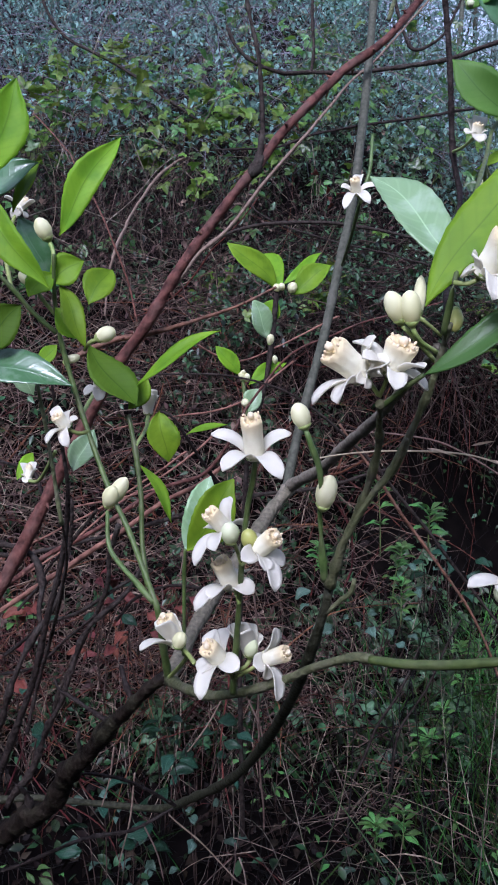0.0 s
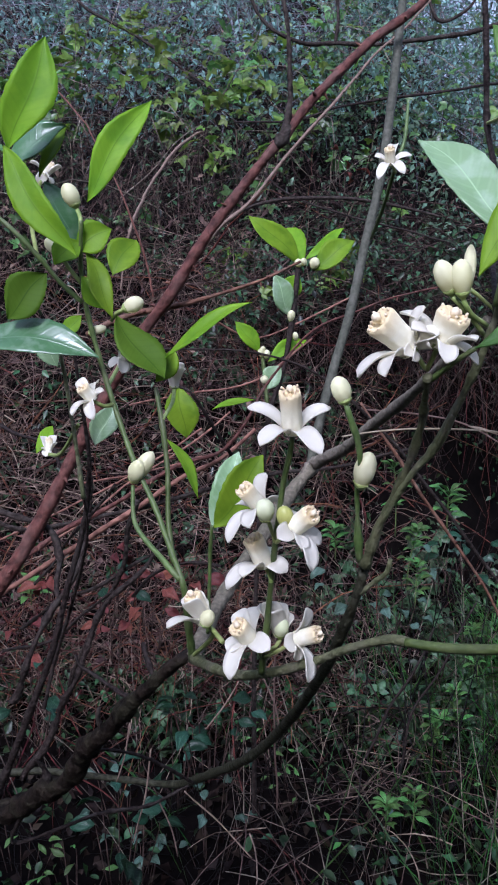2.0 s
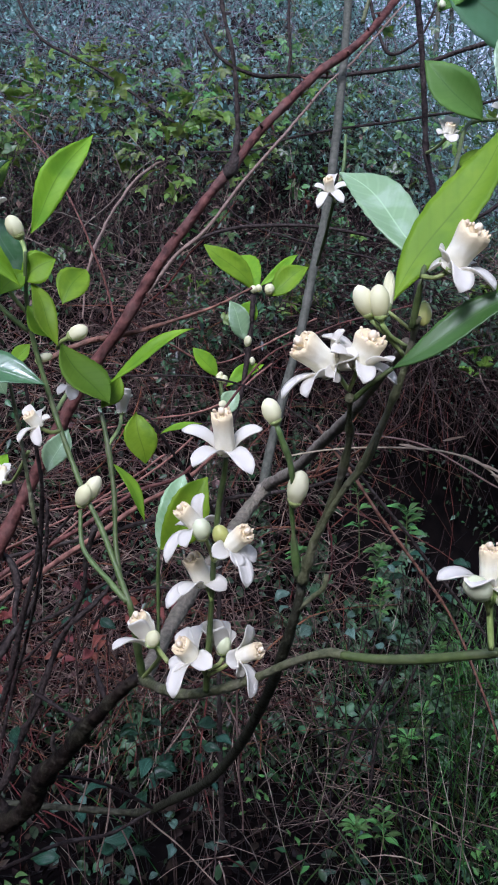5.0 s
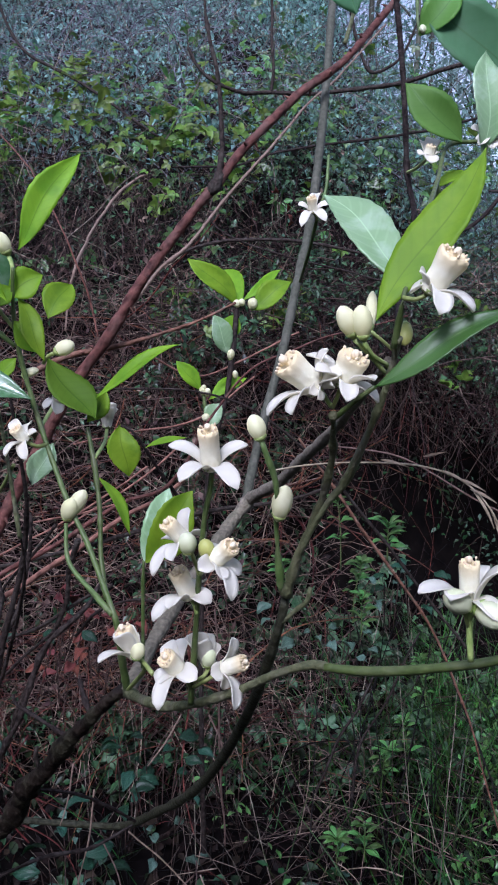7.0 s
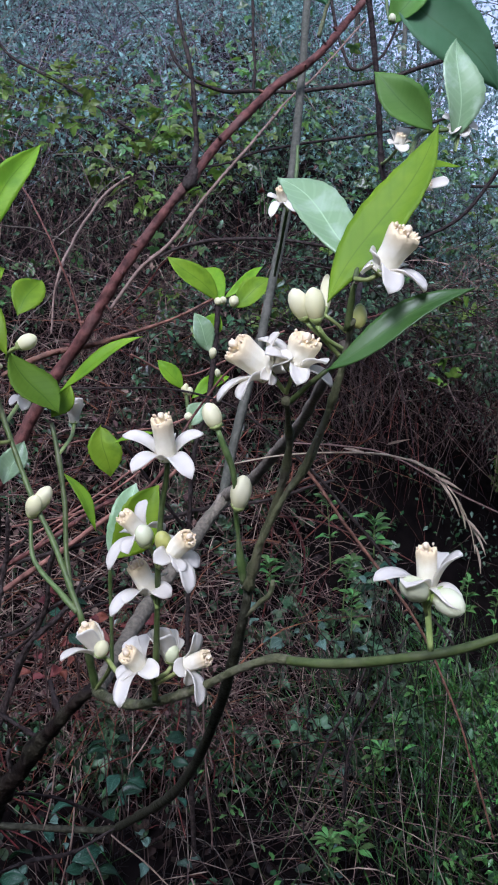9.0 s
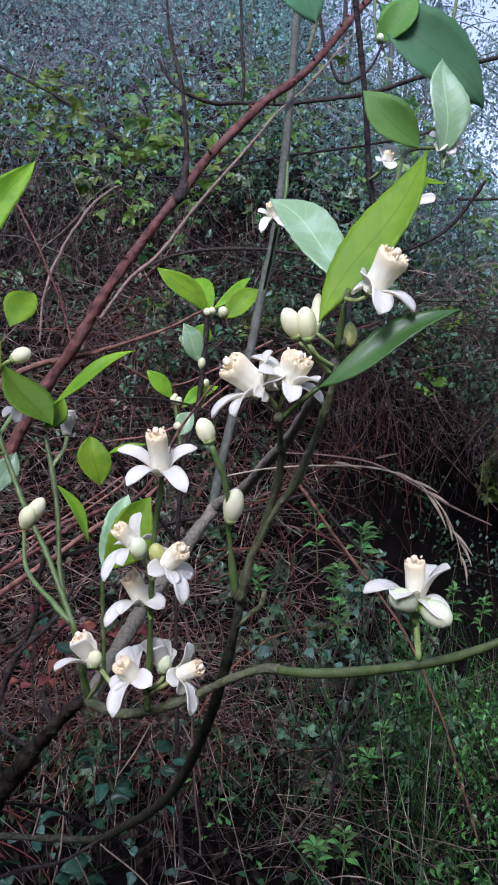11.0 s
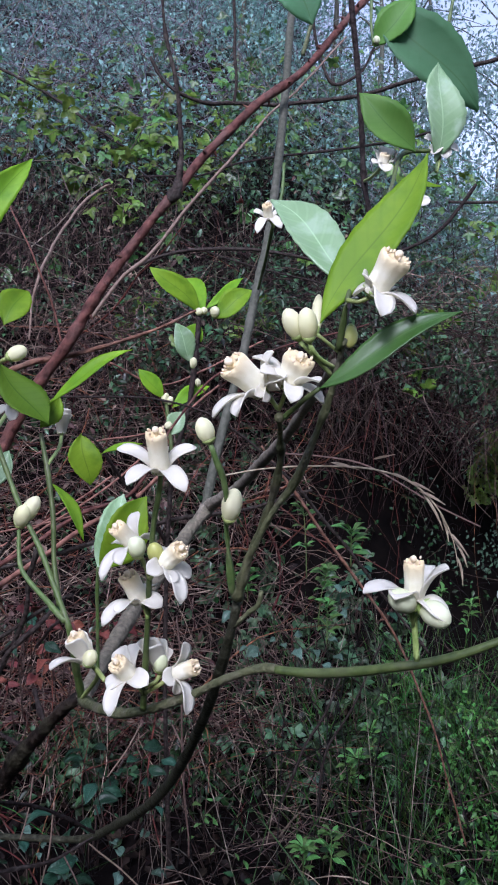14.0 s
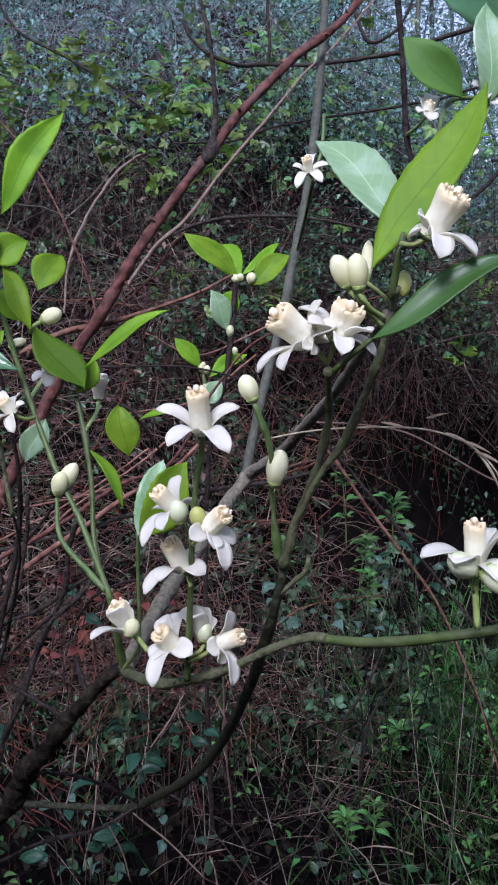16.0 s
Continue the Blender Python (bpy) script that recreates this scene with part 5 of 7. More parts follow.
# open flowers
flower((0.003, 0.3911, 1.1873), (0.0008, 0.3821, 1.2095), [(-0.0184, 0.3928, 1.1992), (0.0206, 0.3928, 1.1995), (-0.0123, 0.3705, 1.1848), (0.015, 0.3681, 1.1815), (0.0026, 0.4165, 1.1956)], 0.0091, 0.0052, TREE)
flower((0.0505, 0.3525, 1.229), (0.0337, 0.3473, 1.2422), [(0.0362, 0.334, 1.2195), (0.0268, 0.3439, 1.2181), (0.0533, 0.348, 1.247), (0.0587, 0.3414, 1.2363), (0.0512, 0.3762, 1.2323)], 0.0088, 0.0061, TREE, flare=0.15)
flower((0.0599, 0.3507, 1.2306), (0.0652, 0.3446, 1.2447), [(0.0722, 0.3361, 1.2342), (0.0471, 0.3397, 1.2382), (0.0453, 0.3577, 1.2445), (0.0758, 0.3447, 1.2238), (0.0593, 0.3298, 1.2254)], 0.0087, 0.0063, TREE, flare=0.15)
flower((-0.0104, 0.4076, 1.1465), (-0.0207, 0.4012, 1.1589), [(-0.0096, 0.412, 1.1639), (-0.027, 0.3925, 1.133), (-0.0167, 0.3839, 1.1432), (-0.0003, 0.4198, 1.1471), (-0.0217, 0.4295, 1.1447)], 0.0093, 0.0046, TREE)
flower((0.0031, 0.3886, 1.1411), (0.0132, 0.38, 1.1518), [(-0.0035, 0.3735, 1.1414), (0.0125, 0.3714, 1.1266), (-0.0003, 0.4047, 1.1478), (0.0177, 0.3878, 1.135), (0.0077, 0.3729, 1.1367)], 0.0089, 0.005, TREE)
flower((-0.0086, 0.4133, 1.1152), (-0.0154, 0.4076, 1.1321), [(-0.0276, 0.399, 1.1073), (0.0026, 0.4051, 1.1148), (-0.0015, 0.4261, 1.1205), (-0.0196, 0.3951, 1.1153), (-0.0128, 0.4356, 1.116)], 0.0098, 0.0053, TREE)
flower((-0.0418, 0.4683, 1.0614), (-0.0514, 0.466, 1.0806), [(-0.0636, 0.4535, 1.0639), (-0.0551, 0.4801, 1.0737), (-0.0479, 0.471, 1.0806), (-0.0514, 0.4557, 1.0792), (-0.0425, 0.4703, 1.0755)], 0.0109, 0.0058, TREE)
flower((-0.0153, 0.4289, 1.0681), (-0.023, 0.4223, 1.0792), [(-0.0262, 0.4116, 1.0533), (-0.0054, 0.4139, 1.0694), (-0.0123, 0.4362, 1.0842), (-0.022, 0.4407, 1.0805), (-0.0281, 0.4232, 1.064)], 0.0106, 0.0056, TREE)
flower((0.0013, 0.4341, 1.0692), (-0.0041, 0.4316, 1.0873), [(-0.0122, 0.4314, 1.086), (0.0076, 0.4356, 1.0802), (-0.0065, 0.427, 1.0909), (-0.0003, 0.4413, 1.0849), (-0.004, 0.4215, 1.0873)], 0.0114, 0.0047, TREE)
flower((0.0078, 0.4289, 1.0687), (0.0214, 0.4218, 1.0756), [(0.0146, 0.4295, 1.0868), (0.0024, 0.419, 1.0697), (0.0151, 0.4115, 1.0527), (0.0121, 0.4488, 1.0665), (0.0089, 0.4226, 1.0595)], 0.01, 0.0047, TREE)
flower((0.0949, 0.3399, 1.2708), (0.1044, 0.331, 1.2872), [(0.0943, 0.3188, 1.2611), (0.1111, 0.3279, 1.2624), (0.0902, 0.3352, 1.2798), (0.0873, 0.3425, 1.271), (0.1063, 0.3519, 1.2765)], 0.0101, 0.0056, TREE, flare=0.30)
flower((0.1139, 0.3293, 1.1381), (0.1124, 0.3266, 1.1584), [(0.0893, 0.3207, 1.1456), (0.1254, 0.3194, 1.156), (0.1229, 0.3132, 1.1347), (0.1249, 0.347, 1.1498), (0.1008, 0.3128, 1.145)], 0.0103, 0.0044, TREE)
flower((0.1664, 0.3197, 1.1505), (0.1532, 0.3169, 1.1602), [(0.1454, 0.3106, 1.1429), (0.1573, 0.306, 1.138), (0.1547, 0.327, 1.1614), (0.1712, 0.3258, 1.1637), (0.151, 0.3059, 1.15)], 0.0096, 0.0048, TREE)
flower((0.0874, 0.6815, 1.3571), (0.0843, 0.6731, 1.3688), [(0.074, 0.6773, 1.363), (0.1026, 0.6774, 1.3639), (0.0756, 0.6645, 1.3436), (0.0957, 0.6651, 1.348), (0.0938, 0.7045, 1.3766)], 0.0078, 0.0041, TREE)
flower((-0.1237, 0.552, 1.1825), (-0.1308, 0.5472, 1.192), [(-0.1356, 0.5396, 1.1738), (-0.1166, 0.552, 1.1895), (-0.1213, 0.5393, 1.1712), (-0.1343, 0.5579, 1.1959), (-0.1237, 0.5677, 1.1938)], 0.0085, 0.0046, TREE)
flower((-0.0745, 0.597, 1.1867), (-0.0745, 0.599, 1.2011), [(-0.0803, 0.5995, 1.2044), (-0.067, 0.599, 1.2011), (-0.0787, 0.6097, 1.2053), (-0.0699, 0.5896, 1.206), (-0.072, 0.5791, 1.2027)], 0.01, 0.0037, TREE)
flower((-0.171, 0.618, 1.3362), (-0.1635, 0.6192, 1.3444), [(-0.1801, 0.6194, 1.3461), (-0.1576, 0.619, 1.3432), (-0.1737, 0.6121, 1.3302), (-0.1633, 0.6121, 1.3302), (-0.1704, 0.6302, 1.351)], 0.0075, 0.0037, TREE)
flower((0.2502, 0.7421, 1.4329), (0.2493, 0.7332, 1.4434), [(0.2346, 0.7391, 1.4418), (0.2659, 0.7356, 1.4295), (0.239, 0.7268, 1.4241), (0.2629, 0.7527, 1.4457), (0.2531, 0.7306, 1.4217)], 0.0113, 0.0062, TREE)
flower((0.1872, 0.7033, 1.4076), (0.189, 0.6992, 1.417), [(0.1783, 0.699, 1.4089), (0.196, 0.7032, 1.4124), (0.1859, 0.7152, 1.4237), (0.1947, 0.7148, 1.4256), (0.1876, 0.6924, 1.4005)], 0.0126, 0.0044, TREE)
flower((0.2101, 0.7288, 1.3782), (0.2204, 0.7184, 1.3813), [(0.2354, 0.7174, 1.3822), (0.2129, 0.7244, 1.3853), (0.2166, 0.7078, 1.3745), (0.2104, 0.7181, 1.3724), (0.2225, 0.7395, 1.3912)], 0.0091, 0.003, TREE)
flower((0.0484, 0.3508, 1.2298), (0.0534, 0.3507, 1.2327), [(0.0548, 0.3404, 1.2316), (0.0431, 0.3466, 1.2344), (0.0491, 0.3422, 1.2252), (0.0557, 0.3609, 1.2349), (0.0453, 0.3427, 1.2277)], 0.0055, 0.0022, TREE)
flower((-0.2169, 0.7871, 1.1024), (-0.2157, 0.7893, 1.1178), [(-0.2235, 0.7879, 1.1079), (-0.2085, 0.7887, 1.1134), (-0.2169, 0.7769, 1.1015), (-0.2139, 0.7995, 1.1184), (-0.2252, 0.7993, 1.1173)], 0.0089, 0.0033, TREE)
flower((-0.1165, 0.6196, 1.2037), (-0.1113, 0.6214, 1.2165), [(-0.1186, 0.6214, 1.2165), (-0.1061, 0.6096, 1.2045), (-0.1241, 0.614, 1.1999), (-0.1096, 0.6317, 1.2181), (-0.1138, 0.6084, 1.1961)], 0.0103, 0.0034, TREE)

# buds
bud((-0.1358, 0.5687, 1.3084), (-0.143, 0.5658, 1.3237), 0.0057, TREE, BUD)
bud((-0.1479, 0.5696, 1.2793), (-0.158, 0.5709, 1.2882), 0.0043, TREE, BUD)
bud((-0.1041, 0.5543, 1.2422), (-0.0904, 0.5553, 1.249), 0.0053, TREE, BUD)
bud((-0.1311, 0.5774, 1.2268), (-0.1192, 0.5778, 1.23), 0.0032, TREE, BUD)
bud((-0.0966, 0.5434, 1.1286), (-0.0903, 0.5356, 1.145), 0.0057, TREE, BUD)
bud((-0.0958, 0.5437, 1.1305), (-0.0827, 0.5414, 1.15), 0.0057, TREE, BUD)
bud((0.0274, 0.389, 1.2014), (0.0224, 0.3888, 1.2145), 0.0046, TREE, BUD)
bud((0.0367, 0.4012, 1.1589), (0.0404, 0.3958, 1.178), 0.0053, TREE, BUD)
bud((0.0671, 0.3607, 1.2515), (0.0604, 0.3587, 1.2658), 0.0045, TREE, BUD)
bud((0.0711, 0.3585, 1.2503), (0.0689, 0.3557, 1.2662), 0.0047, TREE, BUD)
bud((0.0757, 0.3692, 1.2541), (0.0793, 0.3821, 1.274), 0.0029, TREE, BUD)
bud((0.0916, 0.3648, 1.259), (0.0896, 0.3583, 1.2484), 0.0034, TREE, OVARY)
bud((-0.0429, 0.4584, 1.0626), (-0.0388, 0.4579, 1.0732), 0.0043, TREE, BUD)
bud((-0.0087, 0.394, 1.1433), (-0.01, 0.3906, 1.1553), 0.0047, TREE, BUDGREEN)
bud((0.0011, 0.3887, 1.1419), (-0.0008, 0.3853, 1.1533), 0.0041, TREE, OVARY)
bud((-0.0003, 0.431, 1.0689), (0.0022, 0.4286, 1.0806), 0.004, TREE, BUDGREEN)
bud((0.1129, 0.3263, 1.1366), (0.1005, 0.3168, 1.1456), 0.0052, TREE, BUDGREEN)
bud((0.1150, 0.3252, 1.1386), (0.1250, 0.3143, 1.1330), 0.0056, TREE, BUDGREEN)
bud((0.1986, 0.7273, 1.3567), (0.2037, 0.7241, 1.3774), 0.005, TREE, BUD)

# leaf stalks
branch("stalk", GREENWOOD, [(0.0583, 0.3527, 1.2165, 0.00131), (0.0653, 0.3459, 1.2239, 0.00119), (0.0727, 0.3391, 1.2308, 0.00108)], knob=0)
branch("twig", BARKGREEN, [(0.0682, 0.3891, 1.1775, 0.00101), (0.0704, 0.3828, 1.1855, 0.00099), (0.0725, 0.3777, 1.1953, 0.0009), (0.0736, 0.3759, 1.1988, 0.00081)], knob=0.1)

# flower stalks
branch("stalk", STALK, [(0.0567, 0.3564, 1.2209, 0.00106), (0.0544, 0.3548, 1.224, 0.00105), (0.051, 0.3524, 1.2286, 0.00116)], knob=0)
branch("stalk", STALK, [(0.0572, 0.3564, 1.2204, 0.00106), (0.0585, 0.3529, 1.2249, 0.00105), (0.0599, 0.3506, 1.2301, 0.00115)], knob=0)
branch("stalk", STALK, [(-0.0038, 0.4043, 1.1301, 0.0011), (-0.0066, 0.4055, 1.1387, 0.0011), (-0.0101, 0.4075, 1.1459, 0.00124)], knob=0)
branch("stalk", STALK, [(-0.0032, 0.4043, 1.1301, 0.0011), (-0.0003, 0.3959, 1.1355, 0.00107), (0.0031, 0.3885, 1.1405, 0.00119)], knob=0)
branch("stalk", STALK, [(-0.0051, 0.4139, 1.1057, 0.00113), (-0.0063, 0.4146, 1.1102, 0.00113), (-0.0086, 0.4132, 1.1146, 0.00127)], knob=0)
branch("stalk", STALK, [(-0.0538, 0.5226, 1.0164, 0.00145), (-0.0385, 0.4768, 1.0496, 0.00148), (-0.0418, 0.4682, 1.0607, 0.00145)], knob=0)
branch("stalk", STALK, [(-0.0313, 0.4477, 1.0584, 0.00139), (-0.039, 0.4632, 1.0606, 0.00144), (-0.0424, 0.4605, 1.0631, 0.00143)], knob=0)
branch("stalk", STALK, [(-0.0091, 0.4323, 1.0567, 0.0012), (-0.0122, 0.4283, 1.0644, 0.00119), (-0.015, 0.4288, 1.0675, 0.00133)], knob=0)
branch("stalk", STALK, [(-0.0078, 0.428, 1.0619, 0.00119), (-0.0016, 0.4303, 1.0642, 0.00119), (0.0013, 0.434, 1.0686, 0.00135)], knob=0)
branch("stalk", STALK, [(-0.0078, 0.4295, 1.058, 0.00119), (0.0012, 0.4282, 1.0635, 0.00119), (0.0075, 0.4289, 1.0681, 0.00133)], knob=0)
branch("stalk", STALK, [(0.0853, 0.3444, 1.2687, 0.00116), (0.0898, 0.34, 1.2679, 0.00103), (0.0947, 0.3399, 1.2703, 0.00115)], knob=0)
branch("stalk", STALK, [(0.1169, 0.3332, 1.1102, 0.00142), (0.1153, 0.3317, 1.1236, 0.00141), (0.1137, 0.3293, 1.1372, 0.00139)], knob=0)
branch("stalk", STALK, [(0.1144, 0.3313, 1.1289, 0.00094), (0.115, 0.3277, 1.1331, 0.00093), (0.1169, 0.3258, 1.1357, 0.00092)], knob=0)
branch("stalk", STALK, [(0.1146, 0.3311, 1.1264, 0.00094), (0.1121, 0.3279, 1.1326, 0.00093), (0.1114, 0.3263, 1.1362, 0.00092)], knob=0)
branch("stalk", STALK, [(-0.1124, 0.5625, 1.1785, 0.00149), (-0.1176, 0.5554, 1.1782, 0.00148), (-0.1233, 0.5519, 1.1818, 0.00146)], knob=0)
branch("stalk", STALK, [(-0.0766, 0.5443, 1.1712, 0.00127), (-0.0736, 0.5757, 1.1788, 0.00134), (-0.0745, 0.5968, 1.1854, 0.00138)], knob=0)
branch("stalk", STALK, [(0.0911, 0.6806, 1.3503, 0.0013), (0.0901, 0.6811, 1.3539, 0.0013), (0.0879, 0.6815, 1.3566, 0.0013)], knob=0)
branch("stalk", STALK, [(-0.1331, 0.5664, 1.2924, 0.00146), (-0.1335, 0.5678, 1.3019, 0.00146), (-0.1358, 0.5686, 1.3076, 0.00146)], knob=0)
branch("stalk", STALK, [(-0.1336, 0.5717, 1.2583, 0.00149), (-0.1421, 0.5683, 1.2697, 0.00148), (-0.1475, 0.5695, 1.2786, 0.00148)], knob=0)
branch("stalk", STALK, [(-0.113, 0.5634, 1.2351, 0.00148), (-0.1089, 0.559, 1.2398, 0.00146), (-0.1041, 0.5543, 1.2418, 0.00145)], knob=0)
branch("stalk", STALK, [(-0.1249, 0.5713, 1.2192, 0.00113), (-0.1283, 0.5749, 1.2238, 0.00113), (-0.1308, 0.5773, 1.2264, 0.00114)], knob=0)
branch("stalk", STALK, [(0.0844, 0.3715, 1.2351, 0.0011), (0.0734, 0.3629, 1.2454, 0.00107), (0.0673, 0.3607, 1.251, 0.00118)], knob=0)
branch("stalk", STALK, [(0.0852, 0.3701, 1.239, 0.00109), (0.0759, 0.3627, 1.2441, 0.00107), (0.0714, 0.3585, 1.2498, 0.00117)], knob=0)
branch("stalk", STALK, [(0.088, 0.3689, 1.2453, 0.00084), (0.0822, 0.3696, 1.2503, 0.00084), (0.0762, 0.3693, 1.2548, 0.00096)], knob=0)
branch("stalk", STALK, [(0.0896, 0.3645, 1.2565, 0.00083), (0.0911, 0.3648, 1.259, 0.00083), (0.0916, 0.3648, 1.2587, 0.00095)], knob=0)
branch("stalk", STALK, [(0.2438, 0.7299, 1.4092, 0.00144), (0.2486, 0.7361, 1.423, 0.00145), (0.2502, 0.742, 1.4319, 0.00146)], knob=0)
branch("stalk", STALK, [(0.2059, 0.8553, 1.4261, 0.00168), (0.1976, 0.7841, 1.4155, 0.00154), (0.1872, 0.7032, 1.4066, 0.00138)], knob=0)
branch("stalk", STALK, [(0.1846, 0.6602, 1.3801, 0.00152), (0.1978, 0.7082, 1.3658, 0.00164), (0.1986, 0.7272, 1.3562, 0.00144)], knob=0)
branch("stalk", STALK, [(0.1871, 0.6701, 1.3798, 0.00132), (0.201, 0.7094, 1.3795, 0.0014), (0.2095, 0.7288, 1.3777, 0.00144)], knob=0)
branch("stalk", STALK, [(0.0568, 0.3594, 1.2216, 0.00073), (0.0533, 0.355, 1.2258, 0.00072), (0.0486, 0.3507, 1.2293, 0.00071)], knob=0)
branch("stalk", STALK, [(-0.1534, 0.6377, 1.1531, 0.00149), (-0.18, 0.6887, 1.1209, 0.00161), (-0.2163, 0.787, 1.1013, 0.00184)], knob=0)
branch("stalk", STALK, [(-0.117, 0.5671, 1.1898, 0.0015), (-0.1177, 0.5983, 1.1962, 0.00158), (-0.1165, 0.6195, 1.2029, 0.00163)], knob=0)
branch("stalk", STALK, [(-0.162, 0.5642, 1.2764, 0.00146), (-0.1733, 0.5936, 1.3063, 0.00153), (-0.1714, 0.6179, 1.3354, 0.00158)], knob=0)
branch("stalk", STALK, [(0.1638, 0.3345, 1.1006, 0.00108), (0.1632, 0.3222, 1.1252, 0.00104), (0.1664, 0.3196, 1.1494, 0.00102)], knob=0)
branch("stalk", STALK, [(0.0342, 0.3924, 1.182, 0.00105), (0.0371, 0.4003, 1.1663, 0.00107), (0.0367, 0.4013, 1.1592, 0.00108)], knob=0)

# a young shoot of its own behind
TREE_AT, TREE = TREE, SHOOT
branch("stem", TWIG, [(-0.0104, 1.2554, 0.4109, 0.00424), (-0.0129, 1.247, 0.5664, 0.00415), (-0.0144, 1.2364, 0.7067, 0.00372), (-0.0115, 1.2409, 0.882, 0.00366), (-0.0009, 1.2359, 1.0623, 0.00357), (0.0234, 1.2492, 1.1567, 0.00357), (0.0355, 1.26, 1.2339, 0.00455), (0.0425, 1.2703, 1.3069, 0.0039)], knob=0.06)
branch("stem", GREENWOOD, [(-0.0009, 1.2407, 1.0966, 0.00321), (-0.0043, 1.2456, 1.131, 0.00289), (-0.0095, 1.2513, 1.1721, 0.00289)], knob=0.12)
leaf((0.0425, 1.2706, 1.3095), (-0.0288, 1.2501, 1.3792), 0.0394, LEAF, (0.1, -0.8, 0.5), sag=0.06, cup=0.14, own=TREE)
leaf((0.0511, 1.2711, 1.3129), (0.0063, 1.3295, 1.3689), 0.0442, LEAF, (0.1, -0.8, 0.5), sag=0.06, cup=0.14, own=TREE)
leaf((0.065, 1.2694, 1.3009), (0.1265, 1.2761, 1.3481), 0.0381, LEAF, (0.1, -0.8, 0.5), sag=0.06, cup=0.14, own=TREE)
leaf((0.0515, 1.2817, 1.316), (0.1145, 1.3095, 1.3706), 0.0176, LEAF, (0.1, -0.8, 0.5), sag=0.06, cup=0.14, own=TREE)
leaf((0.0286, 1.26, 1.2339), (0.0077, 1.2482, 1.2933), 0.0344, LEAFPALE, (0.1, -0.8, 0.5), sag=0.06, cup=0.14, own=TREE)
leaf((-0.0147, 1.2523, 1.179), (-0.049, 1.2485, 1.2238), 0.0276, LEAF, (0.1, -0.8, 0.5), sag=0.06, cup=0.14, own=TREE)
leaf((-0.0009, 1.2501, 1.1636), (0.059, 1.2753, 1.1988), 0.0227, LEAF, (0.1, -0.8, 0.5), sag=0.06, cup=0.14, own=TREE)
leaf((-0.0043, 1.2443, 1.1224), (0.0182, 1.2494, 1.1584), 0.0295, LEAFPALE, (0.1, -0.8, 0.5), sag=0.06, cup=0.14, own=TREE)
leaf((0.0428, 1.2786, 1.2944), (0.0255, 1.2839, 1.2598), 0.0316, LEAF, (0.1, -0.8, 0.5), sag=0.06, cup=0.14, own=TREE)
bud((0.0442, 1.2702, 1.306), (0.0404, 1.2614, 1.3158), 0.006, TREE, BUD)
bud((0.0511, 1.2704, 1.3077), (0.049, 1.2617, 1.3175), 0.0052, TREE, BUD)
bud((0.065, 1.2697, 1.3026), (0.0679, 1.2619, 1.3192), 0.0077, TREE, BUD)
bud((-0.0095, 1.2511, 1.1704), (-0.0129, 1.2428, 1.183), 0.0052, TREE, BUD)
bud((-0.0043, 1.2509, 1.1687), (-0.0026, 1.2425, 1.1813), 0.0052, TREE, BUD)
bud((-0.0113, 1.2518, 1.1756), (-0.0077, 1.2432, 1.1864), 0.0043, TREE, BUD)
bud((0.0321, 1.2586, 1.2236), (0.0335, 1.2509, 1.2409), 0.006, TREE, BUD)
bud((0.0407, 1.2546, 1.1953), (0.0387, 1.2464, 1.2085), 0.0043, TREE, BUD)
bud((-0.0043, 1.247, 1.1413), (-0.0077, 1.2358, 1.1336), 0.006, TREE, BUD)
TREE = TREE_AT

# ---- bramble canes, bare twigs and stalks ----
cane("bramble_cane", CANERED, [(-0.4167, 0.9376, 0.736, 0.0092), (-0.3334, 0.9186, 0.8884, 0.0088), (-0.2904, 0.9173, 0.9508, 0.0084), (-0.2509, 0.9274, 1.0226, 0.0080), (-0.2048, 0.9402, 1.1139, 0.0077), (-0.1473, 0.9439, 1.2121, 0.0072), (-0.1103, 0.9415, 1.2668, 0.0068), (-0.0708, 0.9398, 1.3266, 0.00633), (-0.0262, 0.9482, 1.3866, 0.00571), (0.0089, 0.9549, 1.434, 0.00571), (0.0509, 0.972, 1.4839, 0.00516), (0.1047, 1.0002, 1.5411, 0.00506), (0.1674, 1.0279, 1.5938, 0.00473), (0.2142, 1.0669, 1.6559, 0.00444), (0.2977, 1.1314, 1.7555, 0.00419), (0.4263, 1.2001, 1.8853, 0.00342)], thorns=60, knob=0.11, label="thick reddish-brown thorny bramble cane leaning across the bank")
cane("bare_twig", TWIG, [(-0.0006, 0.9529, 1.4201, 0.00379), (0.0063, 0.9492, 1.4292, 0.00628), (0.0108, 0.9541, 1.4424, 0.00462), (0.0134, 0.9584, 1.4592, 0.00316), (0.0153, 0.962, 1.4845, 0.00274), (0.0121, 0.97, 1.5413, 0.00253), (-0.0006, 0.9789, 1.6045, 0.0021), (-0.0071, 1.0021, 1.6977, 0.0017)], thorns=0, knob=0.3, label="bare dark side twig rising from a cane")
cane("bramble_cane", STRAW, [(-0.1271, 1.3205, 1.3047, 0.00282), (-0.082, 1.3286, 1.3627, 0.00302), (-0.037, 1.3343, 1.4029, 0.00302), (0.0261, 1.3455, 1.4832, 0.00282), (0.0892, 1.3556, 1.5546, 0.00261), (0.1488, 1.4168, 1.6312, 0.0023), (0.232, 1.4801, 1.7222, 0.00195), (0.3207, 1.5456, 1.8286, 0.00179)], thorns=20, knob=0.1, label="pale dry bramble cane with small thorns")
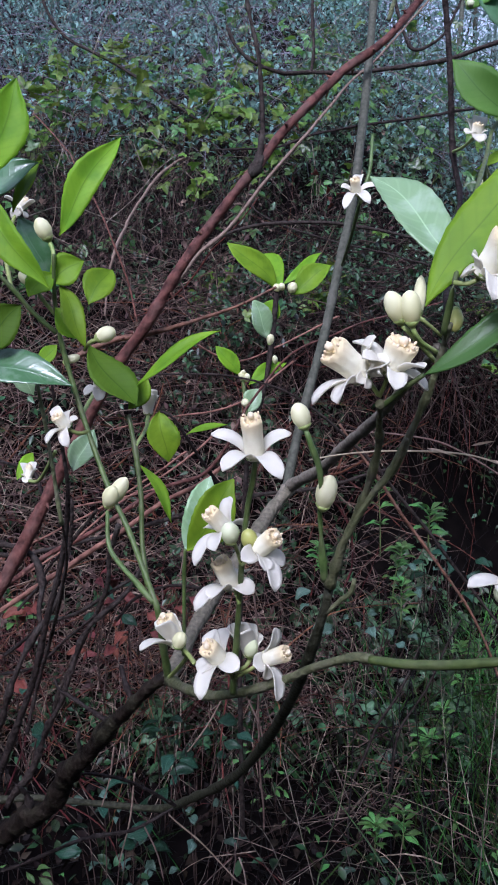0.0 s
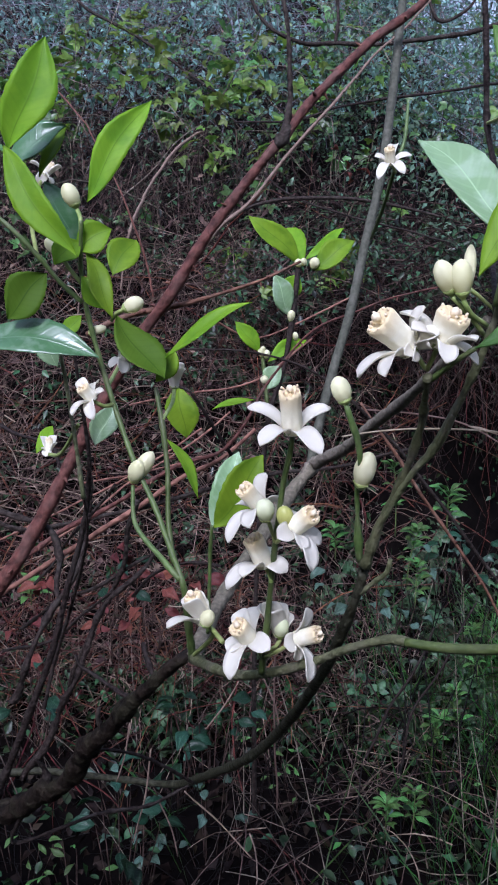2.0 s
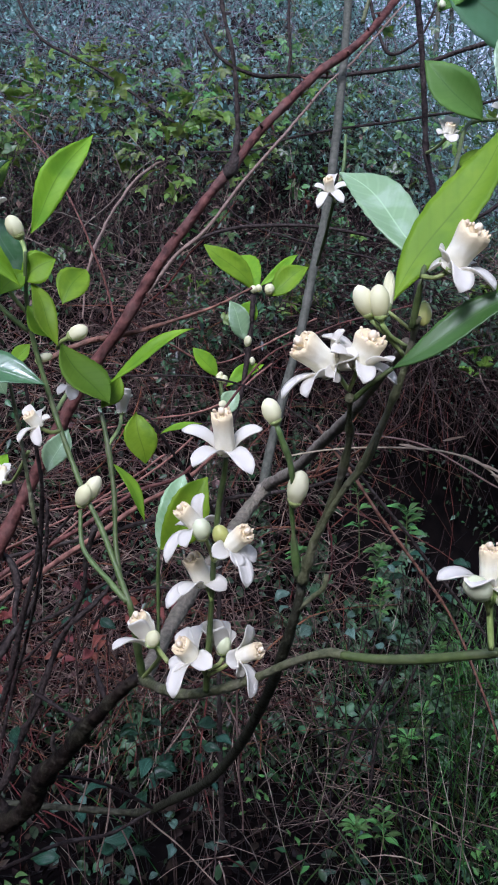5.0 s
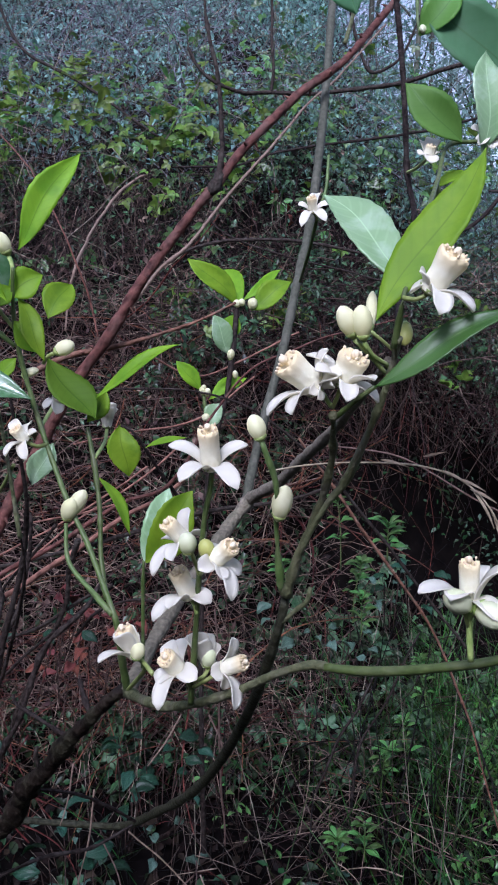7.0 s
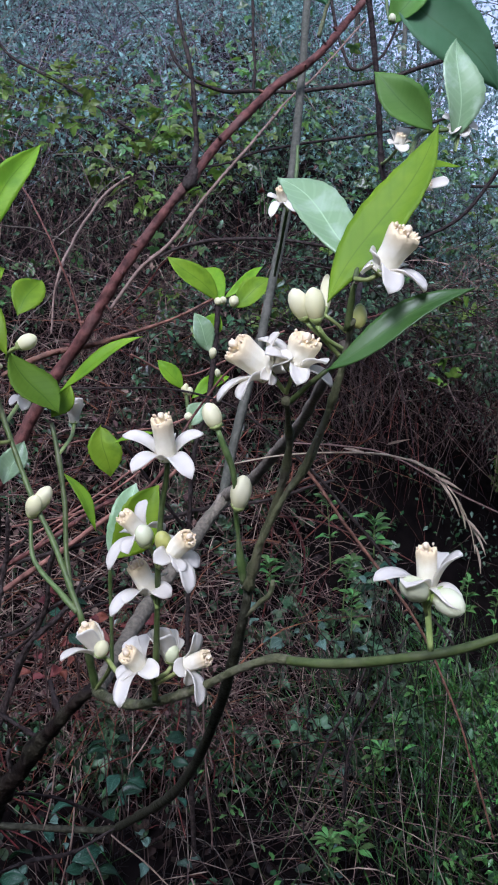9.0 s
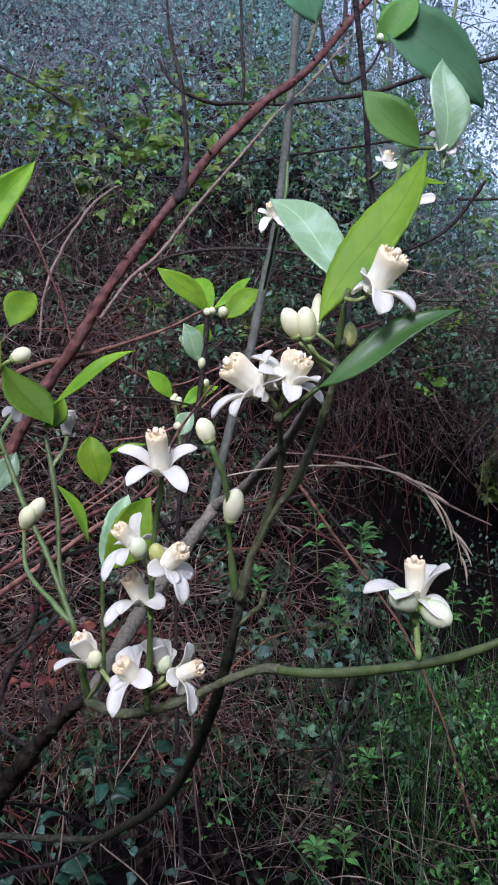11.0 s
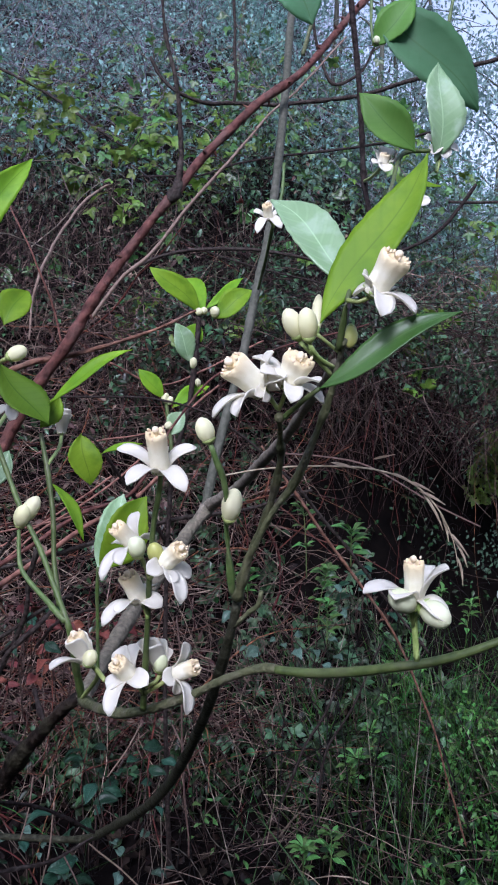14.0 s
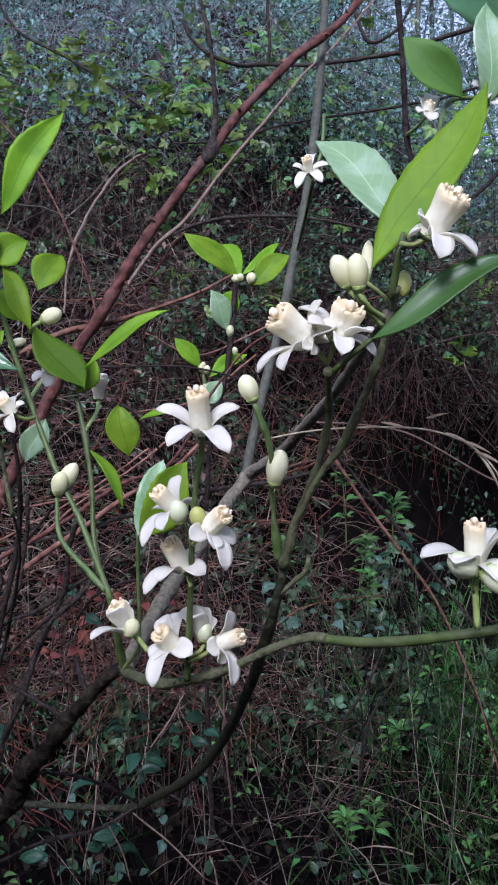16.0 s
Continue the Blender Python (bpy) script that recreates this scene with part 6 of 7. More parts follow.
cane("dry_vine", STRAW, [(-0.2001, 2.7011, 1.7878, 0.00342), (-0.2361, 2.6991, 1.7735, 0.00456), (-0.2877, 2.5881, 1.7019, 0.00439), (-0.3261, 2.4748, 1.6146, 0.00421), (-0.3396, 2.3651, 1.552, 0.00403), (-0.3436, 2.1493, 1.4537, 0.00399), (-0.3654, 2.1371, 1.3672, 0.00307), (-0.3727, 2.1249, 1.2807, 0.00307)], thorns=0, knob=0.1, label="pale dry vine bent over the bank")
cane("dry_vine", CANERED, [(-0.6339, 2.5119, 1.8782, 0.00242), (-0.5118, 2.3917, 1.7415, 0.00232), (-0.3916, 2.1645, 1.5618, 0.00242), (-0.3403, 2.1288, 1.4517, 0.0027), (-0.3072, 2.1351, 1.3528, 0.00303), (-0.2883, 2.1229, 1.2663, 0.00303)], thorns=0, knob=0.1, label="thin reddish vine hanging on the bank")
cane("bramble_cane", CANERED, [(-0.2159, 0.974, 1.2109, 0.00323), (-0.1587, 0.9572, 1.2345, 0.00358), (-0.1126, 0.9587, 1.2456, 0.00316), (-0.0731, 0.96, 1.2547, 0.00232), (-0.0138, 0.9627, 1.2737, 0.00169), (0.0323, 0.9659, 1.2965, 0.00148)], thorns=16, knob=0.1, label="thin red thorny runner")
cane("bramble_cane", CANERED, [(-0.4168, 1.1529, 0.8309, 0.00399), (-0.317, 1.1633, 0.905, 0.00399), (-0.2421, 1.1691, 0.9462, 0.0038), (-0.1339, 1.1784, 1.0121, 0.0034), (-0.0591, 1.183, 1.0451, 0.0028), (-0.0008, 1.1957, 1.1357, 0.002), (0.0657, 1.2067, 1.214, 0.0018), (0.1323, 1.211, 1.2445, 0.0016), (0.2155, 1.2148, 1.2716, 0.00139), (0.2987, 1.2177, 1.2922, 0.0012)], thorns=20, knob=0.1, label="long pinkish-brown bramble runner")
cane("bramble_cane", PINKSTEM, [(-0.4342, 1.1973, 0.7877, 0.004), (-0.3128, 1.2082, 0.8649, 0.00429), (-0.2262, 1.216, 0.9207, 0.00429), (-0.1309, 1.2251, 0.9851, 0.00372), (-0.0659, 1.2301, 1.0211, 0.00343), (-0.0182, 1.2359, 1.0623, 0.00286)], thorns=0, knob=0.1, label="pale stripped cane lying in the litter")
cane("bramble_cane", TWIG, [(-0.199, 1.1016, 1.1845, 0.00151), (-0.1457, 1.1022, 1.189, 0.00151), (-0.077, 1.1022, 1.189, 0.00151), (-0.016, 1.1016, 1.1845, 0.00151), (0.045, 1.0993, 1.1679, 0.00151), (0.1079, 1.1133, 1.1241, 0.00179), (0.1573, 1.1271, 1.0788, 0.00209), (0.2083, 1.1391, 1.0201, 0.00239), (0.261, 1.1502, 0.9554, 0.00243), (0.3319, 1.1575, 0.8639, 0.0022), (0.3819, 1.1483, 0.7979, 0.0022)], thorns=18, knob=0.1, label="thin brown runner arching over the hollow")
cane("bare_branch", TWIG, [(-0.046, 1.8038, 1.87, 0.0035), (-0.0247, 1.7981, 1.8292, 0.0035), (0.0106, 1.7937, 1.7977, 0.00389), (0.0704, 1.8118, 1.7829, 0.00393), (0.1322, 1.8434, 1.7922, 0.0044), (0.2414, 1.8437, 1.7946, 0.0044), (0.3385, 1.8456, 1.8078, 0.0048), (0.4355, 1.848, 1.8246, 0.0048), (0.5569, 1.8535, 1.8643, 0.0048), (0.7388, 1.8603, 1.9123, 0.0048)], thorns=0, knob=0.15, label="bare dark drooping branch against the trees")
cane("bare_twig", TWIG, [(0.1347, 1.8431, 1.7898, 0.004), (0.1395, 1.8501, 1.8402, 0.0036), (0.1359, 1.8603, 1.9123, 0.0036), (0.1359, 1.8856, 2.0925, 0.0036)], thorns=0, knob=0.1, label="bare dark twig hanging from above")
cane("bare_twig", TWIG, [(0.328, 2.0362, 2.0865, 0.00391), (0.3477, 2.0216, 1.9821, 0.00391), (0.378, 2.0096, 1.8973, 0.00391), (0.4334, 2.0115, 1.9104, 0.00348), (0.4729, 2.0179, 1.956, 0.00304), (0.5124, 2.0326, 2.0604, 0.00261)], thorns=0, knob=0.1, label="bare forked twig against the sky")
cane("bare_twig", TWIG, [(-0.0803, 1.9767, 1.6625, 0.00217), (0.0514, 1.9772, 1.6665, 0.00261), (0.1567, 1.9816, 1.6978, 0.00261), (0.2621, 1.9845, 1.7186, 0.00304), (0.3938, 1.9871, 1.7369, 0.00304), (0.5519, 1.9908, 1.763, 0.00304), (0.6836, 1.9959, 1.7995, 0.00261)], thorns=10, knob=0.1, label="thin bare twig slanting over the bank")
cane("bare_branch", TWIG, [(-0.0803, 1.9473, 1.4538, 0.00304), (-0.0013, 1.9515, 1.4838, 0.00391), (0.1041, 1.953, 1.4943, 0.00435), (0.2094, 1.9525, 1.4904, 0.00391), (0.3148, 1.9501, 1.4734, 0.00348), (0.3938, 1.9473, 1.4538, 0.00304)], thorns=0, knob=0.1, label="dark bare branch on the bank")
cane("bare_twig", TWIG, [(-0.0145, 1.9611, 1.5517, 0.00217), (0.0382, 1.9547, 1.506, 0.00217), (0.1567, 1.9482, 1.4604, 0.00217), (0.2753, 1.9446, 1.4343, 0.00217), (0.4202, 1.9391, 1.3951, 0.00217)], thorns=0, knob=0.1, label="thin dark twig on the bank")
cane("bare_twig", TWIG, [(-0.7924, 3.2064, 2.509, 0.0048), (-0.6884, 3.1804, 2.3236, 0.00549), (-0.522, 3.1673, 2.2309, 0.00549), (-0.3764, 3.1543, 2.1382, 0.00549), (-0.2309, 3.1398, 2.0353, 0.0048), (-0.0437, 3.1254, 1.9323, 0.00412)], thorns=0, knob=0.1, label="bare dark twig slanting down the slope")
cane("fallen_branch", TWIG, [(0.2244, 1.2816, 1.028, 0.00268), (0.1072, 1.2772, 0.9968, 0.00297), (-0.0009, 1.2557, 0.9875, 0.00351), (-0.1241, 1.241, 0.9547, 0.00378), (-0.2522, 1.2166, 0.925, 0.00372), (-0.3561, 1.1845, 0.9119, 0.00391), (-0.4168, 1.1679, 0.938, 0.00384)], thorns=0, knob=0.15, label="dark fallen branch lying in the litter")
cane("bare_twig", TWIG, [(-0.3268, 0.9548, 1.0019, 0.00404), (-0.2831, 0.9436, 0.9945, 0.00399), (-0.2536, 0.932, 0.9839, 0.00395), (-0.241, 0.9182, 0.9573, 0.00369), (-0.2405, 0.8944, 0.9316, 0.00298), (-0.2341, 0.8817, 0.9129, 0.00189)], thorns=0, knob=0.3, label="crooked bare grey twig")
cane("dead_shrub", TWIG, [(-0.2905, 0.9277, 0.666, 0.00467), (-0.2514, 0.9195, 0.751, 0.0043), (-0.2266, 0.9183, 0.814, 0.00399), (-0.199, 0.9164, 0.8725, 0.00369), (-0.1697, 0.9219, 0.9121, 0.00316), (-0.1484, 0.926, 0.9411, 0.00264), (-0.1238, 0.9307, 0.974, 0.00184)], thorns=0, knob=0.3, label="dark leaning dead stem beside the limb", wobble=0.012)
cane("dead_shrub", TWIG, [(-0.2876, 0.8473, 0.8121, 0.0042), (-0.2627, 0.8542, 0.8615, 0.00371), (-0.2377, 0.8621, 0.9171, 0.00346), (-0.2065, 0.869, 0.9666, 0.00296), (-0.2015, 0.876, 1.016, 0.00247), (-0.1972, 0.8829, 1.0654, 0.00173)], thorns=0, knob=0.3, label="dark leaning dead stem", wobble=0.012)
cane("grass_stalk", SEED, [(0.0391, 0.506, 1.1676, 0.0005), (0.0799, 0.4842, 1.1782, 0.00049), (0.1107, 0.4622, 1.1807, 0.00058), (0.1322, 0.4403, 1.1781, 0.00056), (0.1437, 0.4288, 1.172, 0.00055), (0.1529, 0.4168, 1.1605, 0.00043), (0.1609, 0.4146, 1.1453, 0.00032), (0.1638, 0.413, 1.1316, 0.00021)], thorns=0, knob=0, label="dry arching grass stalk with seed heads")
cane("bramble_cane", CANERED, [(0.1275, 1.1296, 1.1168, 0.00179), (0.1757, 1.1289, 1.0474, 0.00232), (0.2264, 1.1377, 0.9746, 0.00236), (0.2951, 1.1433, 0.8827, 0.00213), (0.3491, 1.1496, 0.7881, 0.00189), (0.4072, 1.1597, 0.6386, 0.00166), (0.4656, 1.187, 0.4618, 0.00173)], thorns=14, knob=0.1, label="thin brown runner crossing the grass")
cane("bare_twig", TWIG, [(0.5977, 1.6016, 1.5822, 0.00366), (0.53, 1.5967, 1.4944, 0.00366), (0.4631, 1.5971, 1.4563, 0.00329), (0.3964, 1.5993, 1.4346, 0.00293)], thorns=0, knob=0.1, label="bare dark twig among the trees")
cane("bare_twig", TWIG, [(0.7079, 1.5904, 1.5484, 0.00256), (0.6193, 1.5963, 1.5468, 0.00293), (0.5418, 1.6014, 1.5451, 0.00293)], thorns=0, knob=0.1, label="short bare dark twig")
cane("weed_stalk", TWIG, [(0.3106, 1.4221, 0.6736, 0.00172), (0.2783, 1.4154, 0.5911, 0.0024), (0.2358, 1.4105, 0.519, 0.00275), (0.193, 1.4033, 0.4262, 0.00275)], thorns=0, knob=0.1, label="dark dead weed stalk in the grass")
cane("weed_stalk", TWIG, [(0.3839, 1.4226, 0.7248, 0.00172), (0.3198, 1.4125, 0.5908, 0.00206), (0.2773, 1.4076, 0.5187, 0.0024), (0.2603, 1.3976, 0.4154, 0.00275)], thorns=0, knob=0.1, label="dark dead weed stalk in the grass")
cane("straw", STRAW, [(0.0073, 0.963, 0.9246, 0.00107), (0.0116, 0.9721, 0.8339, 0.00132), (0.0137, 0.9878, 0.7133, 0.00135), (0.02, 1.0213, 0.5744, 0.00142)], thorns=0, knob=0.1, label="thin dry upright straw")
cane("straw", STRAW, [(0.1416, 1.2771, 1.0911, 0.00112), (0.2852, 1.2658, 1.0768, 0.0014), (0.4013, 1.2515, 1.0178, 0.0014), (0.4906, 1.2405, 0.9724, 0.0014)], thorns=0, knob=0.1, label="thin dry straw across the hollow")
cane("dead_twig", TWIG, [(-0.3137, 1.0017, 0.8328, 0.00216), (-0.2621, 0.9877, 0.8768, 0.00212), (-0.2073, 0.9712, 0.9035, 0.00208), (-0.1496, 0.9568, 0.9443, 0.00204), (-0.115, 0.9394, 0.9645, 0.002)], thorns=0, knob=0.25, label="crooked dark dead twig in the tangle")
cane("dead_twig", TWIG, [(-0.2519, 0.9916, 0.7607, 0.00312), (-0.2328, 0.9781, 0.809, 0.00306), (-0.2024, 0.967, 0.8737, 0.003), (-0.1736, 0.9554, 0.9348, 0.00294), (-0.1654, 0.9421, 0.9838, 0.00288), (-0.1521, 0.9274, 1.0226, 0.00283)], thorns=0, knob=0.25, label="crooked dark dead twig in the tangle")
cane("dead_twig", TWIG, [(-0.3429, 1.0382, 1.0923, 0.0024), (-0.3149, 1.0169, 1.0847, 0.00236), (-0.2808, 0.9959, 1.0789, 0.00231), (-0.2601, 0.9748, 1.0728, 0.00226), (-0.2461, 0.9516, 1.0511, 0.00222)], thorns=0, knob=0.25, label="crooked dark dead twig in the tangle")
cane("dead_twig", TWIG, [(-0.2992, 1.0098, 0.8905, 0.00192), (-0.2649, 0.9945, 0.9256, 0.00189), (-0.2444, 0.9791, 0.9597, 0.00185), (-0.1997, 0.9664, 1.013, 0.00181), (-0.1822, 0.9497, 1.0378, 0.00178)], thorns=0, knob=0.25, label="crooked dark dead twig in the tangle")
cane("dead_twig", TWIG, [(-0.3356, 0.9976, 0.804, 0.00192), (-0.2721, 0.9806, 0.8266, 0.00189), (-0.2248, 0.9665, 0.8695, 0.00185), (-0.186, 0.9511, 0.9042, 0.00181)], thorns=0, knob=0.25, label="crooked dark dead twig in the tangle")
cane("dead_twig", TWIG, [(-0.1718, 1.0078, 0.8761, 0.00192), (-0.1435, 0.9925, 0.9115, 0.00189), (-0.0987, 0.9757, 0.9354, 0.00185), (-0.0556, 0.9559, 0.9382, 0.00181)], thorns=0, knob=0.25, label="crooked dark dead twig in the tangle")
cane("dry_cane", PINKSTEM, [(-0.5002, 1.4455, 0.757, 0.00192), (-0.3845, 1.5332, 0.8067, 0.00201), (-0.2773, 1.6253, 0.8868, 0.00212), (-0.1701, 1.7145, 0.9469, 0.00222), (-0.077, 1.8047, 1.0142, 0.00232)], thorns=0, knob=0.15, label="dry pinkish cane lying over the bank")
cane("dry_cane", PINKSTEM, [(-0.5002, 1.4527, 0.8085, 0.00192), (-0.4173, 1.5378, 0.8392, 0.00201), (-0.3119, 1.6245, 0.8811, 0.00212), (-0.2183, 1.712, 0.929, 0.00222), (-0.1401, 1.7995, 0.9767, 0.00232)], thorns=0, knob=0.15, label="dry pinkish cane lying over the bank")
cane("dry_cane", PINKSTEM, [(-0.2506, 1.4889, 1.066, 0.00192), (-0.1544, 1.5713, 1.0778, 0.00201), (-0.0242, 1.6549, 1.0976, 0.00212), (0.0953, 1.7472, 1.1799, 0.00222)], thorns=0, knob=0.15, label="dry pinkish cane lying over the bank")
cane("dry_cane", PINKSTEM, [(-0.3338, 1.4686, 0.9218, 0.00192), (-0.2311, 1.55, 0.926, 0.00201), (-0.1277, 1.6333, 0.9438, 0.00212)], thorns=0, knob=0.15, label="dry pinkish cane lying over the bank")
cane("dry_cane", PINKSTEM, [(-0.1154, 1.512, 1.2307, 0.00192), (-0.023, 1.5866, 1.1863, 0.00201), (0.0909, 1.6733, 1.2287, 0.00212), (0.1918, 1.7607, 1.2754, 0.00222)], thorns=0, knob=0.15, label="dry pinkish cane lying over the bank")
cane("straw", STRAW, [(-0.1567, 0.8913, 0.7663, 0.00102), (-0.1617, 0.8864, 0.7314, 0.00102), (-0.1719, 0.8815, 0.6965, 0.00082)], thorns=0, knob=0.1, label="thin dry straw caught in the litter")
cane("straw", STRAW, [(-0.1267, 0.8404, 0.7627, 0.00097), (-0.1323, 0.8332, 0.7117, 0.00097), (-0.1429, 0.826, 0.6607, 0.00077)], thorns=0, knob=0.1, label="thin dry straw caught in the litter")
cane("straw", STRAW, [(-0.0616, 0.7501, 0.8388, 0.00086), (-0.0422, 0.7535, 0.8635, 0.00086), (-0.0272, 0.757, 0.8882, 0.00069)], thorns=0, knob=0.1, label="thin dry straw caught in the litter")
cane("straw", STRAW, [(-0.088, 0.8343, 0.7194, 0.00097), (-0.048, 0.8291, 0.6824, 0.00097), (-0.0131, 0.8239, 0.6453, 0.00077)], thorns=0, knob=0.1, label="thin dry straw caught in the litter")
cane("straw", STRAW, [(-0.1225, 0.8788, 0.6769, 0.00102), (-0.1083, 0.8742, 0.6443, 0.00102), (-0.0994, 0.8696, 0.6117, 0.00082)], thorns=0, knob=0.1, label="thin dry straw caught in the litter")
cane("straw", STRAW, [(-0.0008, 1.0409, 0.7526, 0.00118), (0.0137, 1.0361, 0.7186, 0.00118), (0.0221, 1.0313, 0.6846, 0.00095)], thorns=0, knob=0.1, label="thin dry straw caught in the litter")


# ---- single plants on the floor ----
def unit_mesh(name, shape, mat, push=0.0):
    mesh = bpy.data.meshes.new(name)
    mesh.from_pydata([tuple(v) for v in shape[0]], [], [tuple(f) for f in shape[1]])
    mesh.shade_smooth()
    mesh.materials.append(mat)
    return mesh


def leaf_mesh(name, width, mat, cup, outline, wave=0.09):
    """A leaf one metre long with two skins and a rim, to be scaled; its surface is wavy."""
    v, f, uv = blade((0, 0, 0), (0, 1, 0), width, (0, 0, 1), 0.06, cup, 0.012, rows=9, cols=4, fold=0.4, curl=0.16, wave=wave, profile=outline)
    mesh = unit_mesh(name, (v, f), mat)
    layer = mesh.uv_layers.new(name="UVMap")
    for loop in mesh.loops:
        layer.data[loop.index].uv = uv[loop.vertex_index]
    return mesh


def serrate(u):
    return leaf_outline(u) * (1 - 0.09 * ((u * 9) % 1.0 > 0.5))


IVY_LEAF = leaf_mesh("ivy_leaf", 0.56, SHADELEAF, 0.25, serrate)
WEED_LEAF = leaf_mesh("weed_leaf", 0.36, WEED, 0.2, lambda u: leaf_outline(u ** 1.4))
BRAMBLE_LEAF = leaf_mesh("bramble_leaf", 0.72, PALEWEED, 0.25, serrate, 0.14)
RUST_LEAF = leaf_mesh("rust_leaf", 0.5, RUST, 0.5, leaf_outline, 0.2)


def put_leaf(mesh, parent, at, ahead, normal, size, name="leaf"):
    """A leaf part of shared shape, at a place in the world."""
    ob = new(name, mesh)
    ob.parent = parent
    f = frames_for(np.array([ahead], float), np.array([normal], float))[0]
    m = Matrix([[*(f[i] * size), at[i] - parent["at"][i]] for i in range(3)] + [[0, 0, 0, 1]])
    ob.matrix_basis = m
    return ob


def weed(at, height, seed, label="fresh green leafy weed with whorled leaves"):
    r = random.Random(seed)
    ob = anchor("leafy_weed", at, label, "weed", "leafy weeds")
    x, y, z = at
    lean = (r.uniform(-0.15, 0.15) * height, r.uniform(-0.15, 0.05) * height)
    rows = [(x + lean[0] * u * u, y + lean[1] * u * u, z + height * u, 0.0012 * (1.2 - 0.6 * u)) for u in (0, 0.35, 0.7, 1)]
    part("stem", tube(rows, 6, 0.05, 0.02), GREENWOOD, ob)
    run = curve_points(rows, height / 12)
    spots_up = [5, 8, 10, 12, len(run) - 1]
    for i, k in enumerate(spots_up):
        p, u = run[min(k, len(run) - 1)], min(1, k / len(run))
        count = r.choice((4, 5, 6))
        for k in range(count):
            if r.random() < 0.15:
                continue
            a = 6.283 * k / count + 0.8 * i + r.uniform(-0.4, 0.4)
            d = (math.cos(a), math.sin(a), 0.1 + 0.5 * u + r.uniform(-0.35, 0.35))
            at_p = (p[0], p[1], p[2] + r.uniform(-0.006, 0.006))
            put_leaf(WEED_LEAF, ob, at_p, d, (-0.4 * d[0] + r.gauss(0, 0.25), -0.4 * d[1] - 0.2, 1), (0.038 - 0.011 * u) * r.uniform(0.6, 1.25))


def creeper(at, count, spread, size, seed, mesh, name, label, category, rise=0.12):
    """A low clump: short stalks, each with its leaf."""
    r = random.Random(seed)
    ob = anchor(name, at, label, category, category + " clumps")
    for i in range(count):
        a, d = r.uniform(0, 6.28), spread * math.sqrt(r.random())
        top = (at[0] + d * math.cos(a), at[1] + d * math.sin(a), at[2] + rise * r.uniform(0.4, 1.2))
        part("stalk", tube([(at[0] + 0.5 * d * math.cos(a), at[1] + 0.5 * d * math.sin(a), at[2] - 0.01, 0.001), (top[0], top[1] + 0.01, top[2] - 0.02, 0.0009), (*top, 0.0007)], 4, 0, 0.03), DEADSTEM, ob)
        put_leaf(mesh, ob, top, (math.cos(a), math.sin(a) - 0.5, r.uniform(-0.4, 0.2)), (r.gauss(0, 0.5), -0.5 + r.gauss(0, 0.4), 1), size * r.uniform(0.7, 1.25))


def seed_heads(stalk, spikes):
    """Dry spikelets hanging from a grass stalk: slim husks with thickness."""
    for a, t, w in spikes:
        part("spikelet", blade(a, t, 0.5 * w, (0.2, -0.9, 0.3), 0.08, 0.6, 0.0008, rows=7, cols=4, fold=0.3, profile=lambda u: max(0.05, math.sin(math.pi * u ** 0.7))), SEED, stalk)


weed((0.2873, 1.7316, 0.7561), 0.155, 60)
weed((0.2836, 1.2533, 0.9067), 0.054, 61)
weed((0.2993, 1.6378, 0.6802), 0.117, 62)
weed((0.3072, 1.5809, 0.6511), 0.091, 63)
weed((0.2856, 1.3903, 0.2948), 0.069, 64)
weed((0.2263, 1.345, 0.3003), 0.073, 65)
weed((0.4652, 1.7827, 0.2375), 0.139, 66)
weed((0.5323, 1.8904, 0.3267), 0.156, 67)
weed((0.6767, 1.9975, 0.5162), 0.115, 68)
weed((0.749, 1.9902, 0.4941), 0.115, 69)
weed((0.3586, 1.5919, 0.3242), 0.086, 70)
weed((0.6027, 1.6707, 0.2603), 0.099, 71)
weed((-0.4559, 1.5387, 0.6583), 0.044, 72)
weed((0.1502, 1.6451, 0.7305), 0.062, 73)
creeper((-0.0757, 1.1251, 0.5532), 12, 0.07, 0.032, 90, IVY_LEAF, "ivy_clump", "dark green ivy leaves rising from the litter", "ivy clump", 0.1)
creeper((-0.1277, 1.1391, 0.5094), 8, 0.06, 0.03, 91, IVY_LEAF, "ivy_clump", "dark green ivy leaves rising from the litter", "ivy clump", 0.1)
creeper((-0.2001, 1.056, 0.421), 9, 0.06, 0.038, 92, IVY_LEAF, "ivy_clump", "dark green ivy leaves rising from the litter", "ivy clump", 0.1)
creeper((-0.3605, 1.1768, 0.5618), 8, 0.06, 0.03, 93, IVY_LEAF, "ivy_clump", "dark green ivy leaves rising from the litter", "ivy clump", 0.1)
creeper((0.1809, 1.4411, 0.6461), 6, 0.08, 0.026, 94, BRAMBLE_LEAF, "bramble_seedling", "bramble seedling with broad pale green leaves", "bramble seedling", 0.1)
creeper((0.3981, 1.7415, 0.6279), 8, 0.1, 0.026, 95, BRAMBLE_LEAF, "bramble_seedling", "bramble seedling with broad pale green leaves", "bramble seedling", 0.1)
creeper((0.2318, 1.531, 0.5673), 7, 0.09, 0.026, 96, BRAMBLE_LEAF, "bramble_seedling", "bramble seedling with broad pale green leaves", "bramble seedling", 0.1)
creeper((-0.3026, 1.4455, 0.677), 8, 0.07, 0.034, 97, IVY_LEAF, "ivy_clump", "dark green ivy leaves rising from the litter", "ivy clump", 0.1)
creeper((0.4729, 1.8419, 0.6238), 10, 0.09, 0.036, 98, IVY_LEAF, "ivy_clump", "dark green ivy leaves rising from the litter", "ivy clump", 0.1)
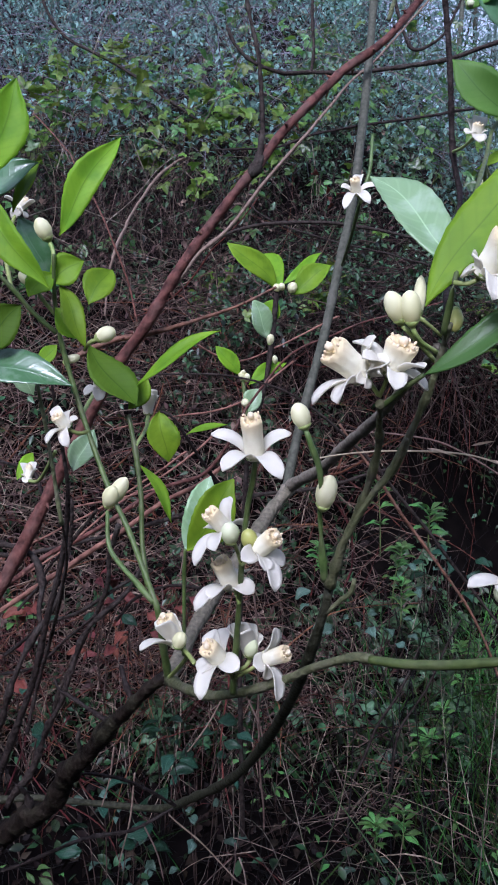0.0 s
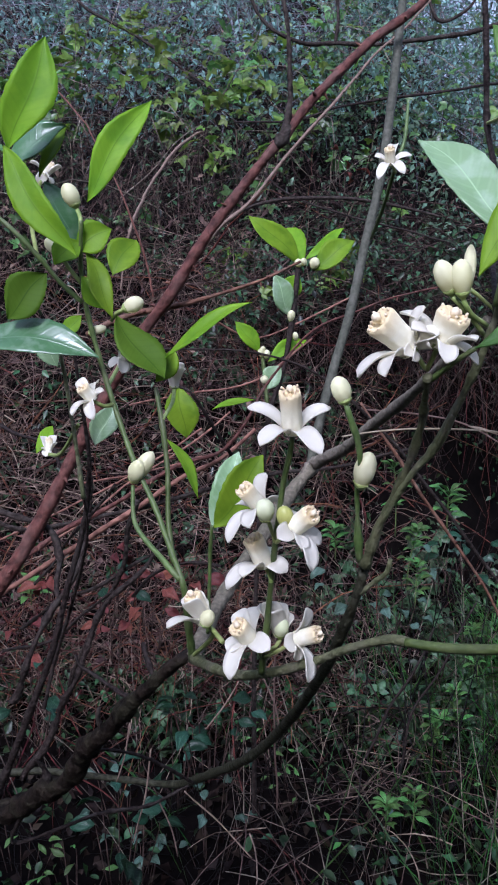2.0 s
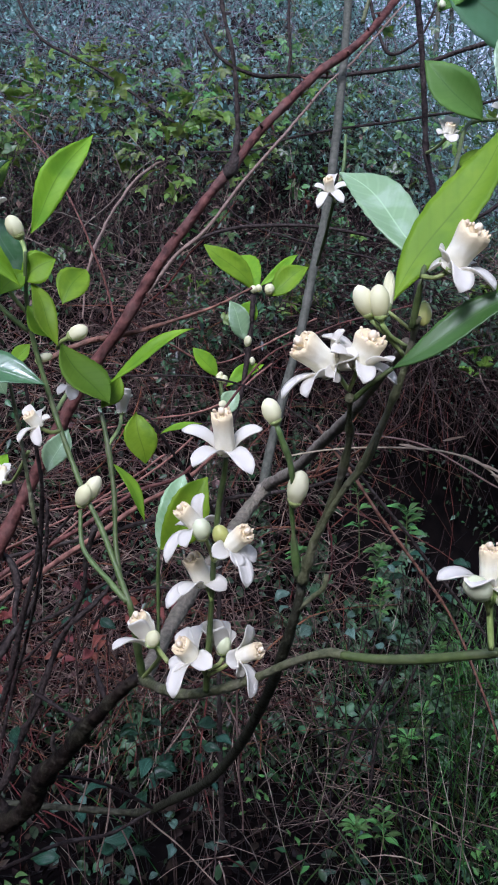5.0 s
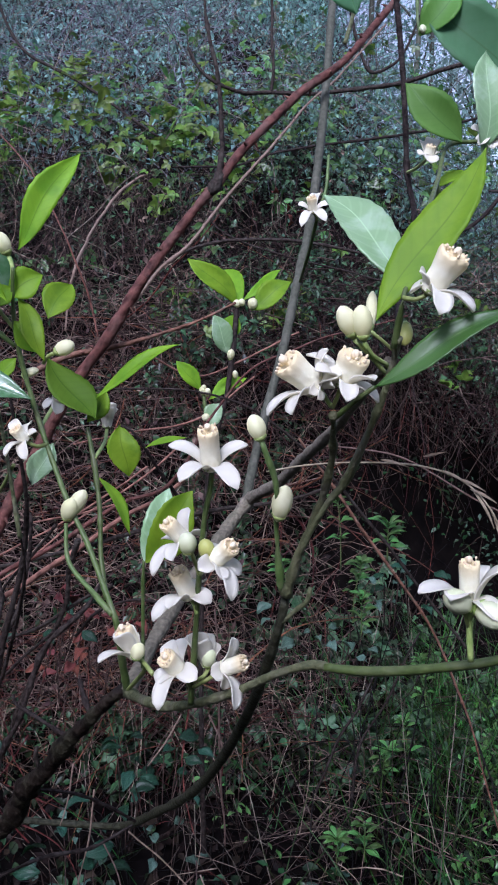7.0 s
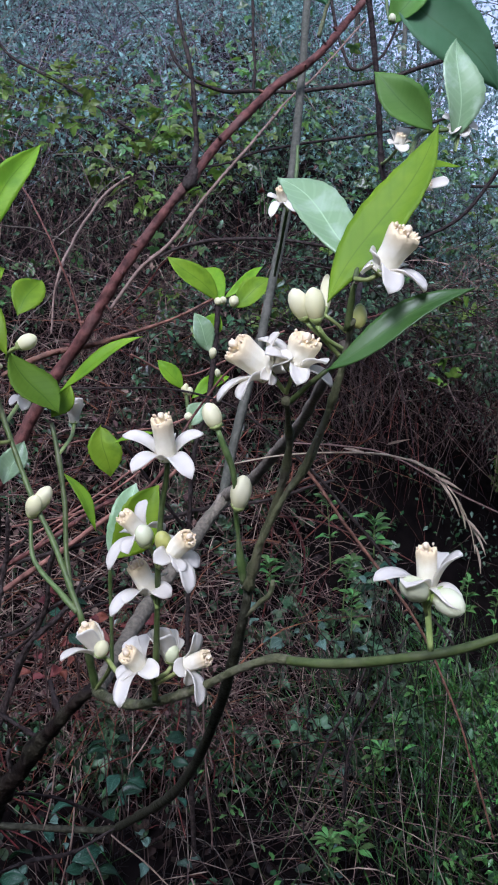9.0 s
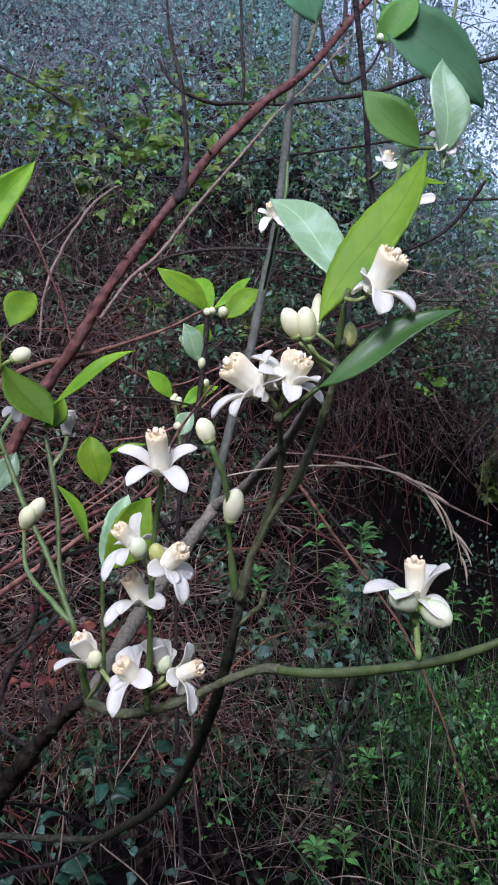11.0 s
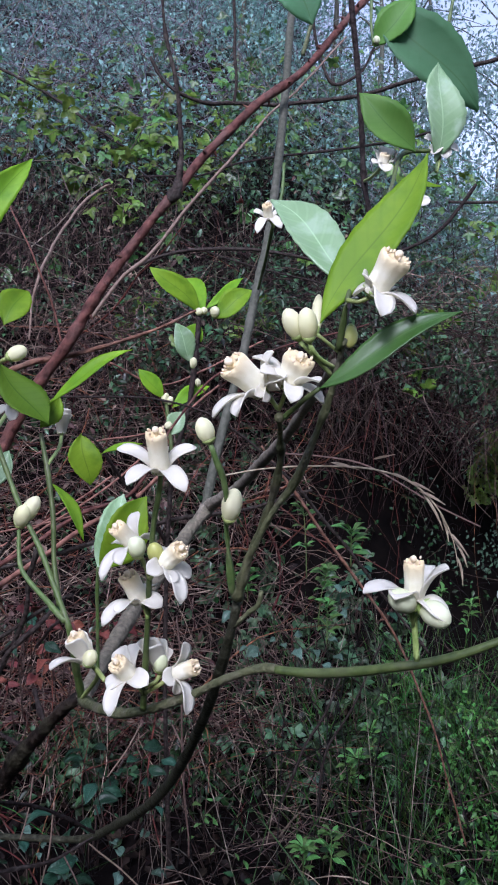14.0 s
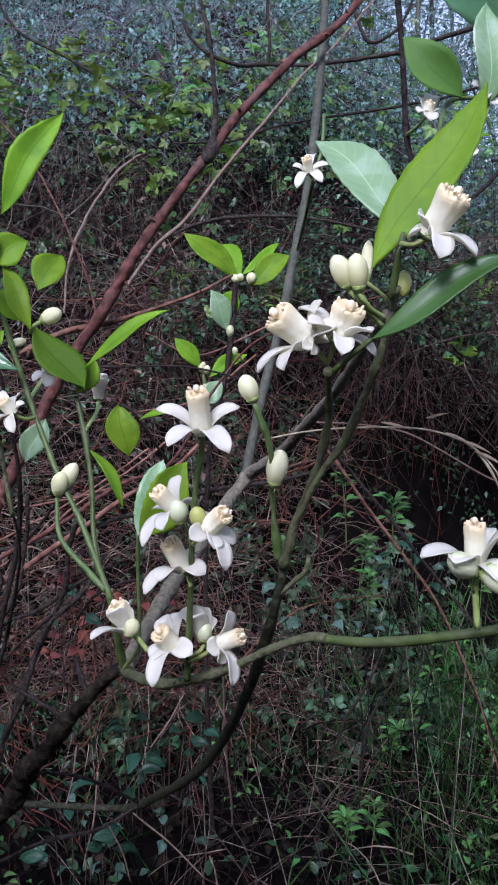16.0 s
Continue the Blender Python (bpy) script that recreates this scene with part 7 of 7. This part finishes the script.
creeper((-0.2967, 1.5677, 0.5409), 4, 0.03, 0.036, 99, RUST_LEAF, "rusty_leaves", "dead rust-red leaves hanging on a dry stem", "rusty leaf", 0.1)
creeper((-0.2285, 1.5372, 0.6112), 5, 0.04, 0.036, 100, RUST_LEAF, "rusty_leaves", "dead rust-red leaves hanging on a dry stem", "rusty leaf", 0.1)
creeper((0.223, 2.4806, 1.5758), 4, 0.05, 0.045, 101, RUST_LEAF, "rusty_leaves", "dead rust-red leaves hanging on a dry stem", "rusty leaf", 0.1)
seed_heads([ob for ob in scene.objects if ob.name == "grass_stalk"][0], [((0.1285, 0.4257, 1.1809), (0.1418, 0.419, 1.1736), 0.0027), ((0.1371, 0.4247, 1.1765), (0.15, 0.4181, 1.1706), 0.0027), ((0.1432, 0.4237, 1.171), (0.156, 0.417, 1.1644), 0.0031), ((0.1453, 0.4234, 1.1697), (0.1549, 0.4156, 1.1505), 0.0027), ((0.1544, 0.4217, 1.1602), (0.1578, 0.4147, 1.1444), 0.0027), ((0.1574, 0.4205, 1.1503), (0.1687, 0.4131, 1.1362), 0.0027), ((0.1625, 0.4194, 1.1442), (0.168, 0.4125, 1.1304), 0.0024), ((0.1642, 0.4183, 1.135), (0.1654, 0.4117, 1.1207), 0.0021), ((0.0948, 0.4286, 1.1866), (0.1091, 0.4223, 1.1833), 0.0027), ((0.1179, 0.4273, 1.1883), (0.129, 0.4218, 1.1916), 0.0027)])
creeper((-0.184, 1.3, 0.680), 3, 0.03, 0.04, 110, RUST_LEAF, "rusty_leaves", "dead rust-red leaves hanging on a dry stem", "rusty leaf", 0.1)
creeper((-0.252, 1.3, 0.730), 3, 0.03, 0.04, 111, RUST_LEAF, "rusty_leaves", "dead rust-red leaves hanging on a dry stem", "rusty leaf", 0.1)
creeper((-0.249, 1.3, 0.625), 2, 0.03, 0.04, 112, RUST_LEAF, "rusty_leaves", "dead rust-red leaves hanging on a dry stem", "rusty leaf", 0.1)
creeper((-0.128, 1.3, 0.710), 2, 0.03, 0.04, 113, RUST_LEAF, "rusty_leaves", "dead rust-red leaves hanging on a dry stem", "rusty leaf", 0.1)
creeper((-0.245, 1.36, 0.720), 3, 0.03, 0.04, 114, RUST_LEAF, "rusty_leaves", "dead rust-red leaves hanging on a dry stem", "rusty leaf", 0.1)
creeper((-0.397, 1.3, 0.620), 3, 0.03, 0.04, 115, RUST_LEAF, "rusty_leaves", "dead rust-red leaves hanging on a dry stem", "rusty leaf", 0.1)
creeper((-0.356, 1.3, 0.710), 3, 0.03, 0.04, 116, RUST_LEAF, "rusty_leaves", "dead rust-red leaves hanging on a dry stem", "rusty leaf", 0.1)
for i, (x, y, c, sp, size) in enumerate([(0.05, 1.75, 9, 0.10, 0.024), (0.30, 1.90, 9, 0.10, 0.026), (0.62, 1.95, 9, 0.10, 0.026), (0.22, 1.38, 8, 0.08, 0.022), (0.48, 1.52, 9, 0.10, 0.024), (-0.22, 1.42, 9, 0.08, 0.026), (-0.33, 1.34, 8, 0.07, 0.028), (-0.10, 1.48, 8, 0.08, 0.024), (-0.45, 1.40, 8, 0.08, 0.028), (-0.28, 1.58, 9, 0.09, 0.026), (0.10, 1.60, 8, 0.09, 0.026)]):
    creeper((x, y, float(ground_z(x, y))), c, sp, size, 120 + i, BRAMBLE_LEAF if i % 2 else WEED_LEAF, "low_weed", "low green weed growing through the dead straw", "weed", 0.12)
